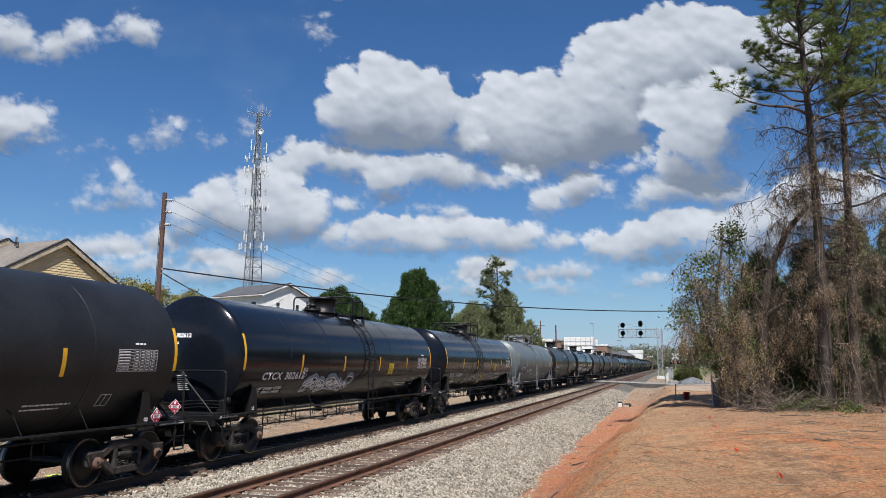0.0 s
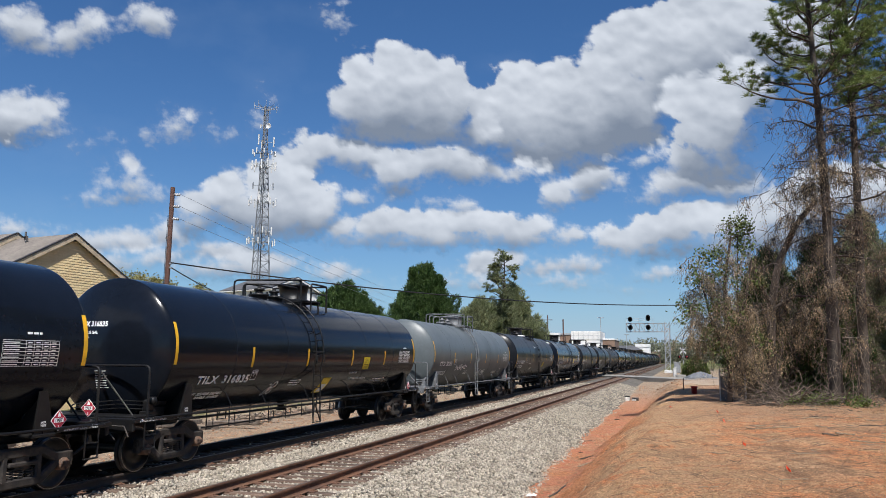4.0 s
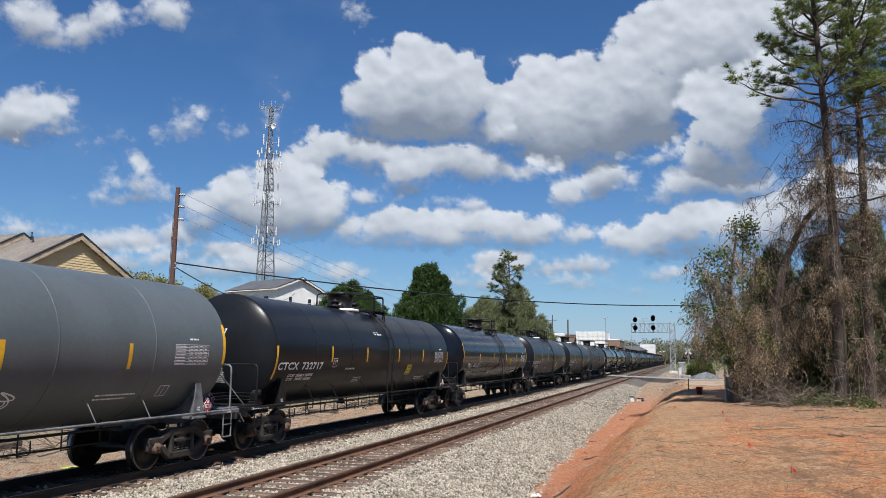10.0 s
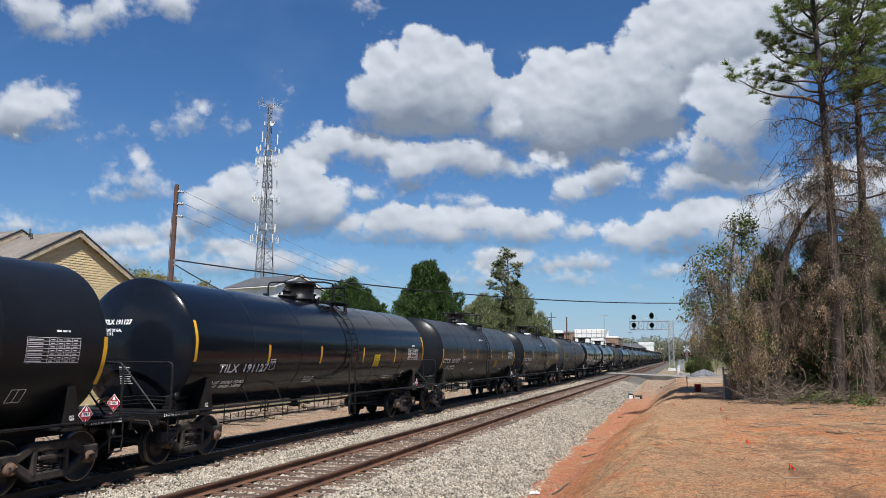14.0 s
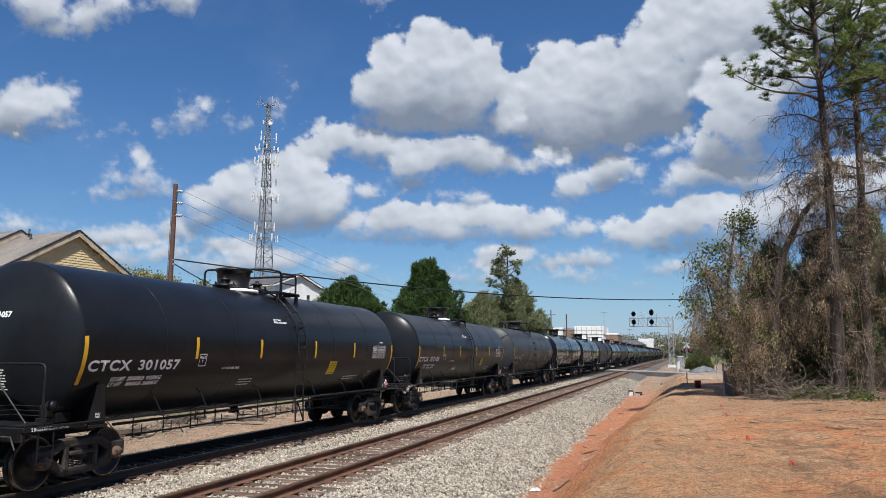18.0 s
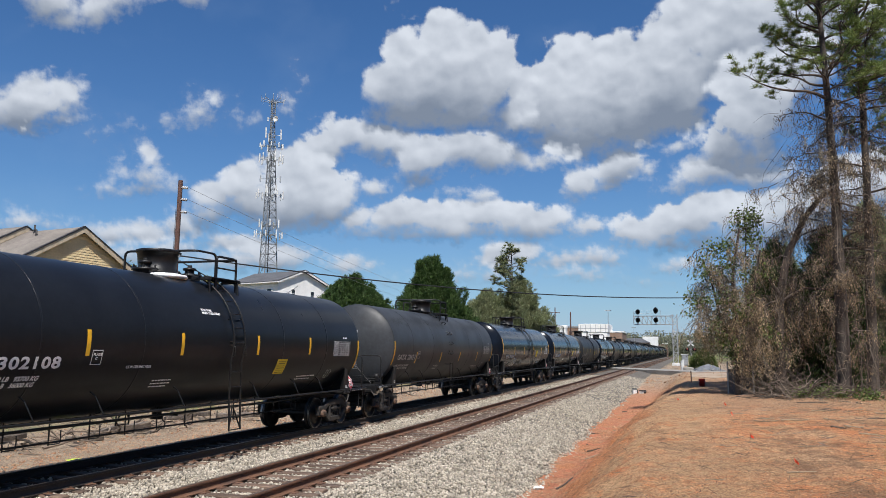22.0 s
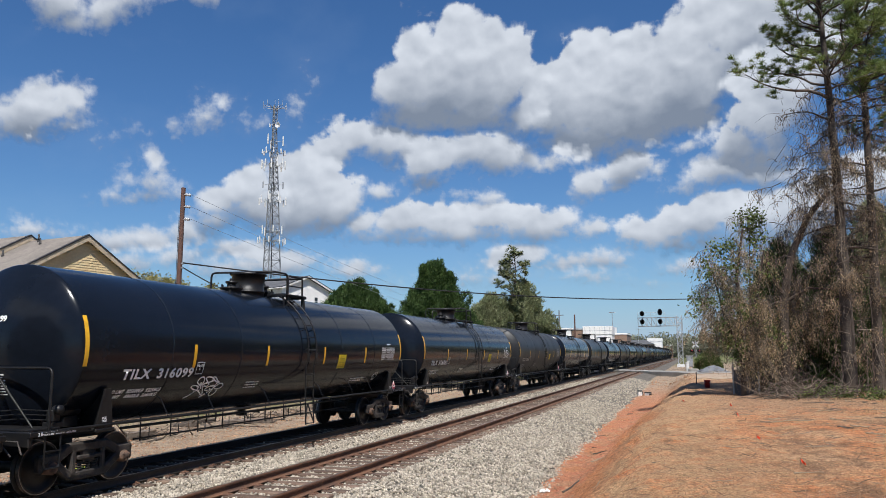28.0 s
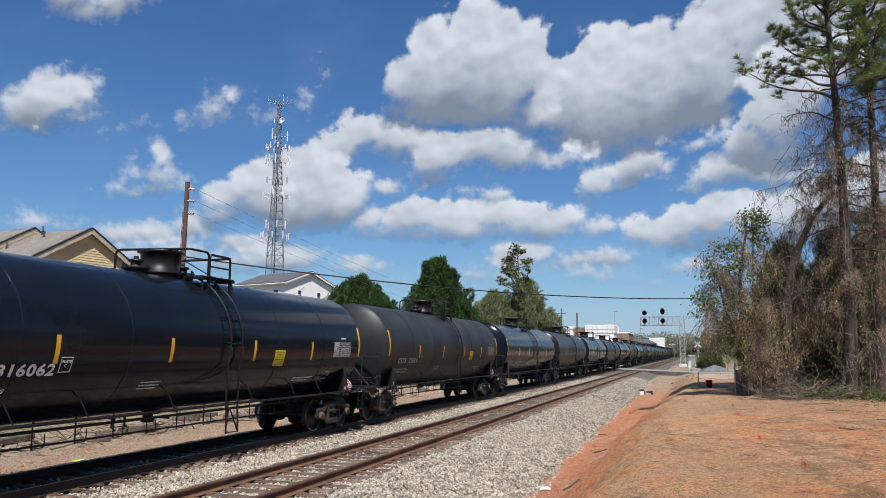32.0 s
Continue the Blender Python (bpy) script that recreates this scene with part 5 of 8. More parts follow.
    if spec.get("flaked"):
        r = random.Random(5)
        q = []
        for k in range(420):
            y = r.choice((r.uniform(-7.0, -0.6), r.uniform(-7.0, -0.6), r.uniform(1.6, 6.2)))
            q.append((y, r.uniform(0, 0.34) + 0.20 * math.sin(y * 1.3) * r.random(), r.uniform(0.02, 0.07), r.choice((0.03, 0.04, 0.06, 0.13))))
        tagged(part("flaked_paint", wrap(flat(q, BLACK_STEEL), 0.0, 3.35, 0.003), None, tank, "dark flakes and drips in the weathered paint"), kind="stuff")
    if spec.get("notice"):
        sg = part("paper_notice", wrap(flat([(0, 0, 0.55, 0.62)], YELLOW_SIGN, "paper_notice"), -0.10, 1.30, 0.007), None, tank, "tall yellow and white notice")
        part("paper_field", wrap(flat([(0.14, 0.05, 0.36, 0.34)], WHITE_PAINT), -0.10, 1.30, 0.010), None, sg)
    else:
        part("box_mark", wrap(flat([(0, 0, 0.30, 0.012), (0, 0.26, 0.30, 0.012), (0, 0, 0.012, 0.26), (0.29, 0, 0.012, 0.27), (0.14, 0, 0.012, 0.26)], ink), 5.75, 1.55), None, tank)
    placard(car, Matrix.Translation((1.41, 7.33, 1.27)) @ Matrix(((0, 0, 1), (1, 0, 0), (0, 1, 0))).to_4x4())
    placard(car, Matrix.Translation((0.27, -8.69, 1.33)) @ pose(0, 0, 0, 90, 0, 0))
    for sd, y, z, w, hgt, strokes, *blue in spec.get("spray", ()):
        if blue:
            part("spray_shadow", wrap(scribble(sd, w, hgt * 1.15, strokes, SPRAY_BLUE, 0.11), y, z, 0.006), None, tank, "soft pale blue spray round the scribble")
        part("spray_scribble", wrap(scribble(sd, w, hgt, strokes, spec.get("spray_ink", WHITE_PAINT)), y, z, 0.009), None, tank, "sprayed white scribble")


CARS = [
    dict(paint=MATT_BLACK, mark=None, label="matt black tank car at the head of the row", short="matt black tank"),
    dict(paint=GLOSS_BLACK, mark="CTCX 302612", slant=0.0, label="glossy black tank car with sprayed scribbles on its side", short="glossy black tank", spray=((3, -4.15, 1.48, 3.5, 0.62, 7, True), (13, -4.0, 1.50, 3.1, 0.45, 6))),
    dict(paint=GLOSS_BLACK, kind="turned", rail="wide", mark="TILX 316835", spray=((31, -3.3, 1.35, 0.42, 0.6, 2),), label="glossy black tank car with a tall yellow notice", short="glossy black tank", notice=True),
    dict(paint=GREY_TANK, kind="grey", weights="LD LMT  206600 LB  93 700 KG\nLT WT   79400 LB  36 000 KG", steel=GREY_STEEL, mark="CTCX 303353", rail="wide", slant=0.0, label="light grey tank car with sprayed scribbles and grey fittings", short="light grey tank", sign=False, spray=((5, -4.05, 1.78, 1.25, 0.36, 5), (6, -2.75, 1.85, 0.6, 0.28, 2), (9, 0.5, 1.42, 1.6, 0.6, 6))),
    dict(paint=SATIN_BLACK, kind="plain", mark="CTCX 732717", slant=0.0, label="satin black tank car with white stencilled lettering", short="satin black tank"),
    dict(paint=GLOSS_BLACK, mark="TILX 191127", label="glossy black tank car with slanted white lettering", short="glossy black tank"),
    dict(paint=SATIN_BLACK, kind="plain", mark="CTCX 301057", slant=0.0, label="satin black tank car with bold white number", short="satin black tank"),
    dict(paint=SATIN_BLACK, kind="plain", weights="LD LMT  206600 LB   93700 KG\nLT  WT   71400 LB   36000 KG", capy="CAPY 30048 US GAL\nCAPY 113746 L", mark="CTCX 302108", slant=0.0, label="satin black tank car with bold white number", short="satin black tank"),
    dict(paint=DARK_GREY, kind="old", weights="LD LMT  211900 LB   96100 KG\nLT WT    74100 LB   33600 KG", mark="GATX 286211", ink=GREY_PAINT, slant=0.0, label="weathered dark grey tank car with faded lettering", short="weathered dark grey tank", sign=False, flaked=True),
    dict(paint=GLOSS_BLACK, mark="TILX 316099", label="glossy black tank car with a small sprayed scribble", short="glossy black tank", spray=((21, -4.35, 1.44, 1.15, 0.50, 4), (22, -4.2, 1.62, 0.8, 0.36, 3))),
    dict(paint=GLOSS_BLACK, mark="TILX 316062", label="glossy black tank car with slanted white lettering", short="glossy black tank"),
    dict(paint=MATT_BLACK, mark="CITX 22014", ink=GREY_PAINT, slant=0.0, label="matt dark tank car with faded lettering", short="matt dark tank"),
]
# how far each of the first cars stands off its even spacing
OFFSETS = (0, 0.16, 0.08, 0.13, -0.20, -0.20, -0.14, 0.08, 0.23, -0.03, 0.02, 0.0)
TRAIN, ROLLERS = [], []
for i in range(12):
    c, w = build_car(CARS[i], i)
    TRAIN.append(c)
    ROLLERS.append(w)
FAR = [dict(paint=p, label=l, short=l.replace(" car", "")) for p, l in ((GLOSS_BLACK, "glossy black tank car far down the train"), (SATIN_BLACK, "satin black tank car far down the train"), (DARK_GREY, "dark grey tank car far down the train"))]
FIRST = {}
for i in range(12, 46):
    k = (0, 1, 0, 2, 0, 1, 0, 1)[i % 8]
    if k not in FIRST:
        FIRST[k] = build_car(FAR[k], i)[0]
        TRAIN.append(FIRST[k])
    else:
        TRAIN.append(copy_thing(FIRST[k], pose(0, 0, 0)))


def train_front(t):
    """Where the sixth car's front stripe is along the track."""
    return 89.16 - 5.263 * t - 0.00385 * t * t


def motions():
    for i, car in enumerate(TRAIN):
        walk(car, [(t, pose(TRACK_A, train_front(t) + (i - 5) * PITCH + 7.70 + (OFFSETS[i] if i < 12 else 0), 0)) for t in (0, 4, 8, 12, 16, 20, 24, 28, 32)])
    # the wheels of the cars that pass nearby roll on their rails
    steps = [k * 0.1 for k in range(321)]
    for wheels in ROLLERS:
        for w in wheels:
            at = w.matrix_basis.translation.copy()
            walk(w, [(t, pose(at.x, at.y, at.z, math.degrees((train_front(0) - train_front(t)) / 0.457) % 360)) for t in steps])
    drift = Vector((94, -58, 0))
    walk(CLOUD_LAYER, [(t, Matrix.Translation(drift * (t - 13) / 32)) for t in (0, 13, 32)])

# ---- materials of the surroundings ----
SIDING = material("tan lap siding", (0.66, 0.51, 0.28), 0.7, second=(0.60, 0.45, 0.24), scale=1.2, fine=12, grain=0.08)
TRIM_TAN = material("tan trim", (0.52, 0.42, 0.29), 0.6, scale=2, fine=15, grain=0.08)
DARK_TRIM = material("dark roof edge", (0.03, 0.027, 0.025), 0.6, scale=3, fine=20)
SHINGLE = material("grey-brown shingles", (0.216, 0.1872, 0.1584), 0.95, second=(0.1728, 0.1476, 0.126), scale=0.8, fine=9, bump=0.02, bump_scale=7, grain=0.25)
SLATE_ROOF = material("grey shingles", (0.10, 0.10, 0.105), 0.95, second=(0.075, 0.075, 0.08), scale=0.6, fine=6, grain=0.2)
WHITE_WALL = material("white painted siding", (0.78, 0.76, 0.73), 0.7, second=(0.7, 0.68, 0.65), scale=0.6, fine=6, grain=0.05)
GLASS_DARK = material("dark window glass", (0.02, 0.025, 0.03), 0.08, scale=1, fine=4, grain=0.05)
POLE_WOOD = material("brown pole wood", (0.105, 0.052, 0.038), 0.85, second=(0.085, 0.045, 0.034), scale=2, fine=20, bump=0.006)
GALV = material("galvanised steel", (0.40, 0.41, 0.42), 0.5, 0.5, second=(0.28, 0.29, 0.30), scale=1.5, fine=12)
TOWER_STEEL = material("weathered tower steel", (0.21, 0.22, 0.23), 0.6, 0.3, second=(0.15, 0.155, 0.16), scale=1.5, fine=12)
ANTENNA_WHITE = material("white antenna casing", (0.62, 0.62, 0.61), 0.5, scale=2, fine=10, grain=0.05)
CABLE = material("black cable", (0.012, 0.012, 0.013), 0.6, scale=3, fine=20)
PORCELAIN = material("grey insulator", (0.45, 0.45, 0.45), 0.3, scale=3, fine=20)
BRICK_FAR = material("brown brick far off", (0.2376, 0.1584, 0.1152), 0.9, second=(0.1944, 0.1224, 0.0864), scale=0.5, fine=5)
BARK = material("grey-brown bark", (0.0828, 0.0612, 0.04752), 0.95, second=(0.0468, 0.03456, 0.02736), scale=3, fine=22, bump=0.02)
PINE_BARK = material("pine bark", (0.0756, 0.05904, 0.04752), 0.95, second=(0.03744, 0.02952, 0.02448), scale=3, fine=18, bump=0.025)
TWIG = material("dry grey twig", (0.18, 0.144, 0.1116), 0.9, second=(0.1008, 0.0756, 0.0576), scale=2, fine=15, per_piece=0.35)
# dark brown twigs; the depth of tone also paints the thicket's inner shade
DARK_TWIG = material("dark twig", (0.085, 0.065, 0.051), 0.9, second=(0.045, 0.035, 0.028), scale=2, fine=15, per_piece=0.3)


def leaf_material(name, colour, second, per_piece=0.4, through=0.35):
    m = material(name, colour, 0.6, second=second, scale=0.9, fine=6, per_piece=per_piece, grain=0.2, spec=0.25)
    nt = m.node_tree
    bsdf, out = nt.nodes["Principled BSDF"], nt.nodes["Material Output"]
    tr, mx = nt.nodes.new("ShaderNodeBsdfTranslucent"), nt.nodes.new("ShaderNodeMixShader")
    nt.links.new(bsdf.inputs["Base Color"].links[0].from_socket, tr.inputs[0])
    mx.inputs[0].default_value = through
    nt.links.new(bsdf.outputs[0], mx.inputs[1])
    nt.links.new(tr.outputs[0], mx.inputs[2])
    nt.links.new(mx.outputs[0], out.inputs[0])
    return m


NEEDLE = leaf_material("pine needles", (0.14, 0.19, 0.055), (0.21, 0.25, 0.08))
CEDAR = leaf_material("dark cedar sprays", (0.044, 0.080, 0.022), (0.068, 0.112, 0.031), 0.6, 0.2)
OLIVE_NEEDLE = leaf_material("olive evergreen sprays", (0.19, 0.215, 0.105), (0.25, 0.26, 0.14))
OLIVE = leaf_material("olive spring leaves", (0.19, 0.22, 0.10), (0.25, 0.26, 0.125))
SPRING = leaf_material("yellow-green spring leaves", (0.30, 0.27, 0.10), (0.24, 0.22, 0.09))
DEAD = leaf_material("dead brown leaves", (0.44, 0.335, 0.205), (0.28, 0.21, 0.13), 0.6, 0.40)
DEAD_DARK = leaf_material("dark dead leaves", (0.20, 0.145, 0.095), (0.13, 0.095, 0.065), 0.5, 0.2)
IVY = leaf_material("green leaves", (0.105, 0.14, 0.04), (0.15, 0.175, 0.06), 0.5, 0.3)
STRAW = leaf_material("dry straw", (0.46, 0.30, 0.165), (0.33, 0.20, 0.105), 0.5, 0.1)
# greyed and lightened so the colour carries the haze of distance
WOODS = leaf_material("haze-paled woodland leaves", (0.17, 0.185, 0.12), (0.215, 0.205, 0.145), 0.4, 0.2)

# ---- houses ----
def gable_house(name, label, at, half, length, ridge, eave, wall, roof, trim, laps=0.0, windows=(), over=0.45):
    """A gabled house: its gable looks along +x, the ridge runs back along -x. Heights over the ground."""
    house = thing(name, label, "house", at=at)
    g = Geo()
    low = -1.5
    slope = (ridge - eave) / half
    wtop = ridge - 0.12
    we = wtop - slope * (half - over)
    outline = [(-half + over, low), (half - over, low), (half - over, we), (0, wtop), (-half + over, we)]
    g.prism(outline, -over, -length + over, 'x')
    w = part("wall", g, wall, house)
    if laps:
        s = Geo()
        z = 0.4
        while z < wtop - 0.15:
            hw = (half - over - 0.02) if z < we else (wtop - z) / slope - 0.02
            if hw > 0.1:
                s.prism([(-over + 0.004, z), (-over + 0.028, z), (-over + 0.008, z + laps * 0.98), (-over + 0.004, z + laps * 0.98)], -hw, hw, 'y')
            z += laps
        ob = part("lap_siding", s, wall, w)
        tagged(ob, kind="stuff")
    for sgn in (-1, 1):
        e, r = Vector((0, sgn * half, eave)), Vector((0, 0, ridge))
        up = Vector((0, sgn * slope, 1)).normalized() * 0.14
        rf = Geo()
        a, b = e, r
        vs = [(0, a.y, a.z), (0, b.y, b.z), (-length, b.y, b.z), (-length, a.y, a.z)]
        vs += [(x, y + up.y, z + up.z) for x, y, z in vs]
        rf.add(vs, [(0, 1, 2, 3), (7, 6, 5, 4), (0, 4, 5, 1), (1, 5, 6, 2), (2, 6, 7, 3), (3, 7, 4, 0)])
        rfo = part("roof", rf, roof, house, "shingled roof slope" if sgn < 0 else "")
        bd = Geo()
        vs = [(0.03, sgn * half, eave - 0.16), (0.03, sgn * half, eave + 0.14), (0.03, 0, ridge + 0.15), (0.03, 0, ridge - 0.18)]
        bd.add(vs + [(x - 0.07, y, z) for x, y, z in vs], [(0, 1, 2, 3), (7, 6, 5, 4), (0, 4, 5, 1), (1, 5, 6, 2), (2, 6, 7, 3), (3, 7, 4, 0)])
        part("rake_board", bd, trim, house)
        dr = Geo()
        vs = [(0.06, sgn * half, eave + 0.10), (0.06, sgn * half, eave + 0.17), (0.06, 0, ridge + 0.18), (0.06, 0, ridge + 0.11)]
        dr.add(vs + [(x - 0.2, y, z) for x, y, z in vs], [(0, 1, 2, 3), (7, 6, 5, 4), (0, 4, 5, 1), (1, 5, 6, 2), (2, 6, 7, 3), (3, 7, 4, 0)])
        part("drip_edge", dr, DARK_TRIM, house)
        part("gutter", Geo().box(-length / 2, sgn * (half + 0.05), eave - 0.05, length, 0.13, 0.12, 0.02), trim, house)
    for face, u, z, ww, hh in windows:
        win = part("window", Geo().box(0, 0, 0, 0.08, ww + 0.24, hh + 0.24, 0.01) if face == 'x' else Geo().box(0, 0, 0, ww + 0.24, 0.08, hh + 0.24, 0.01), trim, house, at=pose(-over + 0.02, u, z) if face == 'x' else pose(u, -half + over - 0.02, z))
        if face == 'x':
            part("pane", Geo().box(0.03, 0, hh / 4, 0.04, ww, hh / 2 - 0.05), GLASS_DARK, win)
            part("pane", Geo().box(0.03, 0, -hh / 4, 0.04, ww, hh / 2 - 0.05), GLASS_DARK, win)
        else:
            part("pane", Geo().box(0, -0.03, hh / 4, ww, 0.04, hh / 2 - 0.05), GLASS_DARK, win)
            part("pane", Geo().box(0, -0.03, -hh / 4, ww, 0.04, hh / 2 - 0.05), GLASS_DARK, win)
    return house


HOUSE_TURN = -8.0
tan = gable_house("tan_house", "tan lap-sided house with a grey-brown shingled roof", pose(-30.03, 32.16, -0.3, 0, 0, HOUSE_TURN), 5.3, 8.6, 8.86, 5.84, SIDING, SHINGLE, TRIM_TAN, laps=0.135, over=0.24, windows=(('x', -1.5, 3.9, 0.9, 1.5), ('x', 1.5, 3.9, 0.9, 1.5)))
for vx, vy, vh in ((-3.45, -0.35, 0.50), (-2.75, -0.75, 0.36), (-3.9, -2.0, 0.40), (-5.3, -3.9, 0.35)):
    z = 8.86 - 0.57 * abs(vy)
    v = part("roof_vent", Geo().lathe([(0.05, -0.15), (0.05, vh), (0.001, vh)], 10, 'z').lathe([(0.09, -0.1), (0.07, 0.12)], 10, 'z'), DARK_TRIM, tan, at=pose(vx, vy, z + 0.1))
part("vent_hood", Geo().tube(bent([(0, 0, 0.3), (0, 0, 0.46), (-0.22, 0.0, 0.46), (-0.22, 0, 0.38)], .06), 0.05, 8), DARK_TRIM, tan, at=pose(-2.75, -0.75, 8.43))
gable_house("neighbour_house", "tan house with a shingled gable behind the first", pose(-30.03, 32.16, -0.3, 0, 0, HOUSE_TURN) @ pose(-4.4, -0.15, 0), 5.5, 14, 9.14, 6.0, SIDING, SHINGLE, TRIM_TAN, laps=0.0)
ang = math.degrees(math.atan2(-0.29, 0.955))
gable_house("white_house", "white gabled house with a grey roof behind the train", pose(-51.4, 97.2, -0.3, 0, 0, ang), 5.1, 10.5, 13.72, 11.85, WHITE_WALL, SLATE_ROOF, WHITE_WALL, windows=(
    ('x', -1.9, 10.4, 0.6, 1.2), ('x', 1.9, 10.3, 0.6, 1.2), ('y', -2.2, 10.3, 0.9, 1.3), ('y', -4.5, 10.3, 0.9, 1.3), ('y', -7.0, 10.3, 0.9, 1.3), ('x', -1.9, 7.4, 0.7, 1.5), ('x', 1.9, 7.4, 0.7, 1.5)))
gable_house("grey_roof_house", "white house with a low grey roof", pose(-60.5, 99.0, -0.3, 0, 0, ang), 4.2, 9, 12.1, 10.6, WHITE_WALL, SLATE_ROOF, WHITE_WALL)

# ---- utility pole and wires ----
PX, PY = -22.9, 30.32
pole = thing("utility_pole", "brown wooden utility pole with insulators", "utility pole", at=pose(PX, PY, -0.5))
part("shaft", Geo().tube([(0, 0, -1), (0.02, 0.0, 5), (0.04, 0.03, 10.85)], 0.14, 12, 0.105), POLE_WOOD, pole)
for z in (10.5, 9.92, 9.32):
    ins = part("insulator", Geo().tube([(0.1, 0.0, z), (0.42, 0.08, z - 0.03)], 0.03, 6), PORCELAIN, pole)
    for k in range(3):
        part("shed", Geo().lathe([(0.02, -0.02), (0.07, 0.0), (0.075, 0.02), (0.02, 0.05)], 12, 'x', (0.2 + k * 0.09, 0.03 + k * .02, z - 0.01 * k)), PORCELAIN, ins)
for z in (7.18, 6.98):
    part("cable_clamp", Geo().box(0.15, 0, z, 0.16, 0.08, 0.08, 0.01), GALV, pole)
part("ground_wire", Geo().tube([(-0.13, -0.06, 0), (-0.12, -0.06, 5), (-0.08, -0.05, 9.5)], 0.012, 4), CABLE, pole)
part("guy_clip", Geo().box(-0.1, 0.0, 8.4, 0.1, 0.1, 0.12, 0.01), GALV, pole)


def wire(name, label, a, b, sag, r, mat=CABLE, n=28):
    a, b = Vector(a), Vector(b)
    pts = [a.lerp(b, k / n) - Vector((0, 0, 4 * sag * (k / n) * (1 - k / n))) for k in range(n + 1)]
    return thing(name, label, "cable", group="overhead wires", geo=Geo().tube(pts, r, 5), material=mat)


wire("overhead_cable", "thick black cable slung across the tracks", (PX + .2, PY, 6.72), (6.0, 66.5, 7.0), 0.9, 0.035)
wire("service_cable", "black cable sagging to the white house", (PX + .2, PY, 6.50), (-50.0, 92.5, 10.9), 1.6, 0.028)
for z in (10.0, 9.42, 8.82):
    wire("power_line", "thin grey power line", (PX + .45, PY + .08, z), (-32.0, 196.0, z + 1.5), 3.2, 0.009, GALV)
far_pole = thing("utility_pole", "thin wooden utility pole far behind the train", "utility pole", at=pose(-32.0, 196.0, 0))
part("shaft", Geo().tube([(0, 0, -1), (0, 0, 13.5)], 0.16, 8, 0.12), POLE_WOOD, far_pole)
part("crossarm", Geo().box(0, 0, 12.2, 2.4, 0.12, 0.14), POLE_WOOD, far_pole)
pole3 = thing("utility_pole", "dark wooden pole beside the shops", "utility pole", at=pose(-27.2, 190.0, 0))
part("shaft", Geo().tube([(0, 0, -1), (0, 0, 12.0)], 0.2, 8, 0.16), POLE_WOOD, pole3)
end_pole = thing("utility_pole", "wooden utility pole hidden among the trees", "utility pole", at=pose(6.0, 66.5, 0.2))
part("shaft", Geo().tube([(0, 0, -1), (0, 0, 8.2)], 0.16, 10, 0.12), POLE_WOOD, end_pole)

# ---- cell tower ----
def build_tower():
    tower = thing("cell_tower", "tall lattice steel antenna tower with white panels", "antenna tower", at=pose(-86.7, 146.2, 0, 0, 0, 20))
    H = 58.0
    width = lambda z: 5.6 - (5.6 - 0.95) * min(1, z / 52)
    corner = lambda k, z: Vector((math.cos(k * 2.0944 + 0.5), math.sin(k * 2.0944 + 0.5), 0)) * width(z) / 1.732 + Vector((0, 0, z))
    for k in range(3):
        part("leg", Geo().tube([corner(k, z) for z in (-1, 20, 40, 52, H)], 0.15, 8, 0.08), TOWER_STEEL, tower)
    z = 0.0
    while z < H - 0.5:
        step = max(1.1, width(z) * 0.62)
        z2 = min(H, z + step)
        for k in range(3):
            a, b, c, d = corner(k, z), corner((k + 1) % 3, z), corner(k, z2), corner((k + 1) % 3, z2)
            part("brace", Geo().tube([a, b], 0.06, 4).tube([a, d], 0.05, 4).tube([b, c], 0.05, 4), TOWER_STEEL, tower)
        z = z2
    part("cable_run", Geo().tube([(0.2, -0.35, 0), (0.1, -0.2, 45)], 0.16, 6, 0.09), CABLE, tower)
    r = random.Random(4)

    def panels(z, radius, count, tall, mat=ANTENNA_WHITE, a0=0.0, spread=6.28):
        for k in range(count):
            a = a0 + spread * k / count
            p = Vector((radius * math.cos(a), radius * math.sin(a), z))
            g = Geo().box(p.x, p.y, p.z + r.uniform(-.2, .2), 0.27, 0.27, tall * r.uniform(0.85, 1.15), 0.03)
            ant = part("panel_antenna", g, mat, tower)
            part("bracket", Geo().tube([(p.x, p.y, p.z), (p.x * .25, p.y * .25, p.z)], 0.05, 4), GALV, ant)

    panels(27.2, 3.0, 8, 1.6)
    panels(29.5, 2.2, 5, 1.7)
    panels(36.0, 2.9, 8, 1.7)
    panels(37.2, 1.3, 3, 2.2)
    panels(39.8, 2.2, 4, 1.5, GALV)
    panels(44.3, 2.6, 12, 1.9)
    panels(47.2, 2.5, 9, 1.2)
    panels(49.6, 2.0, 3, 2.4)
    panels(53.5, 1.0, 2, 1.0)
    dish = part("dish", Geo().lathe([(0.001, 0), (0.4, 0.08), (0.62, 0.28), (0.64, 0.28), (0.62, 0.25), (0.4, 0.04), (0.001, -0.05)], 20, 'y'), ANTENNA_WHITE, tower, "white microwave dish", pose(0.9, -0.6, 53.2, 0, 0, 160))
    for k in range(9):
        a = k * 0.698
        part("top_arm", Geo().tube([(0, 0, 57.0 + .3 * (k % 2)), (2.6 * math.cos(a), 2.6 * math.sin(a), 57.8)], 0.06, 4).tube([(2.6 * math.cos(a), 2.6 * math.sin(a), 57.0), (2.6 * math.cos(a), 2.6 * math.sin(a), 58.6)], 0.05, 4), GALV, tower)
    part("whip", Geo().tube([(0.8, 0, 57), (0.8, 0, 59.4)], 0.05, 4), ANTENNA_WHITE, tower)


build_tower()

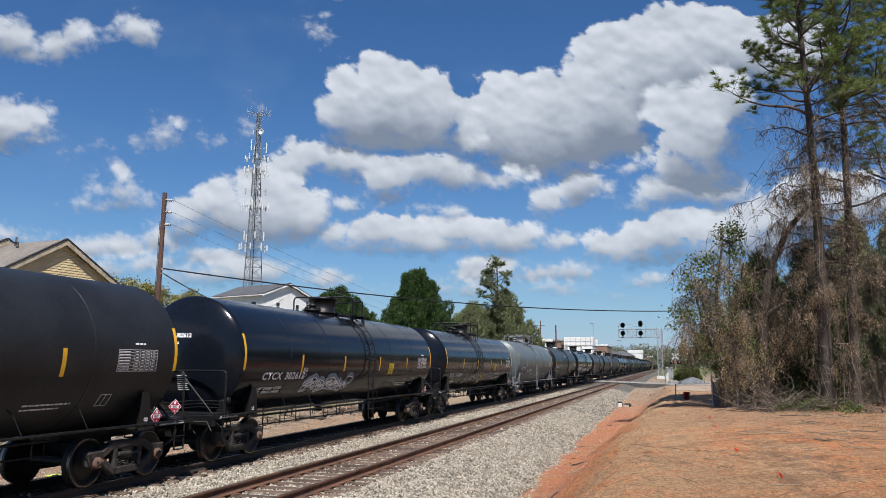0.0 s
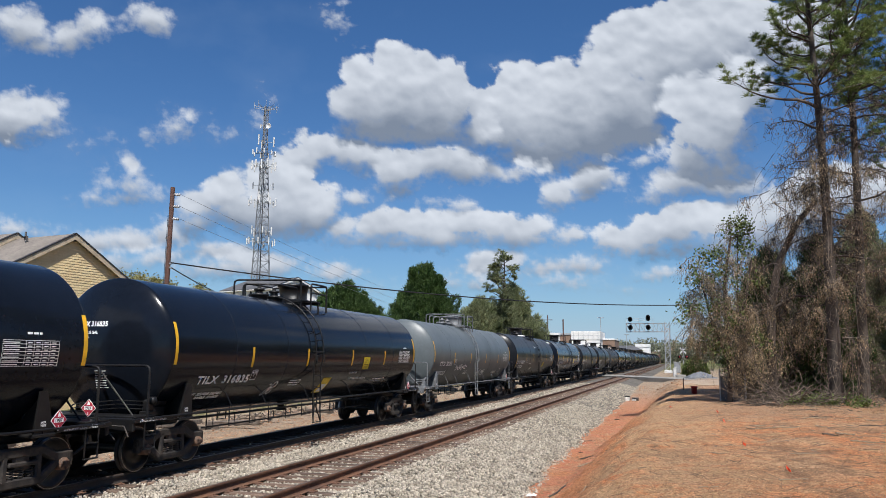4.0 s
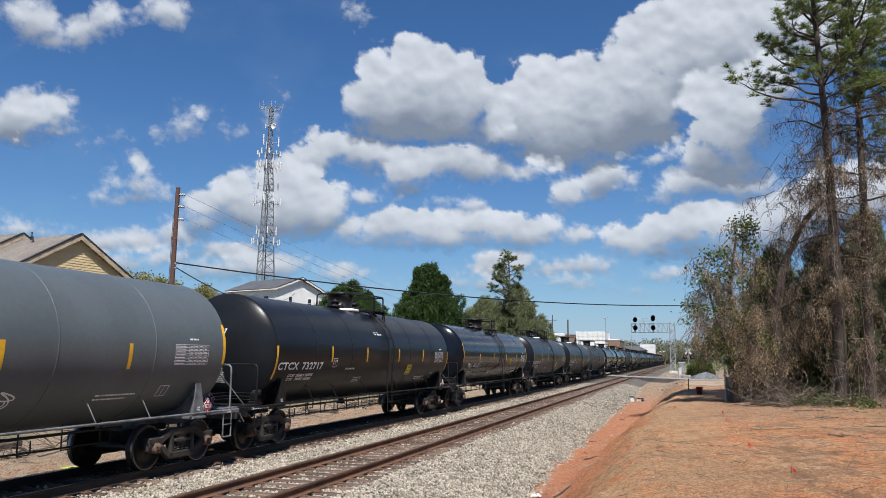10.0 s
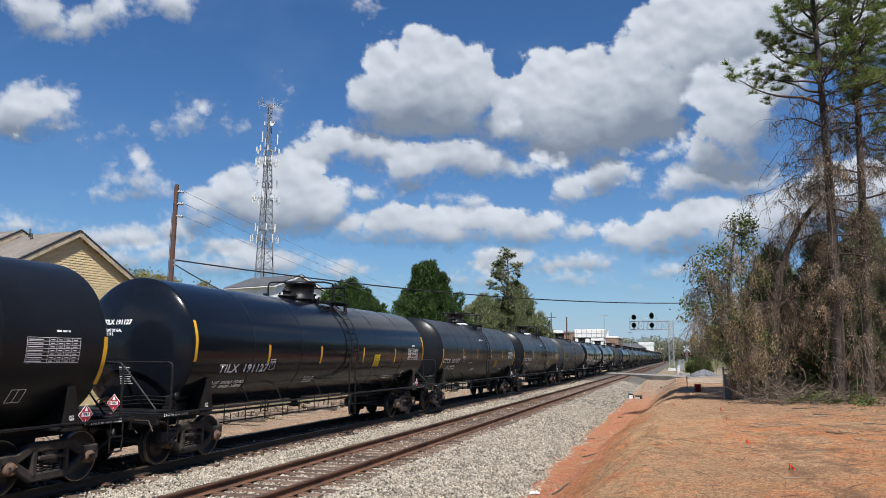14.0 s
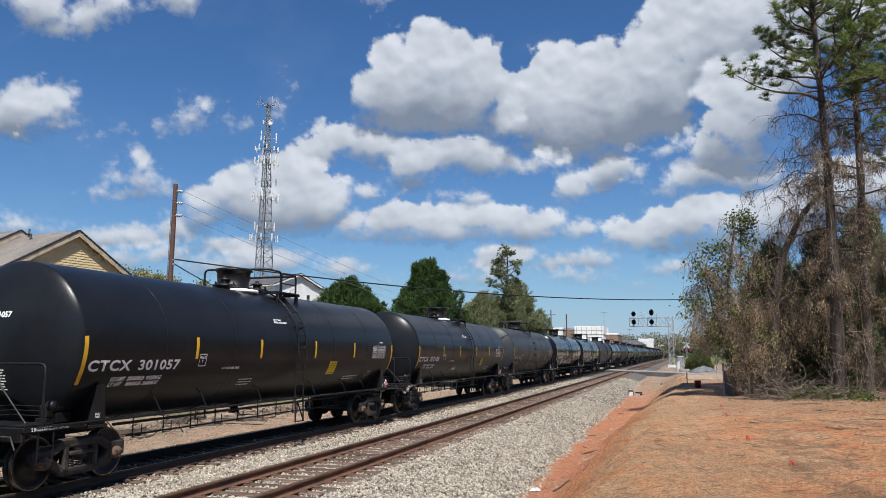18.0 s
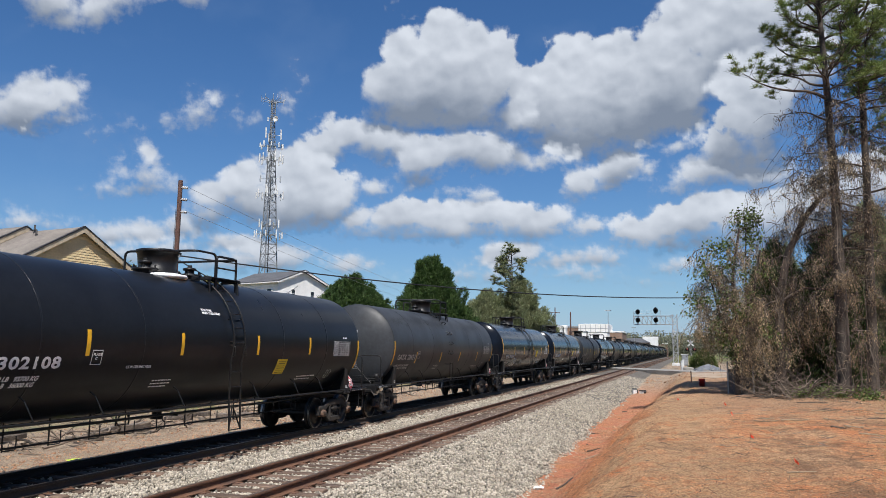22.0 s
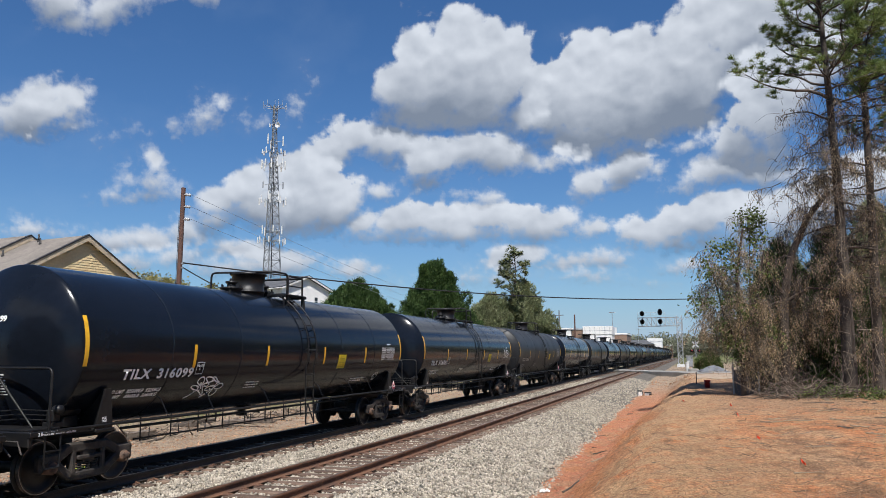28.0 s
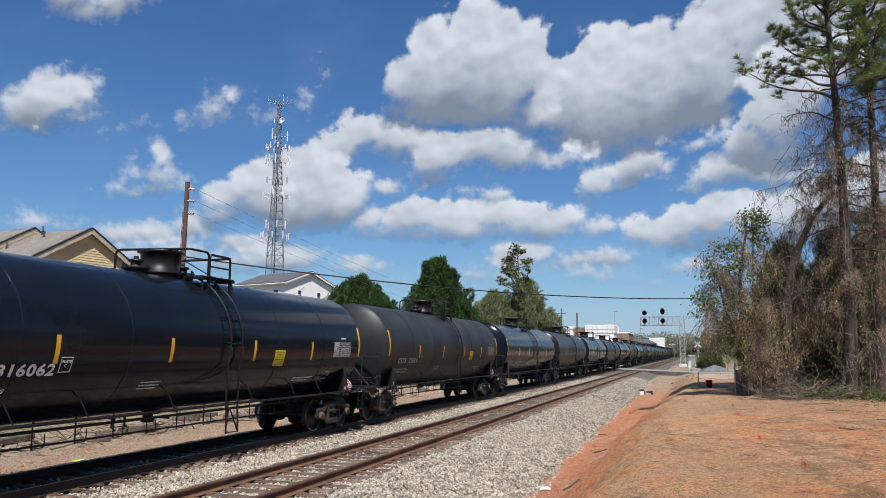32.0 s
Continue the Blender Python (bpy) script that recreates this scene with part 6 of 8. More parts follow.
# ---- plants ----
def leaf_shape(w, hgt, curl=0.15):
    return ([(0, 0, 0), (w, curl * w, -hgt * 0.45), (0, 0.3 * curl * w, -hgt), (-w, curl * w, -hgt * 0.45)], [(0, 1, 2, 3)])


def tuft_shape(n, seed, width=0.05):
    """Needles round a shoot."""
    r = np.random.default_rng(seed)
    vs, fs = [], []
    for k in range(n):
        d = r.normal(size=3)
        d[2] = abs(d[2]) * 0.9 - 0.1
        d /= np.linalg.norm(d)
        s = np.cross(d, r.normal(size=3))
        s /= np.linalg.norm(s)
        b = r.normal(size=3) * 0.12
        vs += [b - s * width, b + s * width, b + d]
        fs.append((3 * k, 3 * k + 1, 3 * k + 2))
    return (np.array(vs), fs)


def grow(rng, start, direction, length, thick, out, tips, droop=0.0, wob=0.25, n=6, split=0, sub_len=0.5, up=0.0):
    """A tapered limb with side shoots: fills out with tubes (points, r1, r2) and tips with end places."""
    pts, p, d = [Vector(start)], Vector(start), Vector(direction).normalized()
    for k in range(n):
        d = (d + Vector((rng.uniform(-wob, wob), rng.uniform(-wob, wob), rng.uniform(-wob, wob) * 0.6 - droop * (k / n) + up * k / n))).normalized()
        p = p + d * length / n
        pts.append(p.copy())
    out.append((pts, thick, thick * 0.35))
    tips.append((pts[-1], d.copy()))
    if split > 0:
        for k in range(2, n + 1):
            for s in (-1, 1):
                if rng.random() < 0.8:
                    q = (d + Vector((rng.uniform(-1, 1), rng.uniform(-1, 1), rng.uniform(-0.4, 0.7)))).normalized()
                    grow(rng, pts[k], q, length * sub_len * rng.uniform(0.6, 1.1), thick * 0.45, out, tips, droop, wob, max(3, n - 2), split - 1, sub_len, up)
    return pts


def tubes(out, seg_big=7, limit=0.02):
    g = Geo()
    for pts, a, b in out:
        g.tube(pts, a, seg_big if a > 0.05 else 4 if a > limit else 3, b, caps=False)
    return g


def build_pine(at, height, crown_from, reach, seed, label, lean=(0, 0), thick=0.22, tufts=1.0, dead_from=6.0, far_limb=None, mat=NEEDLE, size=(0.17, 0.30)):
    """A tall pine: trunk, upswept boughs with side twigs and round needle tufts, dead hung twigs below the crown."""
    rng = random.Random(seed)
    r = np.random.default_rng(seed)
    tree = thing("pine_tree", label, "pine tree", group="tall pines", at=at)
    trunk = [Vector((lean[0] * t + 0.12 * math.sin(t * 5 + seed), lean[1] * t + 0.1 * math.cos(t * 4 + seed), height * t - 0.4 * (1 - t))) for t in [k / 14 for k in range(15)]]
    part("trunk", Geo().tube(trunk, thick, 12, 0.05, power=1.5), PINE_BARK, tree)
    live, dead, pos, hung = Geo(), Geo(), [], []

    def bough(z, a, ln, rise, alive):
        t = z / height
        i = min(13, int(t * 14))
        p = trunk[i].lerp(trunk[i + 1], t * 14 - i)
        d = Vector((math.cos(a), math.sin(a), rise)).normalized()
        pts = [p.copy()]
        n = 8
        g = live if alive else dead
        for k in range(n):
            d = (d + Vector((rng.gauss(0, .20), rng.gauss(0, .20), rng.gauss(0.06 if alive else -0.03, .16)))).normalized()
            p = p + d * ln / n
            pts.append(p.copy())
            if k < 1:
                continue
            for _ in range(2 if alive else 3):
                e = (d * 0.7 + Vector((rng.gauss(0, .7), rng.gauss(0, .7), rng.gauss(0.25 if alive else -0.1, .5)))).normalized()
                sl = rng.uniform(0.25, 0.65) * (0.7 + 0.3 * ln / 2)
                mid = p + e * sl * .5 + Vector((rng.gauss(0, .05), rng.gauss(0, .05), rng.gauss(0, .05)))
                tip = p + e * sl + Vector((0, 0, 0.10 if alive else -0.10))
                g.tube([p, mid, tip], 0.011, 3, 0.005, caps=False)
                if alive and k > 1 and rng.random() < 0.9 * tufts:
                    pos.append(tip)
                elif not alive or rng.random() < 0.5:
                    hung.extend([tip, mid])
        g.tube(pts, 0.018 + 0.016 * ln, 5, 0.008, caps=False)
        if alive:
            pos.append(pts[-1])

    z = crown_from
    while z < height - 0.3:
        f = 1 - ((z - crown_from) / (height - crown_from)) ** 1.8
        bough(z, rng.uniform(0, 6.283), reach * (0.4 + 0.6 * f) * rng.uniform(0.6, 1.1), rng.uniform(0.1, 0.7), True)
        z += rng.uniform(0.10, 0.26)
    if far_limb:
        for z, a, ln, rise in far_limb:
            bough(z, a, ln, rise, True)
    z = dead_from
    while z < crown_from + 0.8:
        bough(z, rng.uniform(0, 6.283), rng.uniform(0.9, 2.0), rng.uniform(-0.1, 0.35), False)
        z += rng.uniform(0.15, 0.32)
    part("bough_framework", live, DARK_TWIG, tree, "crooked dark branches")
    tagged(part("dead_twig_mass", dead, DARK_TWIG, tree, "bare dead twigs below the crown"), kind="stuff")
    p = np.array([tuple(q) for q in pos])
    p = np.concatenate([p, p + r.normal(0, 0.10, p.shape)])
    me = scatter("crown", [tuft_shape(44, s, 0.034) for s in range(5)], p, r.uniform(*size, len(p)), mat, spin=np.broadcast_to(np.eye(3), (len(p), 3, 3)), rng=r)
    ob = new("crown", me)
    ob.parent = tree
    tagged(ob, "green needle tufts with gaps between")
    h = np.array([tuple(q) for q in hung])
    h = np.repeat(h, 3, 0) + r.normal(0, 0.06, (len(h) * 3, 3))
    me = scatter("hanging_litter", [leaf_shape(0.16, 1.0, 0.5), leaf_shape(0.10, 1.3, -0.3)], h, r.uniform(0.06, 0.13, len(h)), DEAD_DARK, spin=turns_upright(len(h), r, 0.35), rng=r)
    ob = new("hanging_litter", me)
    ob.parent = tree
    tagged(ob, "brown dead needles hanging from bare twigs", kind="stuff")
    return tree


def turns_upright(n, rng, lean=0.5):
    """Random turns about the vertical with a little lean, for hanging leaves."""
    a, b = rng.uniform(0, 2 * np.pi, n), rng.normal(0, lean, n)
    ca, sa, cb, sb = np.cos(a), np.sin(a), np.cos(b), np.sin(b)
    z = np.zeros(n)
    rz = np.stack([ca, -sa, z, sa, ca, z, z, z, z + 1], 1).reshape(n, 3, 3)
    rx = np.stack([z + 1, z, z, z, cb, -sb, z, sb, cb], 1).reshape(n, 3, 3)
    return rz @ rx


def plume_shape(n, seed, spread=0.5, width=0.085):
    """An upswept spray of scaly blades."""
    r = np.random.default_rng(seed)
    vs, fs = [], []
    for k in range(n):
        d = np.array([r.normal(0, spread), r.normal(0, spread), 1.0])
        d /= np.linalg.norm(d)
        s = np.cross(d, r.normal(size=3))
        s /= np.linalg.norm(s)
        b = r.normal(size=3) * 0.16
        vs += [b - s * width, b + s * width, b + d * r.uniform(0.7, 1.1)]
        fs.append((3 * k, 3 * k + 1, 3 * k + 2))
    return (np.array(vs), fs)


def build_cedar(at, height, radius, seed, label, mat=CEDAR, count=9000, spray=0.30, base=0.04, blunt=1.25, tops=1):
    """A dense evergreen: upswept plumes in ragged lumps on a blunt cone, with a trunk."""
    r = np.random.default_rng(seed)
    tree = thing("evergreen_tree", label, "evergreen tree", at=at)
    part("trunk", Geo().tube([(0, 0, -0.5), (0.05, 0, height * .5), (0, 0, height * 0.92)], 0.2, 8, 0.03), BARK, tree)
    lumps = 170
    t = r.uniform(base, 1, lumps) ** 0.9
    a = r.uniform(0, 6.283, lumps)
    prof = lambda u: radius * (1 - np.clip(u, 0, 1) ** blunt) * (0.8 + 0.2 * np.minimum(1, np.clip(u, 0, 1) / 0.18 + 0.35))
    rad = prof(t) * r.uniform(0.62, 1.08, lumps)
    lc = np.stack([rad * np.cos(a), rad * np.sin(a), t * height * r.uniform(0.93, 1.03, lumps)], 1)
    for k in range(tops):
        b = r.uniform(0, 6.283)
        peak = np.stack([np.full(8, math.cos(b) * radius * 0.35 * (k > 0)), np.full(8, math.sin(b) * radius * 0.35 * (k > 0)), height * np.linspace(0.82, 1.0 - 0.05 * k, 8)], 1)
        lc = np.concatenate([lc, peak + r.normal(0, 0.08, peak.shape)])
    ls = r.uniform(0.22, 0.62, len(lc)) * radius / 3.4
    ls[lumps:] *= 0.55
    k = r.integers(0, len(lc), count)
    d = r.normal(size=(count, 3))
    d /= np.linalg.norm(d, axis=1)[:, None]
    p = lc[k] + d * (ls[k] * r.uniform(0.3, 1.1, count) ** 0.5)[:, None] * np.array([0.85, 0.85, 1.35])
    core = int(count * 0.3)
    tc, ac = r.uniform(base, 0.95, core), r.uniform(0, 6.283, core)
    rc = prof(tc) * r.uniform(0.3, 0.85, core)
    p = np.concatenate([p, np.stack([rc * np.cos(ac), rc * np.sin(ac), tc * height], 1)])
    out = np.arctan2(p[:, 1], p[:, 0]) + r.normal(0, 0.7, len(p))
    lean = np.clip(r.normal(0.55, 0.3, len(p)), 0, 1.4)
    co, so, cl, sl = np.cos(out), np.sin(out), np.cos(lean), np.sin(lean)
    z = np.zeros(len(p))
    spin = np.stack([co * cl, -so, co * sl, so * cl, co, so * sl, -sl, z, cl], 1).reshape(-1, 3, 3)
    me = scatter("crown", [plume_shape(9, s) for s in range(5)], p, r.uniform(spray * 0.7, spray * 1.5, len(p)), mat, spin=spin, rng=r)
    ob = new("crown", me)
    ob.parent = tree
    return tree


build_cedar(pose(-22.1, 66.4, -0.4), 10.8, 4.6, 3, "dense dark green evergreen tree", count=19000, blunt=2.6, spray=0.28, tops=3)
build_cedar(pose(-30.8, 68.4, -0.4), 9.6, 4.6, 5, "broad low dark green evergreen", count=15000, blunt=3.6, spray=0.28, tops=4)
build_cedar(pose(-35.0, 72.0, -0.4), 8.6, 3.4, 6, "broad low dark green evergreen", count=6000, blunt=2.6, spray=0.34, tops=2)


def build_leafy(at, height, radius, seed, label, mat, count, trunk_h=0.3, leaf=0.14, name="leafy_tree", category="tree", levels=2, thin=1.0, flat_top=0.0, bark=BARK):
    """A broad tree: trunk, limbs, twigs, and small leaves in loose clumps at the twig ends."""
    rng = random.Random(seed)
    r = np.random.default_rng(seed)
    tree = thing(name, label, category, at=at)
    limbs, tips = [], []
    trunk = [(0, 0, -0.5)] + [(0.1 * rng.gauss(0, 1), 0.1 * rng.gauss(0, 1), height * u) for u in (0.15, 0.35, 0.6, 0.85)]
    part("trunk", Geo().tube(trunk, 0.016 * height + .03, 9, 0.03), bark, tree)
    for k in range(int(12 * thin) + 6):
        u = trunk_h + (0.92 - trunk_h) * rng.random()
        a = rng.uniform(0, 6.28)
        ln = radius * (1.05 - 0.55 * max(0, u - 0.35)) * rng.uniform(0.55, 1.0)
        grow(rng, (0, 0, height * u), (math.cos(a), math.sin(a), rng.uniform(0.1, 0.7)), ln, 0.05, limbs, tips, 0.0, 0.3, 5, levels, 0.5, 0.2)
    part("bough_framework", tubes(limbs), bark, tree)
    tp = np.array([tuple(p) for p, _ in tips])
    k = r.integers(0, len(tp), count)
    p = tp[k] + r.normal(0, 0.30, (count, 3)) * radius / 3.0
    me = scatter("crown", [leaf_shape(0.45, 1.0, 0.4), leaf_shape(0.55, 0.9, -0.4)], p, r.uniform(leaf * .6, leaf * 1.4, count), mat, rng=r)
    ob = new("crown", me)
    ob.parent = tree
    return tree


build_pine(pose(-19.7, 87.8, -0.4), 14.2, 6.6, 3.4, 11, "slender grey-green pine with an open crown", (0.3, 0.2), 0.2, 0.8, 6.5, mat=OLIVE_NEEDLE, size=(0.26, 0.40))
build_cedar(pose(-22.2, 86.0, -0.4), 9.0, 4.6, 12, "broad olive green tree behind the train", mat=OLIVE_NEEDLE, count=13000, blunt=3.0, spray=0.36, tops=3)
build_cedar(pose(-18.6, 88.8, -0.4), 10.4, 4.9, 13, "broad olive green tree behind the train", mat=OLIVE_NEEDLE, count=13000, blunt=2.4, spray=0.36, tops=3)
build_leafy(pose(-25.0, 88.0, -0.4), 8.4, 1.6, 14, "thin bare grey tree in early leaf", SPRING, 250, 0.2, 0.12)
for k, (bx_, by_, bh, br) in enumerate(((-49, 62, 9.3, 3.2), (-45.6, 64, 8.9, 2.6), (-56.5, 80, 11.0, 2.2))):
    build_leafy(pose(bx_, by_, -0.4), bh, br, 20 + k, "yellow-green tree in early spring leaf", SPRING, 30000, 0.25, 0.15)


def far_woods():
    """The wooded rise at the end of the line and along both sides, clump by clump, with unseen trees on the right added
    to darken the tanks' reflections.
    """
    r = np.random.default_rng(8)
    pos, size = [], []
    # the last 70 clumps stand out of view, added for darker tank reflections
    spots = [(r.uniform(-150, 70), r.uniform(430, 560), r.uniform(8.5, 15)) for _ in range(420)] + [(r.uniform(-420, -120), r.uniform(330, 560), r.uniform(8, 15)) for _ in range(260)] + [(r.uniform(8, 60), r.uniform(75, 240), r.uniform(7, 14)) for _ in range(90)] + [(r.uniform(15, 45), r.uniform(-30, 52), r.uniform(7, 13)) for _ in range(70)]
    for x, y, hgt in spots:
        n = 260
        d = r.normal(size=(n, 3))
        d /= np.linalg.norm(d, axis=1)[:, None]
        rad = hgt * 0.32
        zb = ground_z(x, y)
        pos.append(np.array([x, y, zb + hgt * 0.62]) + d * np.array([rad, rad, hgt * 0.40]) * r.uniform(0.5, 1.05, (n, 1)))
        size.append(np.full(n, hgt * 0.062))
        m = 14
        pos.append(np.stack([np.full(m, x) + r.normal(0, .4, m), np.full(m, y), zb + hgt * r.uniform(0, 0.5, m)], 1))
        size.append(np.full(m, hgt * 0.1))
    me = scatter("woodland", [leaf_shape(0.5, 1.0, 0.5), leaf_shape(0.6, 0.9, -0.5)], np.concatenate(pos), np.concatenate(size), WOODS, rng=r)
    tagged(new("woodland", me), "far woods paled as in haze, with unseen trees for dark reflections", "woods", kind="stuff")


far_woods()

# ---- shops and roofs at the end of the line ----
def shop(name, label, x, y, w, d, hgt, wall, openings=(), parapet=0.5, trim=WHITE_WALL, roof=None):
    b = thing(name, label, "building", group="shops by the line", at=pose(x, y, -0.4))
    part("wall", Geo().box(0, d / 2, hgt / 2 - .5, w, d, hgt + 1.0), wall, b)
    if roof is None:
        part("parapet", Geo().box(0, d / 2, hgt + parapet / 2 - .02, w + 0.3, d + 0.3, parapet, 0.05), trim, b)
    else:
        part("roof", Geo().add([(-w / 2 - .6, -.6, hgt), (w / 2 + .6, -.6, hgt), (w / 2 + .6, d + .6, hgt), (-w / 2 - .6, d + .6, hgt), (-w / 4, d / 2, hgt + w * .14), (w / 4, d / 2, hgt + w * .14)], [(0, 1, 5, 4), (1, 2, 5), (2, 3, 4, 5), (3, 0, 4), (3, 2, 1, 0)]), roof, b)
    for ox, oz, ow, oh in openings:
        win = part("window", Geo().box(ox, -0.03, oz, ow, 0.1, oh), trim, b)
        part("pane", Geo().box(ox, -0.07, oz, ow - 0.2, 0.06, oh - 0.2), GLASS_DARK, win)
    return b


white_shop = shop("white_shop", "white shop with a gridded parapet and dark entrance", -25.4, 222, 8.0, 14, 8.2, WHITE_WALL, ((0.5, 4.6, 3.4, 3.8), (-2.6, 5.2, 1.6, 2.0)), 2.4)
part("front_joint", Geo().box(0, -0.17, 9.3, 8.3, 0.03, 0.10), GALV, white_shop)
for k in range(6):
    part("front_joint", Geo().box(-3.5 + 1.4 * k, -0.17, 9.3, 0.10, 0.03, 2.2), GALV, white_shop)
shop("grey_shop", "grey-brown shop beside the white one", -31.2, 224, 4.4, 12, 9.6, BRICK_FAR, ((0, 6, 2.5, 1.5),), 0.5, GALV)
shop("pale_shop", "pale low building with a flat roof", -37.5, 222, 9.0, 12, 9.4, WHITE_WALL, ((0, 6, 4, 1.5),), 0.8)
shop("brick_shop", "brown brick building with small windows", -19.9, 230, 4.0, 16, 8.3, BRICK_FAR, ((-0.9, 5.5, 0.7, 1.2), (0.4, 5.5, 0.7, 1.2)), 0.4)
shop("brown_store", "low store with a dark hipped roof", -25.5, 385, 16.0, 16, 7.2, BRICK_FAR, ((-3, 2.5, 2, 1.5), (2, 2.5, 2, 1.5)), roof=SLATE_ROOF)
shop("white_store", "low store with a white front", -17.2, 392, 7.0, 10, 8.6, WHITE_WALL, ((0, 2.2, 3, 2.2),), 1.6)
shop("brick_store", "low red-brown brick store", -19.0, 440, 18.0, 10, 7.0, BRICK_FAR, ((-2, 2.2, 3, 2.2), (3, 2.2, 2, 2)), 0.6)
for x, y, hgt in ((-21.5, 226, 14.6), (-19.0, 300, 12.0)):
    lamp = thing("light_pole", "thin steel light pole near the shops", "light pole", at=pose(x, y, -0.4))
    part("mast", Geo().tube([(0, 0, -.5), (0, 0, hgt)], 0.12, 6, 0.08), GALV, lamp)
    part("head", Geo().box(0, 0, hgt, 1.8, 0.3, 0.2, 0.03), GALV, lamp)

# ---- signal gantry ----
def build_gantry():
    g = thing("signal_gantry", "galvanised lattice cantilever mast with railway signals", "railway signal", at=pose(-2.0, 147, 0.35))
    w = 0.42
    H = 8.6
    for sx in (-w, w):
        for sy in (-w, w):
            part("mast_leg", Geo().box(sx, sy, H / 2, 0.15, 0.15, H + .6), GALV, g)
    n = 9
    for k in range(n):
        z0, z1 = H * k / n, H * (k + 1) / n
        for sy in (-w, w):
            part("mast_brace", Geo().tube([(-w, sy, z0), (w, sy, z1) if k % 2 else (w, sy, z0 + .02)], 0.065, 4).tube([(-w if k % 2 else w, sy, z1), (w if k % 2 else -w, sy, z0)], 0.065, 4), GALV, g)
    L_ = 7.3
    for z in (H - 1.55, H):
        for sy in (-w, w):
            part("arm_chord", Geo().box(-L_ / 2, sy, z, L_, 0.14, 0.14), GALV, g)
    for k in range(9):
        x0, x1 = -L_ * k / 9, -L_ * (k + 1) / 9
        for sy in (-w, w):
            part("arm_brace", Geo().tube([(x0, sy, H - 1.55), (x1, sy, H)], 0.065, 4).tube([(x1, sy, H - 1.55), (x1, sy, H)], 0.04, 4), GALV, g)
    part("walkway", Geo().box(-L_ / 2 + .4, 0, H - 1.50, L_ - .6, 0.8, 0.05), GALV, g)
    part("handrail", Geo().tube([(-L_, -w, H + 0.95), (-2.4, -w, H + 0.95)], 0.03, 4).tube([(-L_, -w, H + 0.5), (-2.4, -w, H + 0.5)], 0.03, 4).tube([(-L_, -w, H), (-L_, -w, H + 0.95)], 0.03, 4).tube([(-2.4, -w, H), (-2.4, -w, H + .95)], 0.03, 4).tube([(-5, -w, H), (-5, -w, H + 0.95)], 0.03, 4), GALV, g)
    for x, zs in ((-6.5, (H + 0.75, H - 0.75)), (-3.3, (H + 1.0, H - 0.75))):
        for z in zs:
            hgt = 0.52 if (x > -5 and z > H) else 0.42
            hd = part("signal_head", Geo().prism([(x + 0.42 * math.cos(a * .3927), z + hgt * 1.15 * math.sin(a * .3927)) for a in range(16)], -w - 0.35, -w - 0.27, 'y').box(x, -w - 0.2, z, 0.5, 0.3, 0.7, 0.04), BLACK_STEEL, g, "round black signal head")
            for dx, dz in ((0, 0.25), (-0.2, -0.15), (0.2, -0.15)):
                part("hood", Geo().lathe([(0.13, 0), (0.13, -0.3)], 10, 'y', (x + dx, -w - 0.35, z + dz), True), BLACK_STEEL, hd)
    part("footing", Geo().box(0, 0, -0.2, 1.4, 1.4, 0.5, 0.05), ANTENNA_WHITE, g, "concrete footing")


build_gantry()

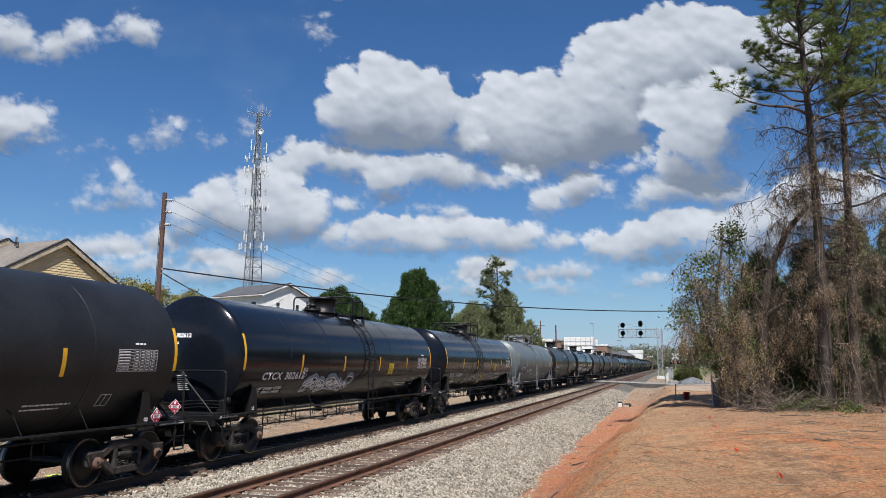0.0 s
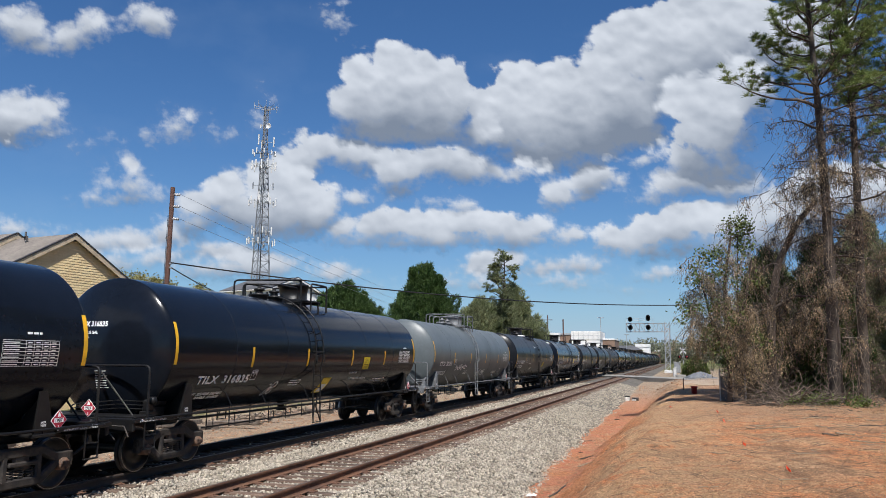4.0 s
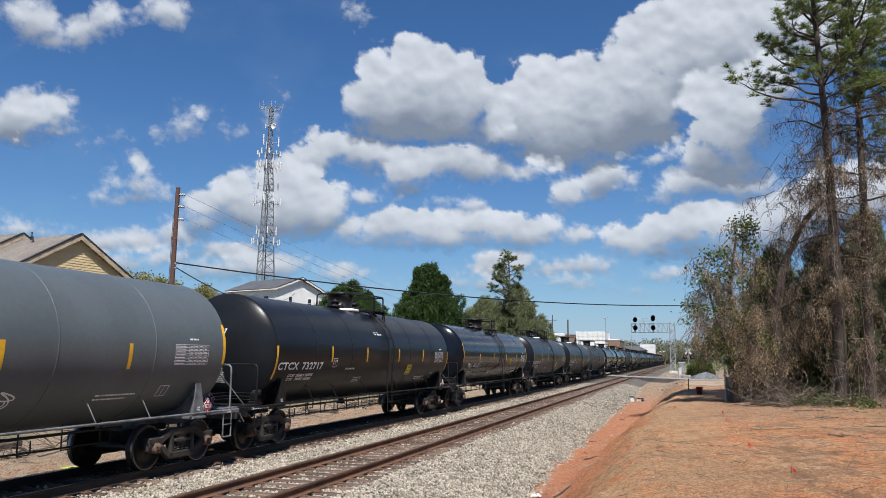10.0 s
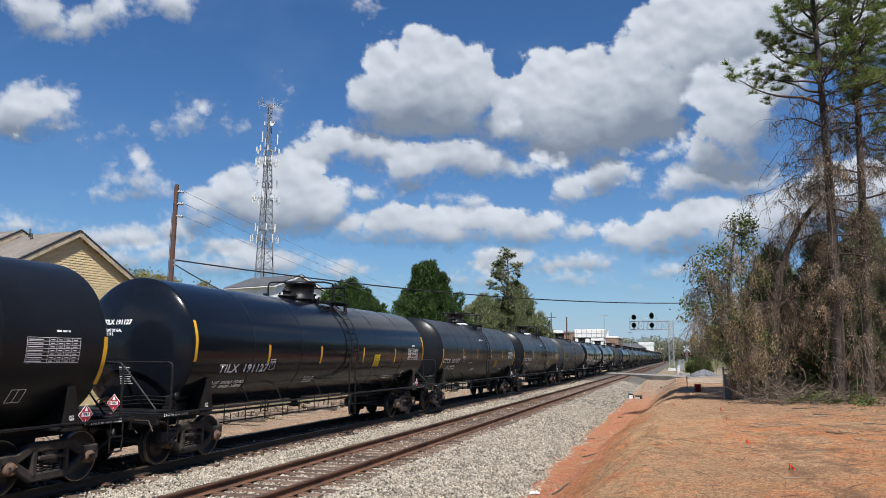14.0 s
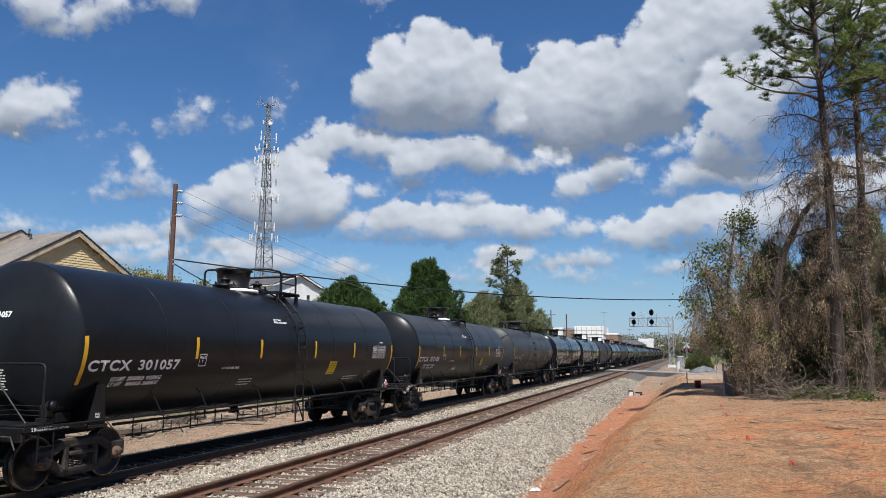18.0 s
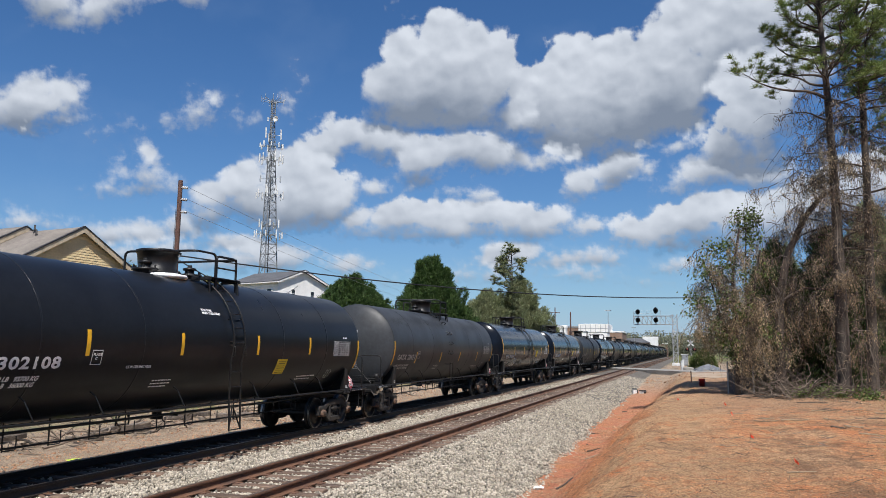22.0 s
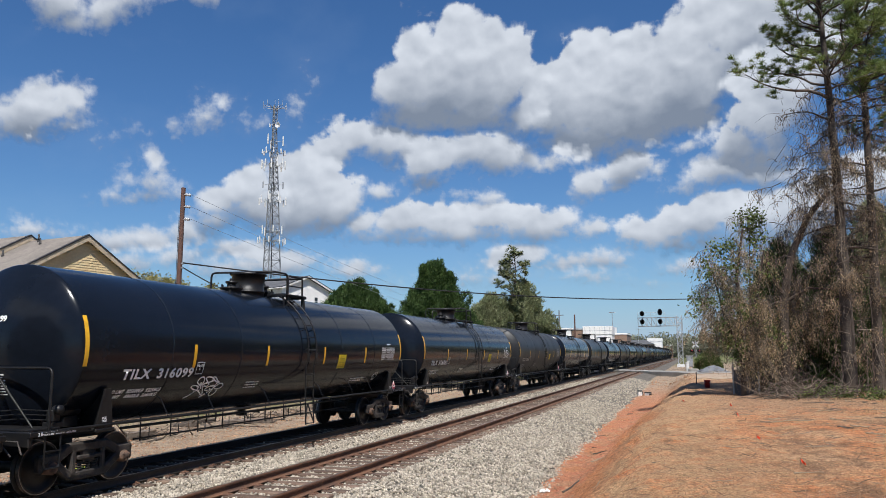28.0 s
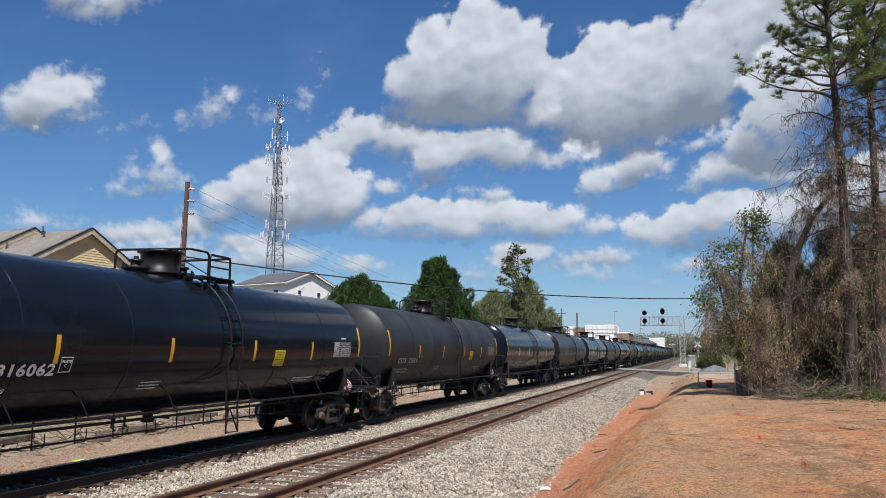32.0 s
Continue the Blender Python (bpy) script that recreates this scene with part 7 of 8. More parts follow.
# ---- the thicket and the pines on the bank ----
def hanging(name, parent_label, at, volumes, seed, n_twig, n_leaf, leaf_mat, trunk=None, leaf=(0.045, 0.09), twig_mat=TWIG, group="", green=0, label_leaf="hanging dead brown leaves", droop=0.35, category="tree", twig_len=(0.5, 1.6)):
    """A vine-hung tree: trunk lines, drooping twigs and hanging leaves spread through rounded volumes (x, y, z, rx, ry, rz, weight)."""
    rng = random.Random(seed)
    r = np.random.default_rng(seed)
    tree = thing(name, parent_label, category, group, at=at)
    if trunk:
        for pts, a, b in trunk:
            part("trunk", Geo().tube(pts, a, 10, b), BARK, tree)
    w = np.array([v[6] for v in volumes], float)
    w /= w.sum()

    def pick(n, shell=0.0):
        k = r.choice(len(volumes), n, p=w)
        d = r.normal(size=(n, 3))
        d /= np.linalg.norm(d, axis=1)[:, None]
        rad = r.uniform(shell, 1, n) ** 0.5
        V = np.array([v[:6] for v in volumes], float)[k]
        return V[:, :3] + d * rad[:, None] * V[:, 3:]

    g = Geo()
    ends, lit = [], []

    def strand(p, d, ln, th, fall, n=4):
        pts = [p.copy()]
        for k in range(n):
            d = (d + Vector((rng.gauss(0, .32), rng.gauss(0, .32), rng.gauss(-fall, .25)))).normalized()
            p = p + d * ln / n
            pts.append(p.copy())
        g.tube(pts, th, 3, th * 0.4, caps=False)
        return pts

    # limbs that reach outwards, with bundles of strands hung under them
    knots = pick(max(4, n_twig // 50))
    for k in range(max(6, n_twig // 22)):
        s = knots[k % len(knots)] + r.normal(0, 0.22, 3)
        a = rng.uniform(0, 6.283)
        limb = strand(Vector(s), Vector((math.cos(a), math.sin(a), rng.uniform(-0.3, 0.3))), rng.uniform(0.6, 1.2), rng.choice((0.012, 0.018, 0.026)), 0.10, 6)
        for q in limb[2:]:
            for _ in range(3):
                pts = strand(q + Vector((rng.gauss(0, .05), rng.gauss(0, .05), 0)), Vector((rng.gauss(0, .5), rng.gauss(0, .5), -0.6)), rng.uniform(*twig_len) * 0.8, rng.choice((0.005, 0.007, 0.010)), droop + 0.15)
                lit += pts[1:]
    # loose twigs between them
    for s in pick(n_twig // 5):
        pts = strand(Vector(s), Vector((rng.gauss(0, 1), rng.gauss(0, 1), rng.gauss(-0.2, 0.8))).normalized(), rng.uniform(*twig_len), rng.choice((0.005, 0.007, 0.010, 0.016)), droop)
        ends += pts[1:]
    tagged(part("twig_mass", g, twig_mat, tree, "tangled drooping dry twigs"), kind="stuff")
    if n_leaf:
        e = np.array([tuple(p) for p in lit + ends[::4]])
        bunch = e[r.integers(0, len(e), max(20, n_leaf // 16))]
        a = bunch[r.integers(0, len(bunch), n_leaf)] + r.normal(0, 1, (n_leaf, 3)) * np.array([0.06, 0.06, 0.13])
        me = scatter("crown", [leaf_shape(0.15, 1.0, 0.6), leaf_shape(0.20, 1.0, -0.5), leaf_shape(0.10, 1.2, 0.2)], a, r.uniform(*leaf, n_leaf), leaf_mat, spin=turns_upright(n_leaf, r, 0.95), rng=r)
        ob = new("crown", me)
        ob.parent = tree
        tagged(ob, label_leaf)
    if green:
        knots = pick(max(12, green // 45), 0.5)
        a = knots[r.integers(0, len(knots), green)] + r.normal(0, 0.16, (green, 3))
        me = scatter("green_leaves", [leaf_shape(0.32, 1.0, 0.5), leaf_shape(0.4, 0.9, -0.5)], a, r.uniform(0.07, 0.14, green), IVY, rng=r)
        ob = new("green_leaves", me)
        ob.parent = tree
        tagged(ob, "glossy green leaves among the dead ones")
    return tree


def on_bank(x, y):
    return pose(x, y, ground_z(x, y))


build_pine(on_bank(5.25, 30.0), 21.0, 11.2, 2.5, 31, "tall pine with a dead lower trunk hung with vines", (-0.25, 0.1), 0.255, 1.0, 5.0, ((10.9, 3.25, 3.4, 0.42), (11.4, 3.0, 2.4, 0.5)))
build_pine(on_bank(6.35, 30.9), 22.5, 10.8, 2.6, 37, "tall pine beside its twin", (0.2, 0.3), 0.205, 0.9, 4.5)
build_pine(on_bank(8.9, 33.5), 19.0, 8.5, 3.0, 43, "pine at the edge of the wood", (0.2, 0.3), 0.22, 0.9, 4.0)
B0 = 0.75
hanging("vine_covered_tree", "small tree smothered in dead vines and some green leaves", pose(1.7, 30.2, B0), ((-0.3, 0, 3.9, 1.1, 1.0, 2.2, 3), (-1.05, 0, 3.2, 0.55, 0.7, 1.1, 1.2), (0.55, 0.2, 4.0, 1.0, 1.0, 1.9, 3), (-0.5, 0, 5.0, 0.6, 0.8, 0.8, 1), (0.65, 0, 2.0, 0.9, 0.8, 1.2, 1.2)), 51, 1100, 32000, DEAD,
        trunk=(([(0, 0, -0.3), (0.1, 0, 2.0), (0.0, 0.1, 4.4), (0.3, 0, 6.2)], 0.12, 0.04), ([(0.05, 0, 1.5), (-0.5, 0, 3.0), (-0.8, 0.1, 4.6)], 0.07, 0.03), ([(0.1, 0, 2.2), (0.7, 0.1, 3.8), (1.0, 0, 5.4)], 0.06, 0.03)), green=3600, group="thicket on the bank")
hanging("leafy_sapling", "sapling with a tuft of dark green leaves", pose(2.25, 31.0, B0), ((0, 0, 6.55, 0.48, 0.45, 0.48, 2), (0.35, 0, 6.2, 0.35, 0.3, 0.25, 0.7)), 52, 60, 0, DEAD, trunk=(([(0, 0, -0.3), (-0.1, 0, 3.0), (0.05, 0, 6.5)], 0.06, 0.02),), green=700, group="thicket on the bank")
hanging("leaning_tree", "dark leaning tree hung with dead vines", pose(3.2, 30.6, B0), ((0.0, 0, 3.2, 1.1, 0.9, 1.5, 2), (0.5, 0, 4.6, 1.3, 1.0, 1.8, 2), (1.0, 0, 6.6, 1.0, 0.9, 1.2, 1)), 53, 1000, 11000, DEAD,
        trunk=(([(0, 0, -0.3), (0.05, 0, 1.8), (0.12, 0.05, 3.6), (0.45, 0.1, 5.2), (1.1, 0.1, 6.6), (1.9, 0.0, 7.6)], 0.19, 0.09), ([(0.15, 0, 3.7), (-0.35, 0, 4.6), (-0.4, 0, 5.4)], 0.08, 0.03), ([(0.14, 0, 3.5), (1.0, 0.1, 4.0), (2.2, 0.1, 3.9)], 0.07, 0.03)), group="thicket on the bank", twig_mat=DARK_TWIG)
hanging("vine_curtain", "curtain of dead vines round the pine trunks", pose(5.4, 30.7, B0), ((0, 0, 3.9, 1.5, 0.7, 2.0, 2), (0.2, 0, 6.5, 1.3, 0.9, 2.4, 2.4), (-0.4, 0, 9.0, 1.5, 1.1, 1.6, 1.5), (1.6, 0.3, 5.0, 1.4, 0.9, 4.2, 2), (2.6, .5, 8.0, 1.2, 0.9, 2.5, 1.2), (3.4, .5, 4.0, 1.6, 0.9, 2.2, 1.6)), 54, 1500, 10000, DEAD, group="thicket on the bank", twig_len=(0.3, 1.2), droop=0.15, category="vines", twig_mat=DARK_TWIG)
hanging("dead_branches", "bare dead branches with a few hanging leaves", pose(4.9, 29.8, B0), ((-0.3, 0, 9.8, 1.5, 1.0, 1.4, 2), (-0.9, 0, 8.0, 0.9, 0.7, 1.1, 1), (1.5, 0, 10.0, 1.8, 1.0, 2.0, 1.5)), 55, 520, 3200, DEAD, group="thicket on the bank", twig_mat=DARK_TWIG, droop=0.2, category="branches")
hanging("bramble_bank", "dense brown bramble bank under the trees", pose(3.0, 32.3, B0), ((-0.3, -1.2, 0.9, 1.0, 0.9, 1.2, 2), (0.6, 0.2, 0.8, 1.3, 0.8, 1.0, 1.4), (5.2, 0.3, 0.9, 2.0, 0.9, 1.3, 2), (2.6, 1.2, 0.9, 2.2, 0.7, 1.0, 1)), 56, 3200, 6000, DEAD_DARK, group="thicket on the bank", twig_mat=DARK_TWIG, droop=0.1, category="brambles", twig_len=(0.3, 0.9))
build_cedar(pose(8.8, 37.5, 0.5), 6.4, 2.5, 66, "olive green evergreen behind the pines", mat=OLIVE_NEEDLE, count=9000, blunt=2.4, spray=0.22, tops=3)
build_cedar(pose(11.2, 40, 0.5), 7.2, 3.0, 67, "olive green evergreen behind the pines", mat=OLIVE_NEEDLE, count=9000, blunt=2.4, spray=0.24, tops=3)
build_cedar(pose(6.6, 39.5, 0.5), 5.4, 2.0, 68, "dark green evergreen behind the pines", mat=OLIVE_NEEDLE, count=7000, blunt=2.4, spray=0.22, tops=2)
build_cedar(pose(3.5, 33.6, 0.5), 6.0, 1.8, 81, "dark young evergreen inside the thicket", mat=CEDAR, count=8000, blunt=2.6, spray=0.20, tops=2)
build_cedar(pose(5.5, 34.0, 0.5), 6.6, 1.9, 82, "dark young evergreen inside the thicket", mat=CEDAR, count=8000, blunt=2.4, spray=0.20, tops=2)
build_cedar(pose(9.6, 46, 0.4), 9.6, 3.4, 61, "green pine behind the thicket", mat=OLIVE_NEEDLE, count=5000, blunt=2.0)
build_cedar(pose(14.0, 52, 0.4), 11.5, 4.0, 62, "green pine behind the thicket", mat=OLIVE_NEEDLE, count=5000, blunt=2.0)
build_cedar(pose(5.6, 50, 0.4), 8.0, 2.6, 63, "green pine behind the thicket", mat=OLIVE_NEEDLE, count=4000, blunt=2.0)
build_cedar(pose(20.0, 50, 0.4), 12.5, 4.4, 64, "green pine behind the thicket", mat=OLIVE_NEEDLE, count=5000, blunt=2.0)
build_cedar(pose(2.1, 113, 0.0), 2.5, 1.7, 65, "low green bush by the crossing", mat=IVY, count=3000, blunt=3.0, base=0.0)


def stems():
    """Pale vine stems that climb the trunk."""
    rng = random.Random(9)
    vine = thing("climbing_vine", "pale woody vine stems climbing the pine", "vine", at=pose(5.3, 29.75, B0))
    for k in range(15):
        x, pts, lean, high = rng.uniform(-0.9, 1.5), [], rng.gauss(0.1, 0.7), rng.uniform(2.5, 9.5)
        for j in range(9):
            u = j / 8
            pts.append((x * (1 - u * 0.6) + lean * u * u + rng.gauss(0, 0.10) + 0.22 * math.sin(u * (5 + k % 4) + k * 2.1), rng.uniform(-.35, .1) * (1 - u * .6) - .15, high * u ** 1.2 * rng.uniform(.97, 1.03)))
        part("stem", Geo().tube(pts, rng.choice((0.007, 0.010, 0.014, 0.02)), 5, 0.005), TWIG, vine)


stems()
hanging("trunk_vine", "mat of dead vine leaves clinging to the pine trunk", pose(5.2, 29.85, B0), ((0.0, 0, 2.2, 0.45, 0.35, 2.0, 1), (-0.05, 0, 5.2, 0.5, 0.4, 2.2, 1.4), (-0.1, 0, 8.0, 0.55, 0.45, 1.6, 1.2), (1.15, 0.9, 4.0, 0.5, 0.4, 3.4, 1.4), (1.2, 0.9, 8.0, 0.6, 0.5, 1.8, 1)), 71, 900, 9000, DEAD, group="thicket on the bank", twig_len=(0.25, 0.9), droop=0.2, category="vines", twig_mat=TWIG)


BRUSH = material("dry cut branch", (0.1728, 0.1332, 0.1008), 0.9, second=(0.0864, 0.0648, 0.04896), scale=2, fine=15, per_piece=0.55)


def brush_pile():
    rng = random.Random(17)
    g = Geo()
    for k in range(520):
        x = rng.choice((rng.uniform(2.3, 4.4), rng.uniform(2.2, 9.0)))
        y = rng.gauss(28.9, 0.55)
        z = ground_z(x, y) + max(0.01, rng.gauss(0.14, 0.16))
        a, ln = rng.uniform(0, 6.28), rng.uniform(0.4, 1.6)
        d = Vector((math.cos(a), math.sin(a) * .5, rng.gauss(0.1, 0.35))).normalized()
        p, pts = Vector((x, y, z)), []
        for j in range(5):
            pts.append(p.copy())
            d = (d + Vector((rng.gauss(0, .3), rng.gauss(0, .3), rng.gauss(-.05, .25)))).normalized()
            p = p + d * ln / 4
            p.z = max(p.z, ground_z(p.x, p.y) + 0.01)
        th = rng.choice((0.006, 0.008, 0.012, 0.02))
        g.tube(pts, th, 4, th * .5, caps=False)
    tagged(thing("brush_pile", "pile of pale dry cut branches at the thicket's foot", "brush pile", geo=g, material=BRUSH), kind="stuff")
    r = np.random.default_rng(19)
    n = 900
    c = np.array([(3.9, 28.7), (4.4, 28.9), (5.6, 28.2), (3.6, 28.6), (4.8, 28.8)])[r.integers(0, 5, n)]
    p = np.column_stack([c + r.normal(0, 0.22, (n, 2)), np.zeros(n)])
    p[:, 2] = [ground_z(a, b) + abs(r.normal(0.12, 0.12)) for a, b in p[:, :2]]
    me = scatter("ground_ivy", [leaf_shape(0.4, 1.0, 0.5)], p, r.uniform(0.06, 0.12, n), IVY, rng=r)
    tagged(new("ground_ivy", me), "fresh green weeds at the thicket's edge", "weeds", kind="stuff")


brush_pile()

# ---- loose litter on the clay ----
FLAG_ORANGE = material("orange flag film", (0.85, 0.08, 0.02), 0.5, second=(0.75, 0.06, 0.02), scale=6, fine=30, grain=0.1)
RED_PLASTIC = material("red plastic", (0.40, 0.02, 0.02), 0.45, second=(0.3, 0.02, 0.02), scale=4, fine=20)
CLOD = material("clay clod", (0.30, 0.15, 0.08), 0.95, second=(0.40, 0.245, 0.145), scale=3, fine=20, per_piece=0.35)
CHIP = leaf_material("dark bark chips", (0.1224, 0.0684, 0.0396), (0.1728, 0.108, 0.0648), 0.5, 0.0)
CONCRETE = material("pale concrete", (0.27, 0.255, 0.23), 0.9, second=(0.22, 0.205, 0.18), scale=0.8, fine=10)
GRAVEL_GREY = material("grey gravel", (0.1692, 0.1764, 0.1872), 0.95, second=(0.1224, 0.126, 0.1332), scale=1.5, fine=12, bump=0.03, bump_scale=8, grain=0.3)
SILT = material("black silt fabric", (0.11, 0.11, 0.115), 0.85, scale=2, fine=30)
WHITE_PLASTIC = material("white plastic", (0.75, 0.75, 0.73), 0.4, scale=3, fine=20, grain=0.05)


def litter():
    r = np.random.default_rng(23)

    def spread(n, x0, x1, y0, y1, near=1.6):
        y = y0 + (y1 - y0) * r.uniform(0, 1, n) ** near
        x = r.uniform(x0, x1, n)
        x = np.where(x > 0, x * (0.35 + 0.65 * y / y1), x)
        return np.column_stack([x, y, [ground_z(a, b) for a, b in zip(x, y)]])

    p = spread(30000, -3.2, 9.0, 7.5, 34)
    me = scatter("clay_crumbs", stone_shapes(6, 9), p, r.uniform(0.004, 0.011, len(p)) * np.where(r.uniform(size=len(p)) < 0.02, 1.8, 1.0), CLOD, rng=r)
    tagged(new("clay_crumbs", me), "crumbs and clods of red clay", "clods", kind="stuff")
    p = spread(110000, -2.9, 9.5, 7.0, 33)
    keep = np.array([noise.noise((a * 0.45, b * 0.3, 7.7)) + 0.25 * noise.noise((a * 2, b * 2, 1.7)) for a, b in p[:, :2]]) > -0.22
    p = p[keep]
    p[:, 2] += 0.012
    n = len(p)
    a, tilt = r.uniform(0, 6.283, n), r.normal(0, 0.25, n)
    ca, sa, ct, st = np.cos(a), np.sin(a), np.cos(tilt), np.sin(tilt)
    z = np.zeros(n)
    spin = np.stack([ca * ct, -sa, ca * st, sa * ct, ca, sa * st, -st, z, ct], 1).reshape(n, 3, 3)
    straw = [([(-1, -0.08, 0), (1, -0.07, 0.05), (1, 0.07, 0.05), (-1, 0.08, 0)], [(0, 1, 2, 3)]), ([(-1, -0.06, 0.0), (0.9, 0.08, 0.06), (0.9, 0.16, 0.06), (-1, 0.05, 0)], [(0, 1, 2, 3)])]
    me = scatter("straw", straw, p, r.uniform(0.008, 0.024, n), STRAW, spin=spin, rng=r)
    tagged(new("straw", me), "scattered dry straw and wood chips", "straw", kind="stuff")
    p = spread(30000, -3.0, 9.5, 7.0, 33)
    p = p[np.array([noise.noise((a * 0.8, b * 0.5, 2.2)) for a, b in p[:, :2]]) > 0.0]
    p[:, 2] += 0.010
    n = len(p)
    me = scatter("bark_chips", straw, p, r.uniform(0.012, 0.05, n), CHIP, spin=spin[:n], rng=r)
    tagged(new("bark_chips", me), "dark bark chips and rotten twigs", "bark chips", kind="stuff")
    # short broken twigs, thickest towards the thicket
    twig = [([(-1, -0.04, 0), (-1, 0.04, 0), (-1, 0, 0.06), (0.2, 0.06, 0), (0.2, 0.14, 0), (0.2, 0.1, 0.07), (1, -0.02, 0), (1, 0.02, 0), (1, 0, 0.04)], [(0, 3, 5, 2), (1, 2, 5, 4), (3, 6, 8, 5), (4, 5, 8, 7)])]
    for count, x0, y0, y1, mat, words in ((420, 0.4, 14, 29, BRUSH, "pale dry twigs strewn over the clay"), (520, -2.2, 9, 29, CHIP, "dark rotten twigs strewn over the clay")):
        y = r.uniform(y0, y1, count)
        x = x0 + (0.31 * y - x0) * r.uniform(0, 1, count) ** 0.8
        p = np.column_stack([x, y, [ground_z(u, v) + 0.012 for u, v in zip(x, y)]])
        me = scatter("broken_twigs", twig, p, r.uniform(0.03, 0.15, count), mat, spin=spin[:count], rng=r)
        tagged(new("broken_twigs", me), words, "twigs", kind="stuff")
    # clods, stones and crumbled dirt along the foot of the bank
    n = 5200
    y = np.concatenate([r.uniform(9, 30, n // 2), r.uniform(28, 90, n - n // 2)])
    x = np.where(y < 30, r.normal(-2.9, 0.45, n), r.uniform(-6.2, 0.6, n)) - 0.016 * np.clip(y - 17, 0, 20)
    keep = np.array([noise.noise((a * 0.9, b * 0.35, 4.4)) for a, b in zip(x, y)]) > -0.05
    keep &= x > -3.1 - 0.016 * np.maximum(0, y - 17)
    x, y = x[keep], y[keep]
    p = np.column_stack([x, y, [max(ground_z(a, b), ballast_z(a, b)) for a, b in zip(x, y)]])
    big = r.uniform(size=len(p)) < 0.08
    me = scatter("foot_clods", stone_shapes(8, 29), p, np.where(y < 30, r.uniform(0.008, 0.022, len(p)), r.uniform(0.015, 0.045, len(p))) * np.where(big, 2.2, 1.0), CLOD, rng=r)
    tagged(new("foot_clods", me), "brown and red clods along the foot of the bank", "clods", kind="stuff")
    # tufts of dead grass towards the thicket
    rng = random.Random(3)
    g = []
    for k in range(80):
        x, y = rng.uniform(3.0, 9.5), rng.uniform(21, 28.5)
        for j in range(22):
            g.append((x + rng.gauss(0, .22), y + rng.gauss(0, .12)))
    q = np.array([(a, b, ground_z(a, b)) for a, b in g])
    me = scatter("dead_grass", [([(-0.04, 0, 0), (0.04, 0, 0), (0.25, 0.1, 1.0)], [(0, 1, 2)]), ([(-0.05, 0, 0), (0.05, 0, 0), (-0.35, 0.2, 0.9)], [(0, 1, 2)])], q, r.uniform(0.06, 0.17, len(q)), STRAW, spin=turns_upright(len(q), r, 1.0), rng=r)
    tagged(new("dead_grass", me), "tufts of dead grass", "grass", kind="stuff")


litter()


STICK = material("pale dry stick", (0.324, 0.252, 0.1728), 0.9, second=(0.2376, 0.1728, 0.1152), scale=3, fine=20)


def stick(x, y, a, ln, th, mat=STICK):
    rng = random.Random(int(x * 100 + y))
    d = Vector((math.cos(a), math.sin(a), 0))
    pts = []
    for k in range(5):
        q = Vector((x, y, 0)) + d * ln * (k / 4 - 0.5) + Vector((rng.gauss(0, .05) * ln, rng.gauss(0, .10) * ln, 0))
        pts.append((q.x, q.y, ground_z(q.x, q.y) + th * (0.6 + 0.9 * rng.random())))
    thing("stick", "dry stick lying on the red clay", "stick", group="sticks on the clay", geo=Geo().tube(pts, th, 6, th * .6), material=mat)


for sx, sy, sa, sl, st_ in ((2.2, 18.8, 0.05, 0.9, 0.03), (3.3, 16.2, -0.25, 0.9, 0.028), (1.4, 11.4, 0.1, 0.6, 0.02), (0.6, 13.8, -0.1, 0.45, 0.02), (4.4, 18.2, -0.1, 1.6, 0.025), (5.2, 19.6, -0.2, 1.3, 0.025), (1.9, 14.0, 0.1, 0.7, 0.018),
                            (0.3, 10.6, 0.5, 0.4, 0.015), (-1.6, 13.6, 1.2, 0.5, 0.02), (-2.6, 22.0, 0.3, 0.7, 0.035), (1.2, 20.5, 0.2, 0.5, 0.02), (3.4, 22.6, 0.3, 1.2, 0.03), (4.6, 23.4, -0.4, 1.0, 0.025), (2.9, 12.2, -0.1, 0.7, 0.018), (3.5, 25.5, 0.15, 1.4, 0.03), (6.2, 24.5, 0.5, 1.3, 0.03)):
    stick(sx, sy, sa, sl * 0.6, st_ * 0.5, DARK_TWIG if int(sx * 10) % 5 == 0 else STICK)


def flag(x, y, turn):
    f = thing("marker_flag", "small orange marker flag on a wire in the clay", "marker flag", group="marker flags", at=pose(x, y, ground_z(x, y), 0, 0, turn))
    part("wire", Geo().tube([(0, 0, -0.05), (0.01, 0, 0.105)], 0.003, 4), BLACK_STEEL, f)
    g = Geo()
    for i in range(5):
        x0, x1 = 0.008 + 0.012 * i, 0.008 + 0.012 * (i + 1)
        y0, y1 = 0.022 * math.sin(i * 1.1), 0.022 * math.sin((i + 1) * 1.1)
        a, b = 0.105 - 0.014 * i, 0.105 - 0.014 * (i + 1)
        g.add([(x0, y0, a), (x1, y1, b), (x1 + .008, y1, b - 0.05), (x0 + .008, y0, a - 0.05), (x0, y0 + .002, a), (x1, y1 + .002, b), (x1 + .008, y1 + .002, b - 0.05), (x0 + .008, y0 + .002, a - 0.05)], [(0, 1, 2, 3), (7, 6, 5, 4)], True)
    part("film", g, FLAG_ORANGE, f)


for fx, fy, ft in ((1.36, 11.9, 10), (1.04, 15.2, 40), (0.95, 20.1, -20), (0.99, 23.9, 70), (-0.38, 27.4, 30)):
    flag(fx, fy, ft)

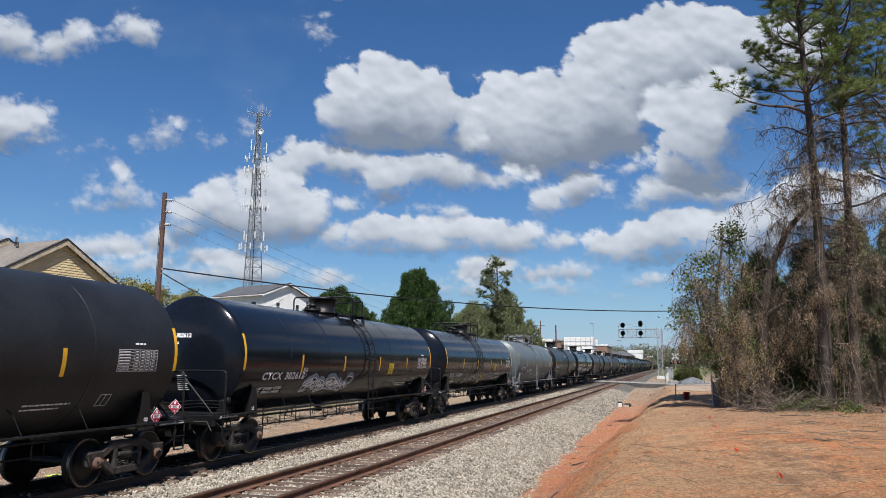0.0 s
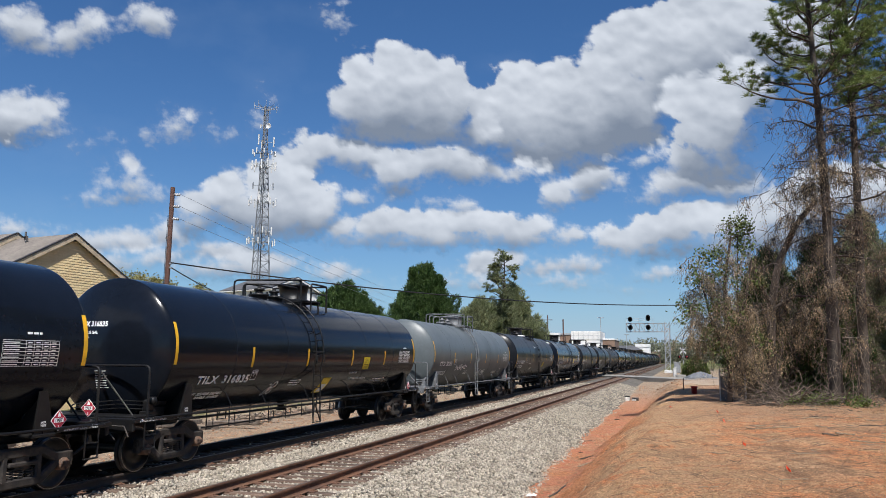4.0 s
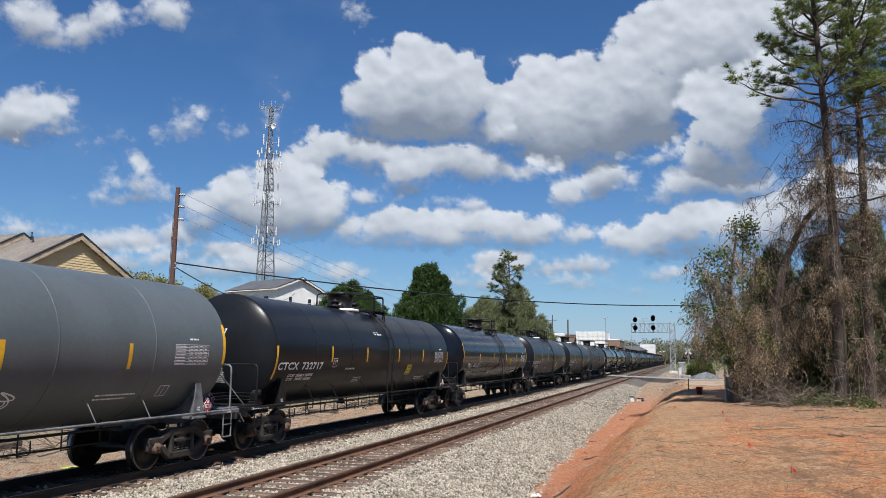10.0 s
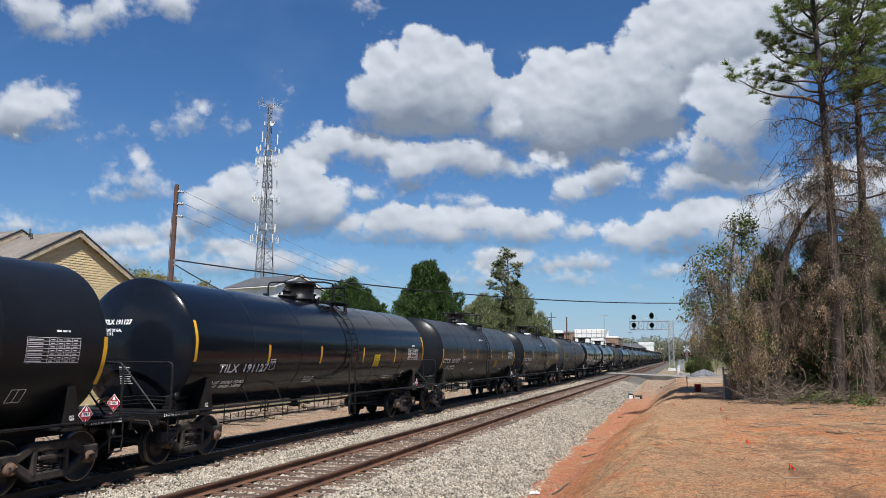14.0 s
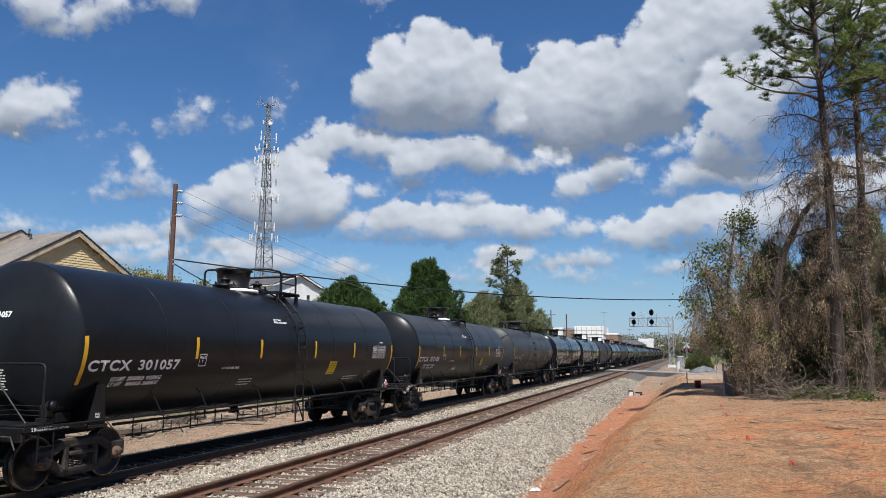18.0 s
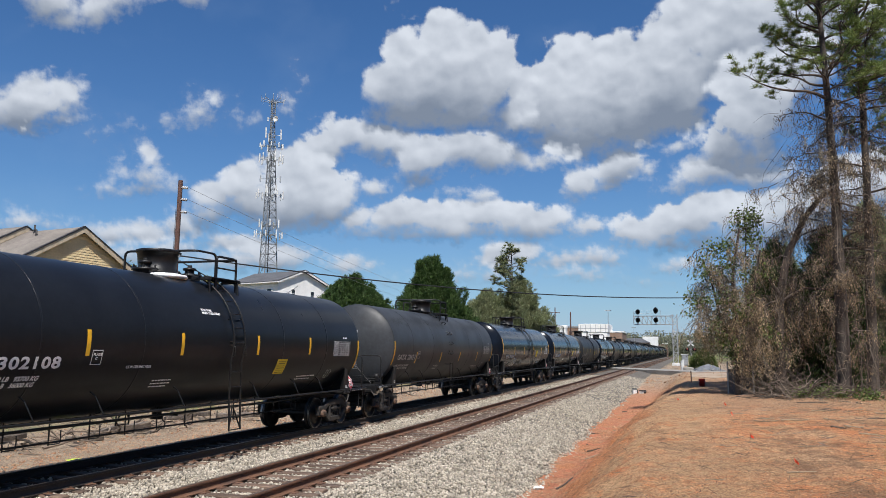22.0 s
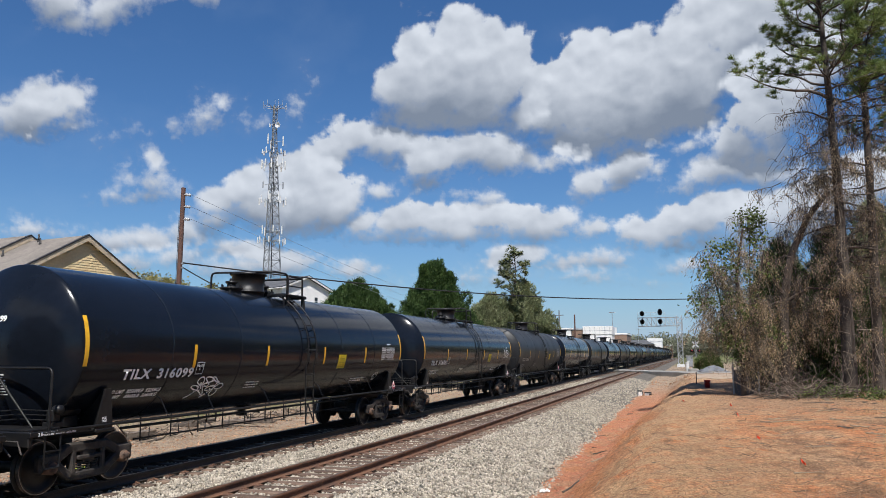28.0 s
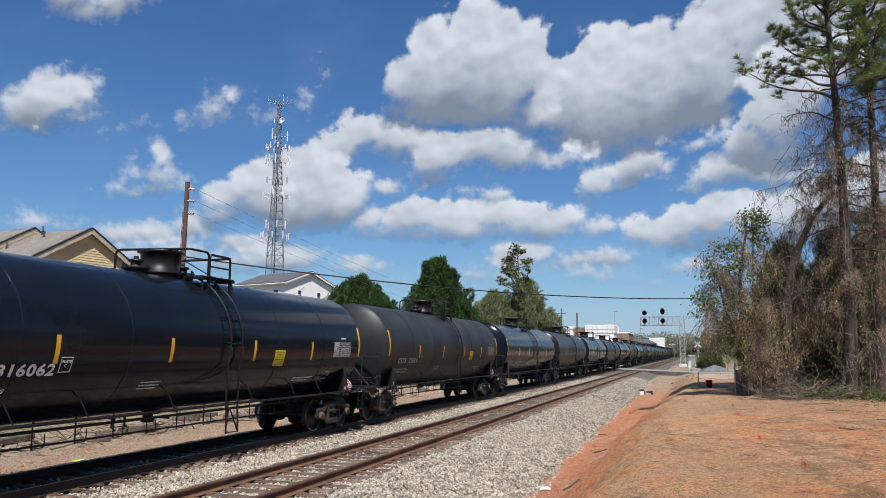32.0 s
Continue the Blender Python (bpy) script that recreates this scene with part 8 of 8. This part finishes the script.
bucket = thing("bucket", "red plastic bucket standing on the clay", "bucket", at=on_bank(0.62, 38.6))
part("pail", Geo().lathe([(0.001, 0.01), (0.125, 0.0), (0.15, 0.36), (0.158, 0.365), (0.158, 0.34), (0.146, 0.34), (0.122, 0.02), (0.001, 0.02)], 24, 'z'), RED_PLASTIC, bucket)
part("handle", Geo().tube(bent([(-0.155, 0, 0.33), (-0.13, -0.12, 0.22), (0.13, -0.12, 0.22), (0.155, 0, 0.33)], .08), 0.005, 5), GALV, bucket)
stake = thing("survey_stake", "thin wooden survey stake", "stake", at=on_bank(0.16, 43.6), geo=Geo().box(0, 0, 0.25, 0.05, 0.03, 0.75, .004), material=POLE_WOOD)


def sensor_box(x, y, turn):
    b = thing("track_case", "white and black equipment case lying on the ballast edge", "equipment case", group="cases by the ballast", at=pose(x, y, ballast_z(x, y) + 0.17, 0, 0, turn))
    part("body", Geo().box(0, 0, 0, 0.30, 0.42, 0.32, 0.03), WHITE_PLASTIC, b)
    part("top", Geo().box(0, 0, 0.195, 0.33, 0.45, 0.08, 0.02), BLACK_STEEL, b, "black lid")
    part("side_cap", Geo().box(0.19, 0, 0.02, 0.07, 0.28, 0.24, 0.03), BLACK_STEEL, b)


sensor_box(-3.72, 57.7, 12)
sensor_box(-3.16, 57.9, -30)

fence = thing("silt_fence", "black silt fence with grey posts beside the thicket", "fence", at=on_bank(1.42, 31.2))
for k in range(3):
    part("post", Geo().box(0.02 + k * 0.42, -k * 0.35, 0.55, 0.06, 0.05, 1.3, 0.006), GALV, fence)
for k in range(2):
    part("fabric", Geo().box(0.23 + k * .42, -0.175 - k * .35, 0.45, 0.54, 0.012, 0.95, 0, m=pose(0, 0, 0, 0, 0, -39.8).to_3x3()), SILT, fence)

# ---- crossing, gravel, cases ----
def strip(name, label, category, a, b, width, lift, mat, n=14, m=5):
    """A flat strip that follows the ground from a to b."""
    a, b = Vector(a), Vector(b)
    d = (b - a).normalized()
    s = Vector((-d.y, d.x, 0)) * width / 2
    vs, fs = [], []
    for i in range(n + 1):
        c = a.lerp(b, i / n)
        for j in range(m + 1):
            q = c + s * (2 * j / m - 1)
            gz = ground_z(q.x, q.y)
            if -24 < q.x < -0.5:
                gz = max(gz, -0.03)
            vs.append((q.x, q.y, gz + lift))
    for i in range(n):
        for j in range(m):
            fs.append((i * (m + 1) + j, i * (m + 1) + j + 1, (i + 1) * (m + 1) + j + 1, (i + 1) * (m + 1) + j))
    g = Geo()
    g.add(vs, fs, True)
    for j in (0, m):
        side = [vs[i * (m + 1) + j] for i in range(n + 1)]
        g.add(side + [(x, y, z - 0.6) for x, y, z in side], [(i, i + 1, n + 2 + i, n + 1 + i) for i in range(n)])
    return tagged(thing(name, label, category, geo=g, material=mat), kind="structure")


PAD_DIRT = material("pale trodden dirt", (0.36, 0.2772, 0.2016), 0.95, second=(0.3024, 0.216, 0.144), scale=0.6, fine=9, bump=0.02, grain=0.3)
strip("road", "pale concrete road crossing both tracks", "road", (9, 92, 0), (-26, 138, 0), 5.0, 0.035, CONCRETE, 40, 6)
strip("gravel_pad", "pale gravel pad beyond the bank", "gravel pad", (0.2, 56, 0), (6.0, 56, 0), 11, 0.03, PAD_DIRT, 8, 12)
pile_g = Geo()
rr_ = random.Random(2)
rings_ = []
for k in range(7):
    u = k / 6
    rings_.append([(1.9 * (1 - u) ** 0.8 * math.cos(a * .2618) * (1 + .08 * rr_.gauss(0, 1)), 1.6 * (1 - u) ** 0.8 * math.sin(a * .2618) * (1 + .08 * rr_.gauss(0, 1)), 0.8 * u + .03 * rr_.gauss(0, 1)) for a in range(24)])
pile_g.add([p for rg in rings_ for p in rg], [(i * 24 + k, i * 24 + (k + 1) % 24, (i + 1) * 24 + (k + 1) % 24, (i + 1) * 24 + k) for i in range(6) for k in range(24)], True)
thing("gravel_pile", "heap of grey gravel beside the crossing", "gravel pile", at=pose(2.5, 104, 0.1), geo=pile_g, material=GRAVEL_GREY)


def equipment():
    case = thing("relay_case", "silver railway equipment case on legs", "equipment case", at=pose(-0.35, 118, 0.2))
    part("cabinet", Geo().box(0, 0, 1.0, 0.9, 0.7, 1.5, 0.05), GALV, case)
    part("roof", Geo().box(0, 0, 1.80, 1.05, 0.85, 0.10, 0.03), ANTENNA_WHITE, case)
    for sx in (-0.35, 0.35):
        part("leg", Geo().box(sx, 0, 0.1, 0.08, 0.5, 0.5), GALV, case)
    base = thing("concrete_base", "round white concrete base beside the crossing", "concrete base", at=pose(0.1, 108, 0.05), geo=Geo().lathe([(0.66, -0.2), (0.7, 0.25), (0.6, 0.32), (0.001, 0.34)], 24, 'z'), material=CONCRETE)
    sig = thing("crossing_signal", "crossing signal mast with dark lamp discs", "crossing signal", at=pose(0.55, 121, 0.2))
    part("mast", Geo().tube([(0, 0, -0.2), (0, 0, 4.0)], 0.07, 8), GALV, sig)
    for sx in (-0.5, 0.5):
        d = part("lamp_disc", Geo().lathe([(0.001, 0.02), (0.3, 0.02), (0.31, 0.0), (0.001, -0.04)], 16, 'y', (sx, -0.1, 2.6)), BLACK_STEEL, sig)
        part("lens", Geo().lathe([(0.001, -0.05), (0.11, -0.03), (0.12, 0.0)], 12, 'y', (sx, -0.13, 2.6)), RED_PLASTIC, d)
    part("crossarm", Geo().box(0, -0.05, 2.6, 1.1, 0.06, 0.08), GALV, sig)
    for s in (-1, 1):
        part("crossbuck", Geo().box(0, -0.1, 3.5, 1.2, 0.03, 0.2, 0, m=pose(0, 0, 0, 0, s * 45, 0).to_3x3()), ANTENNA_WHITE, sig)
    junk = thing("pipe_stub", "short white standpipe by the crossing", "pipe", at=pose(-0.7, 114, 0.1), geo=Geo().tube([(0, 0, -.2), (0, 0, 1.1)], 0.25, 10).tube([(0, 0, 1.0), (0.3, 0, 1.15)], 0.12, 8), material=ANTENNA_WHITE)


equipment()


def parked_car():
    car = thing("parked_car", "white parked car with red tail lamps behind the thicket", "car", at=pose(6.3, 46.5, ground_z(6.3, 46.5)))
    body = [(-0.85, 0.3), (0.85, 0.3), (0.9, 0.7), (0.82, 1.0), (0.66, 1.45), (-0.66, 1.45), (-0.82, 1.0), (-0.9, 0.7)]
    part("body", Geo().prism(body, -2.1, 2.1, 'y'), WHITE_PLASTIC, car)
    part("rear_window", Geo().prism([(-0.66, 1.02), (0.66, 1.02), (0.56, 1.36), (-0.56, 1.36)], -2.12, -2.10, 'y'), GLASS_DARK, car)
    for s in (-1, 1):
        part("tail_lamp", Geo().box(s * 0.7, -2.11, 0.85, 0.28, 0.06, 0.22, 0.03), RED_PLASTIC, car)
        for y in (-1.3, 1.3):
            part("wheel", Geo().lathe([(0.001, 0.1), (0.2, 0.1), (0.22, 0.08), (0.31, 0.09), (0.32, 0), (0.31, -0.09), (0.001, -0.1)], 20, 'x', (s * 0.82, y, 0.32)), BLACK_STEEL, car)
    thing("red_barrel", "red barrel half hidden among the brambles", "barrel", at=on_bank(7.5, 47.0), geo=Geo().lathe([(0.001, 0), (0.27, 0.0), (0.28, 0.3), (0.29, 0.32), (0.28, 0.34), (0.28, 0.62), (0.29, 0.64), (0.28, 0.66), (0.27, 0.95), (0.001, 0.95)], 20, 'z'), material=RED_PLASTIC)


parked_car()


def crumpled(x, y):
    """A scrap of pale plastic film at the foot of the bank."""
    rng = random.Random(12)
    g = Geo()
    n = 7
    pts = [[(0.035 * i + rng.gauss(0, .01), 0.03 * j + rng.gauss(0, .01), 0.02 + abs(rng.gauss(0, .02))) for i in range(n)] for j in range(n)]
    g.add([p for row in pts for p in row], [(j * n + i, j * n + i + 1, (j + 1) * n + i + 1, (j + 1) * n + i) for j in range(n - 1) for i in range(n - 1)])
    thing("plastic_scrap", "crumpled scrap of white plastic on the clay", "litter", at=pose(x, y, max(ground_z(x, y), ballast_z(x, y))), geo=g, material=WHITE_PLASTIC)


crumpled(-3.3, 17.0)
debris = random.Random(41)
for k in range(13):
    dy_ = debris.uniform(12, 40)
    dx_ = debris.uniform(-3.9, -2.3) - 0.012 * max(0, dy_ - 17)
    stick(dx_, dy_, debris.uniform(-0.6, 0.8), debris.uniform(0.12, 0.5), debris.uniform(0.012, 0.03), debris.choice((DARK_TWIG, BARK, STICK)))
for k in range(22):
    dx_, dy_ = debris.uniform(1.5, 7.5), debris.uniform(15, 27)
    stick(dx_, dy_, debris.uniform(-0.5, 0.5), debris.uniform(0.2, 0.7), debris.uniform(0.008, 0.022), debris.choice((DARK_TWIG, STICK, STICK)))


# ---- the yard behind the train ----
PAINT_MARK = material("fluorescent yellow-green paint", (0.62, 0.85, 0.04), 0.7, second=(0.5, 0.7, 0.05), scale=6, fine=30)
OLD_TIE = material("grey weathered timber", (0.1584, 0.1296, 0.1044), 0.9, second=(0.0864, 0.0648, 0.0504), scale=3, fine=20, bump=0.006, per_piece=0.3)


def yard():
    mk = Geo()
    n = 16
    mk.add([(0.42 * math.cos(k * .3927) * (1 + .2 * math.sin(k * 3)), 0.28 * math.sin(k * .3927), 0) for k in range(n)], [tuple(range(n))])
    mk.add([(0.42 * math.cos(k * .3927) * (1 + .2 * math.sin(k * 3)), 0.28 * math.sin(k * .3927), -0.05) for k in range(n)], [tuple(range(n))[::-1]])
    thing("paint_mark", "patch of yellow-green marking paint on gravel", "paint mark", at=pose(-13.95, 15.4, ballast_z(-13.95, 15.4) + 0.03), geo=mk, material=PAINT_MARK)
    rng = random.Random(77)
    base = [shaped(Geo().box(0, 0, 0, ln, 0.22, 0.17, 0.02), "old_tie", OLD_TIE) for ln in (1.1, 1.8, 2.5)]
    for k in range(18):
        x, y = rng.uniform(-20.5, -17.6), rng.uniform(11, 60)
        t = new("old_tie", base[k % 3])
        t.matrix_basis = pose(x, y, ground_z(x, y) + 0.09 + rng.choice((0, 0, 0.12)), rng.uniform(-6, 6), rng.uniform(-5, 5), rng.uniform(0, 180))
        tagged(t, "weathered old tie lying beside the track", "timber", "old ties in the yard")
    r = np.random.default_rng(31)
    m = 2600
    p = np.column_stack([r.uniform(-24, -14.5, m), r.uniform(9, 60, m), np.zeros(m)])
    p[:, 2] = [ground_z(a, b) if a < -15.3 else max(ground_z(a, b), ballast_z(a, b)) for a, b in p[:, :2]]
    me = scatter("yard_stones", stone_shapes(6, 15), p, r.uniform(0.015, 0.045, m), CLOD, rng=r)
    tagged(new("yard_stones", me), "scattered clods on the brown dirt", "clods", kind="stuff")
    m = 6500
    p = np.column_stack([-14.2 - 3.4 * r.uniform(0, 1, m) ** 1.4, 7.5 + 40 * r.uniform(0, 1, m) ** 1.3, np.zeros(m)])
    p[:, 2] = [ground_z(a, b) if a < -15.3 else max(ground_z(a, b), ballast_z(a, b)) for a, b in p[:, :2]]
    me = scatter("yard_gravel", stone_shapes(6, 16), p, r.uniform(0.012, 0.03, m), CLOD, rng=r)
    tagged(new("yard_gravel", me), "brown gravel spilt beside the far track", "gravel", kind="stuff")
    g = Geo()
    for k in range(620):
        x, y = rng.gauss(-18.6, 0.75), rng.uniform(8, 48)
        if noise.noise((y * 0.35, 2.0, 6.0)) + 0.25 * rng.random() < 0.0:
            continue
        z = ground_z(x, y) + abs(rng.gauss(0.10, 0.16))
        a, ln = rng.uniform(0, 6.28), rng.uniform(0.4, 1.7)
        d = Vector((math.cos(a), math.sin(a), rng.gauss(0.0, 0.3))).normalized()
        q, pts = Vector((x, y, z)), []
        for j in range(4):
            pts.append(q.copy())
            d = (d + Vector((rng.gauss(0, .3), rng.gauss(0, .3), rng.gauss(0, .2)))).normalized()
            q = q + d * ln / 3
            q.z = max(q.z, ground_z(q.x, q.y) + 0.01)
        g.tube(pts, rng.choice((0.010, 0.016, 0.028, 0.05)), 4, 0.006, caps=False)
    tagged(thing("brush_row", "row of cut brown branches along the yard", "brush pile", geo=g, material=BRUSH), kind="stuff")
    m = 9000
    c = r.uniform(0, 1, (60, 2)) * np.array([12, 70]) + np.array([-34, 12])
    q = c[r.integers(0, 60, m)] + r.normal(0, 0.7, (m, 2))
    p = np.column_stack([q, [ground_z(a, b) for a, b in q]])
    me = scatter("grass_patches", [([(-0.06, 0, 0), (0.06, 0, 0), (0.2, 0.1, 1.0)], [(0, 1, 2)])], p, r.uniform(0.1, 0.3, m), OLIVE, spin=turns_upright(m, r, 0.4), rng=r)
    tagged(new("grass_patches", me), "patches of short grass", "grass", kind="stuff")


yard()


motions()
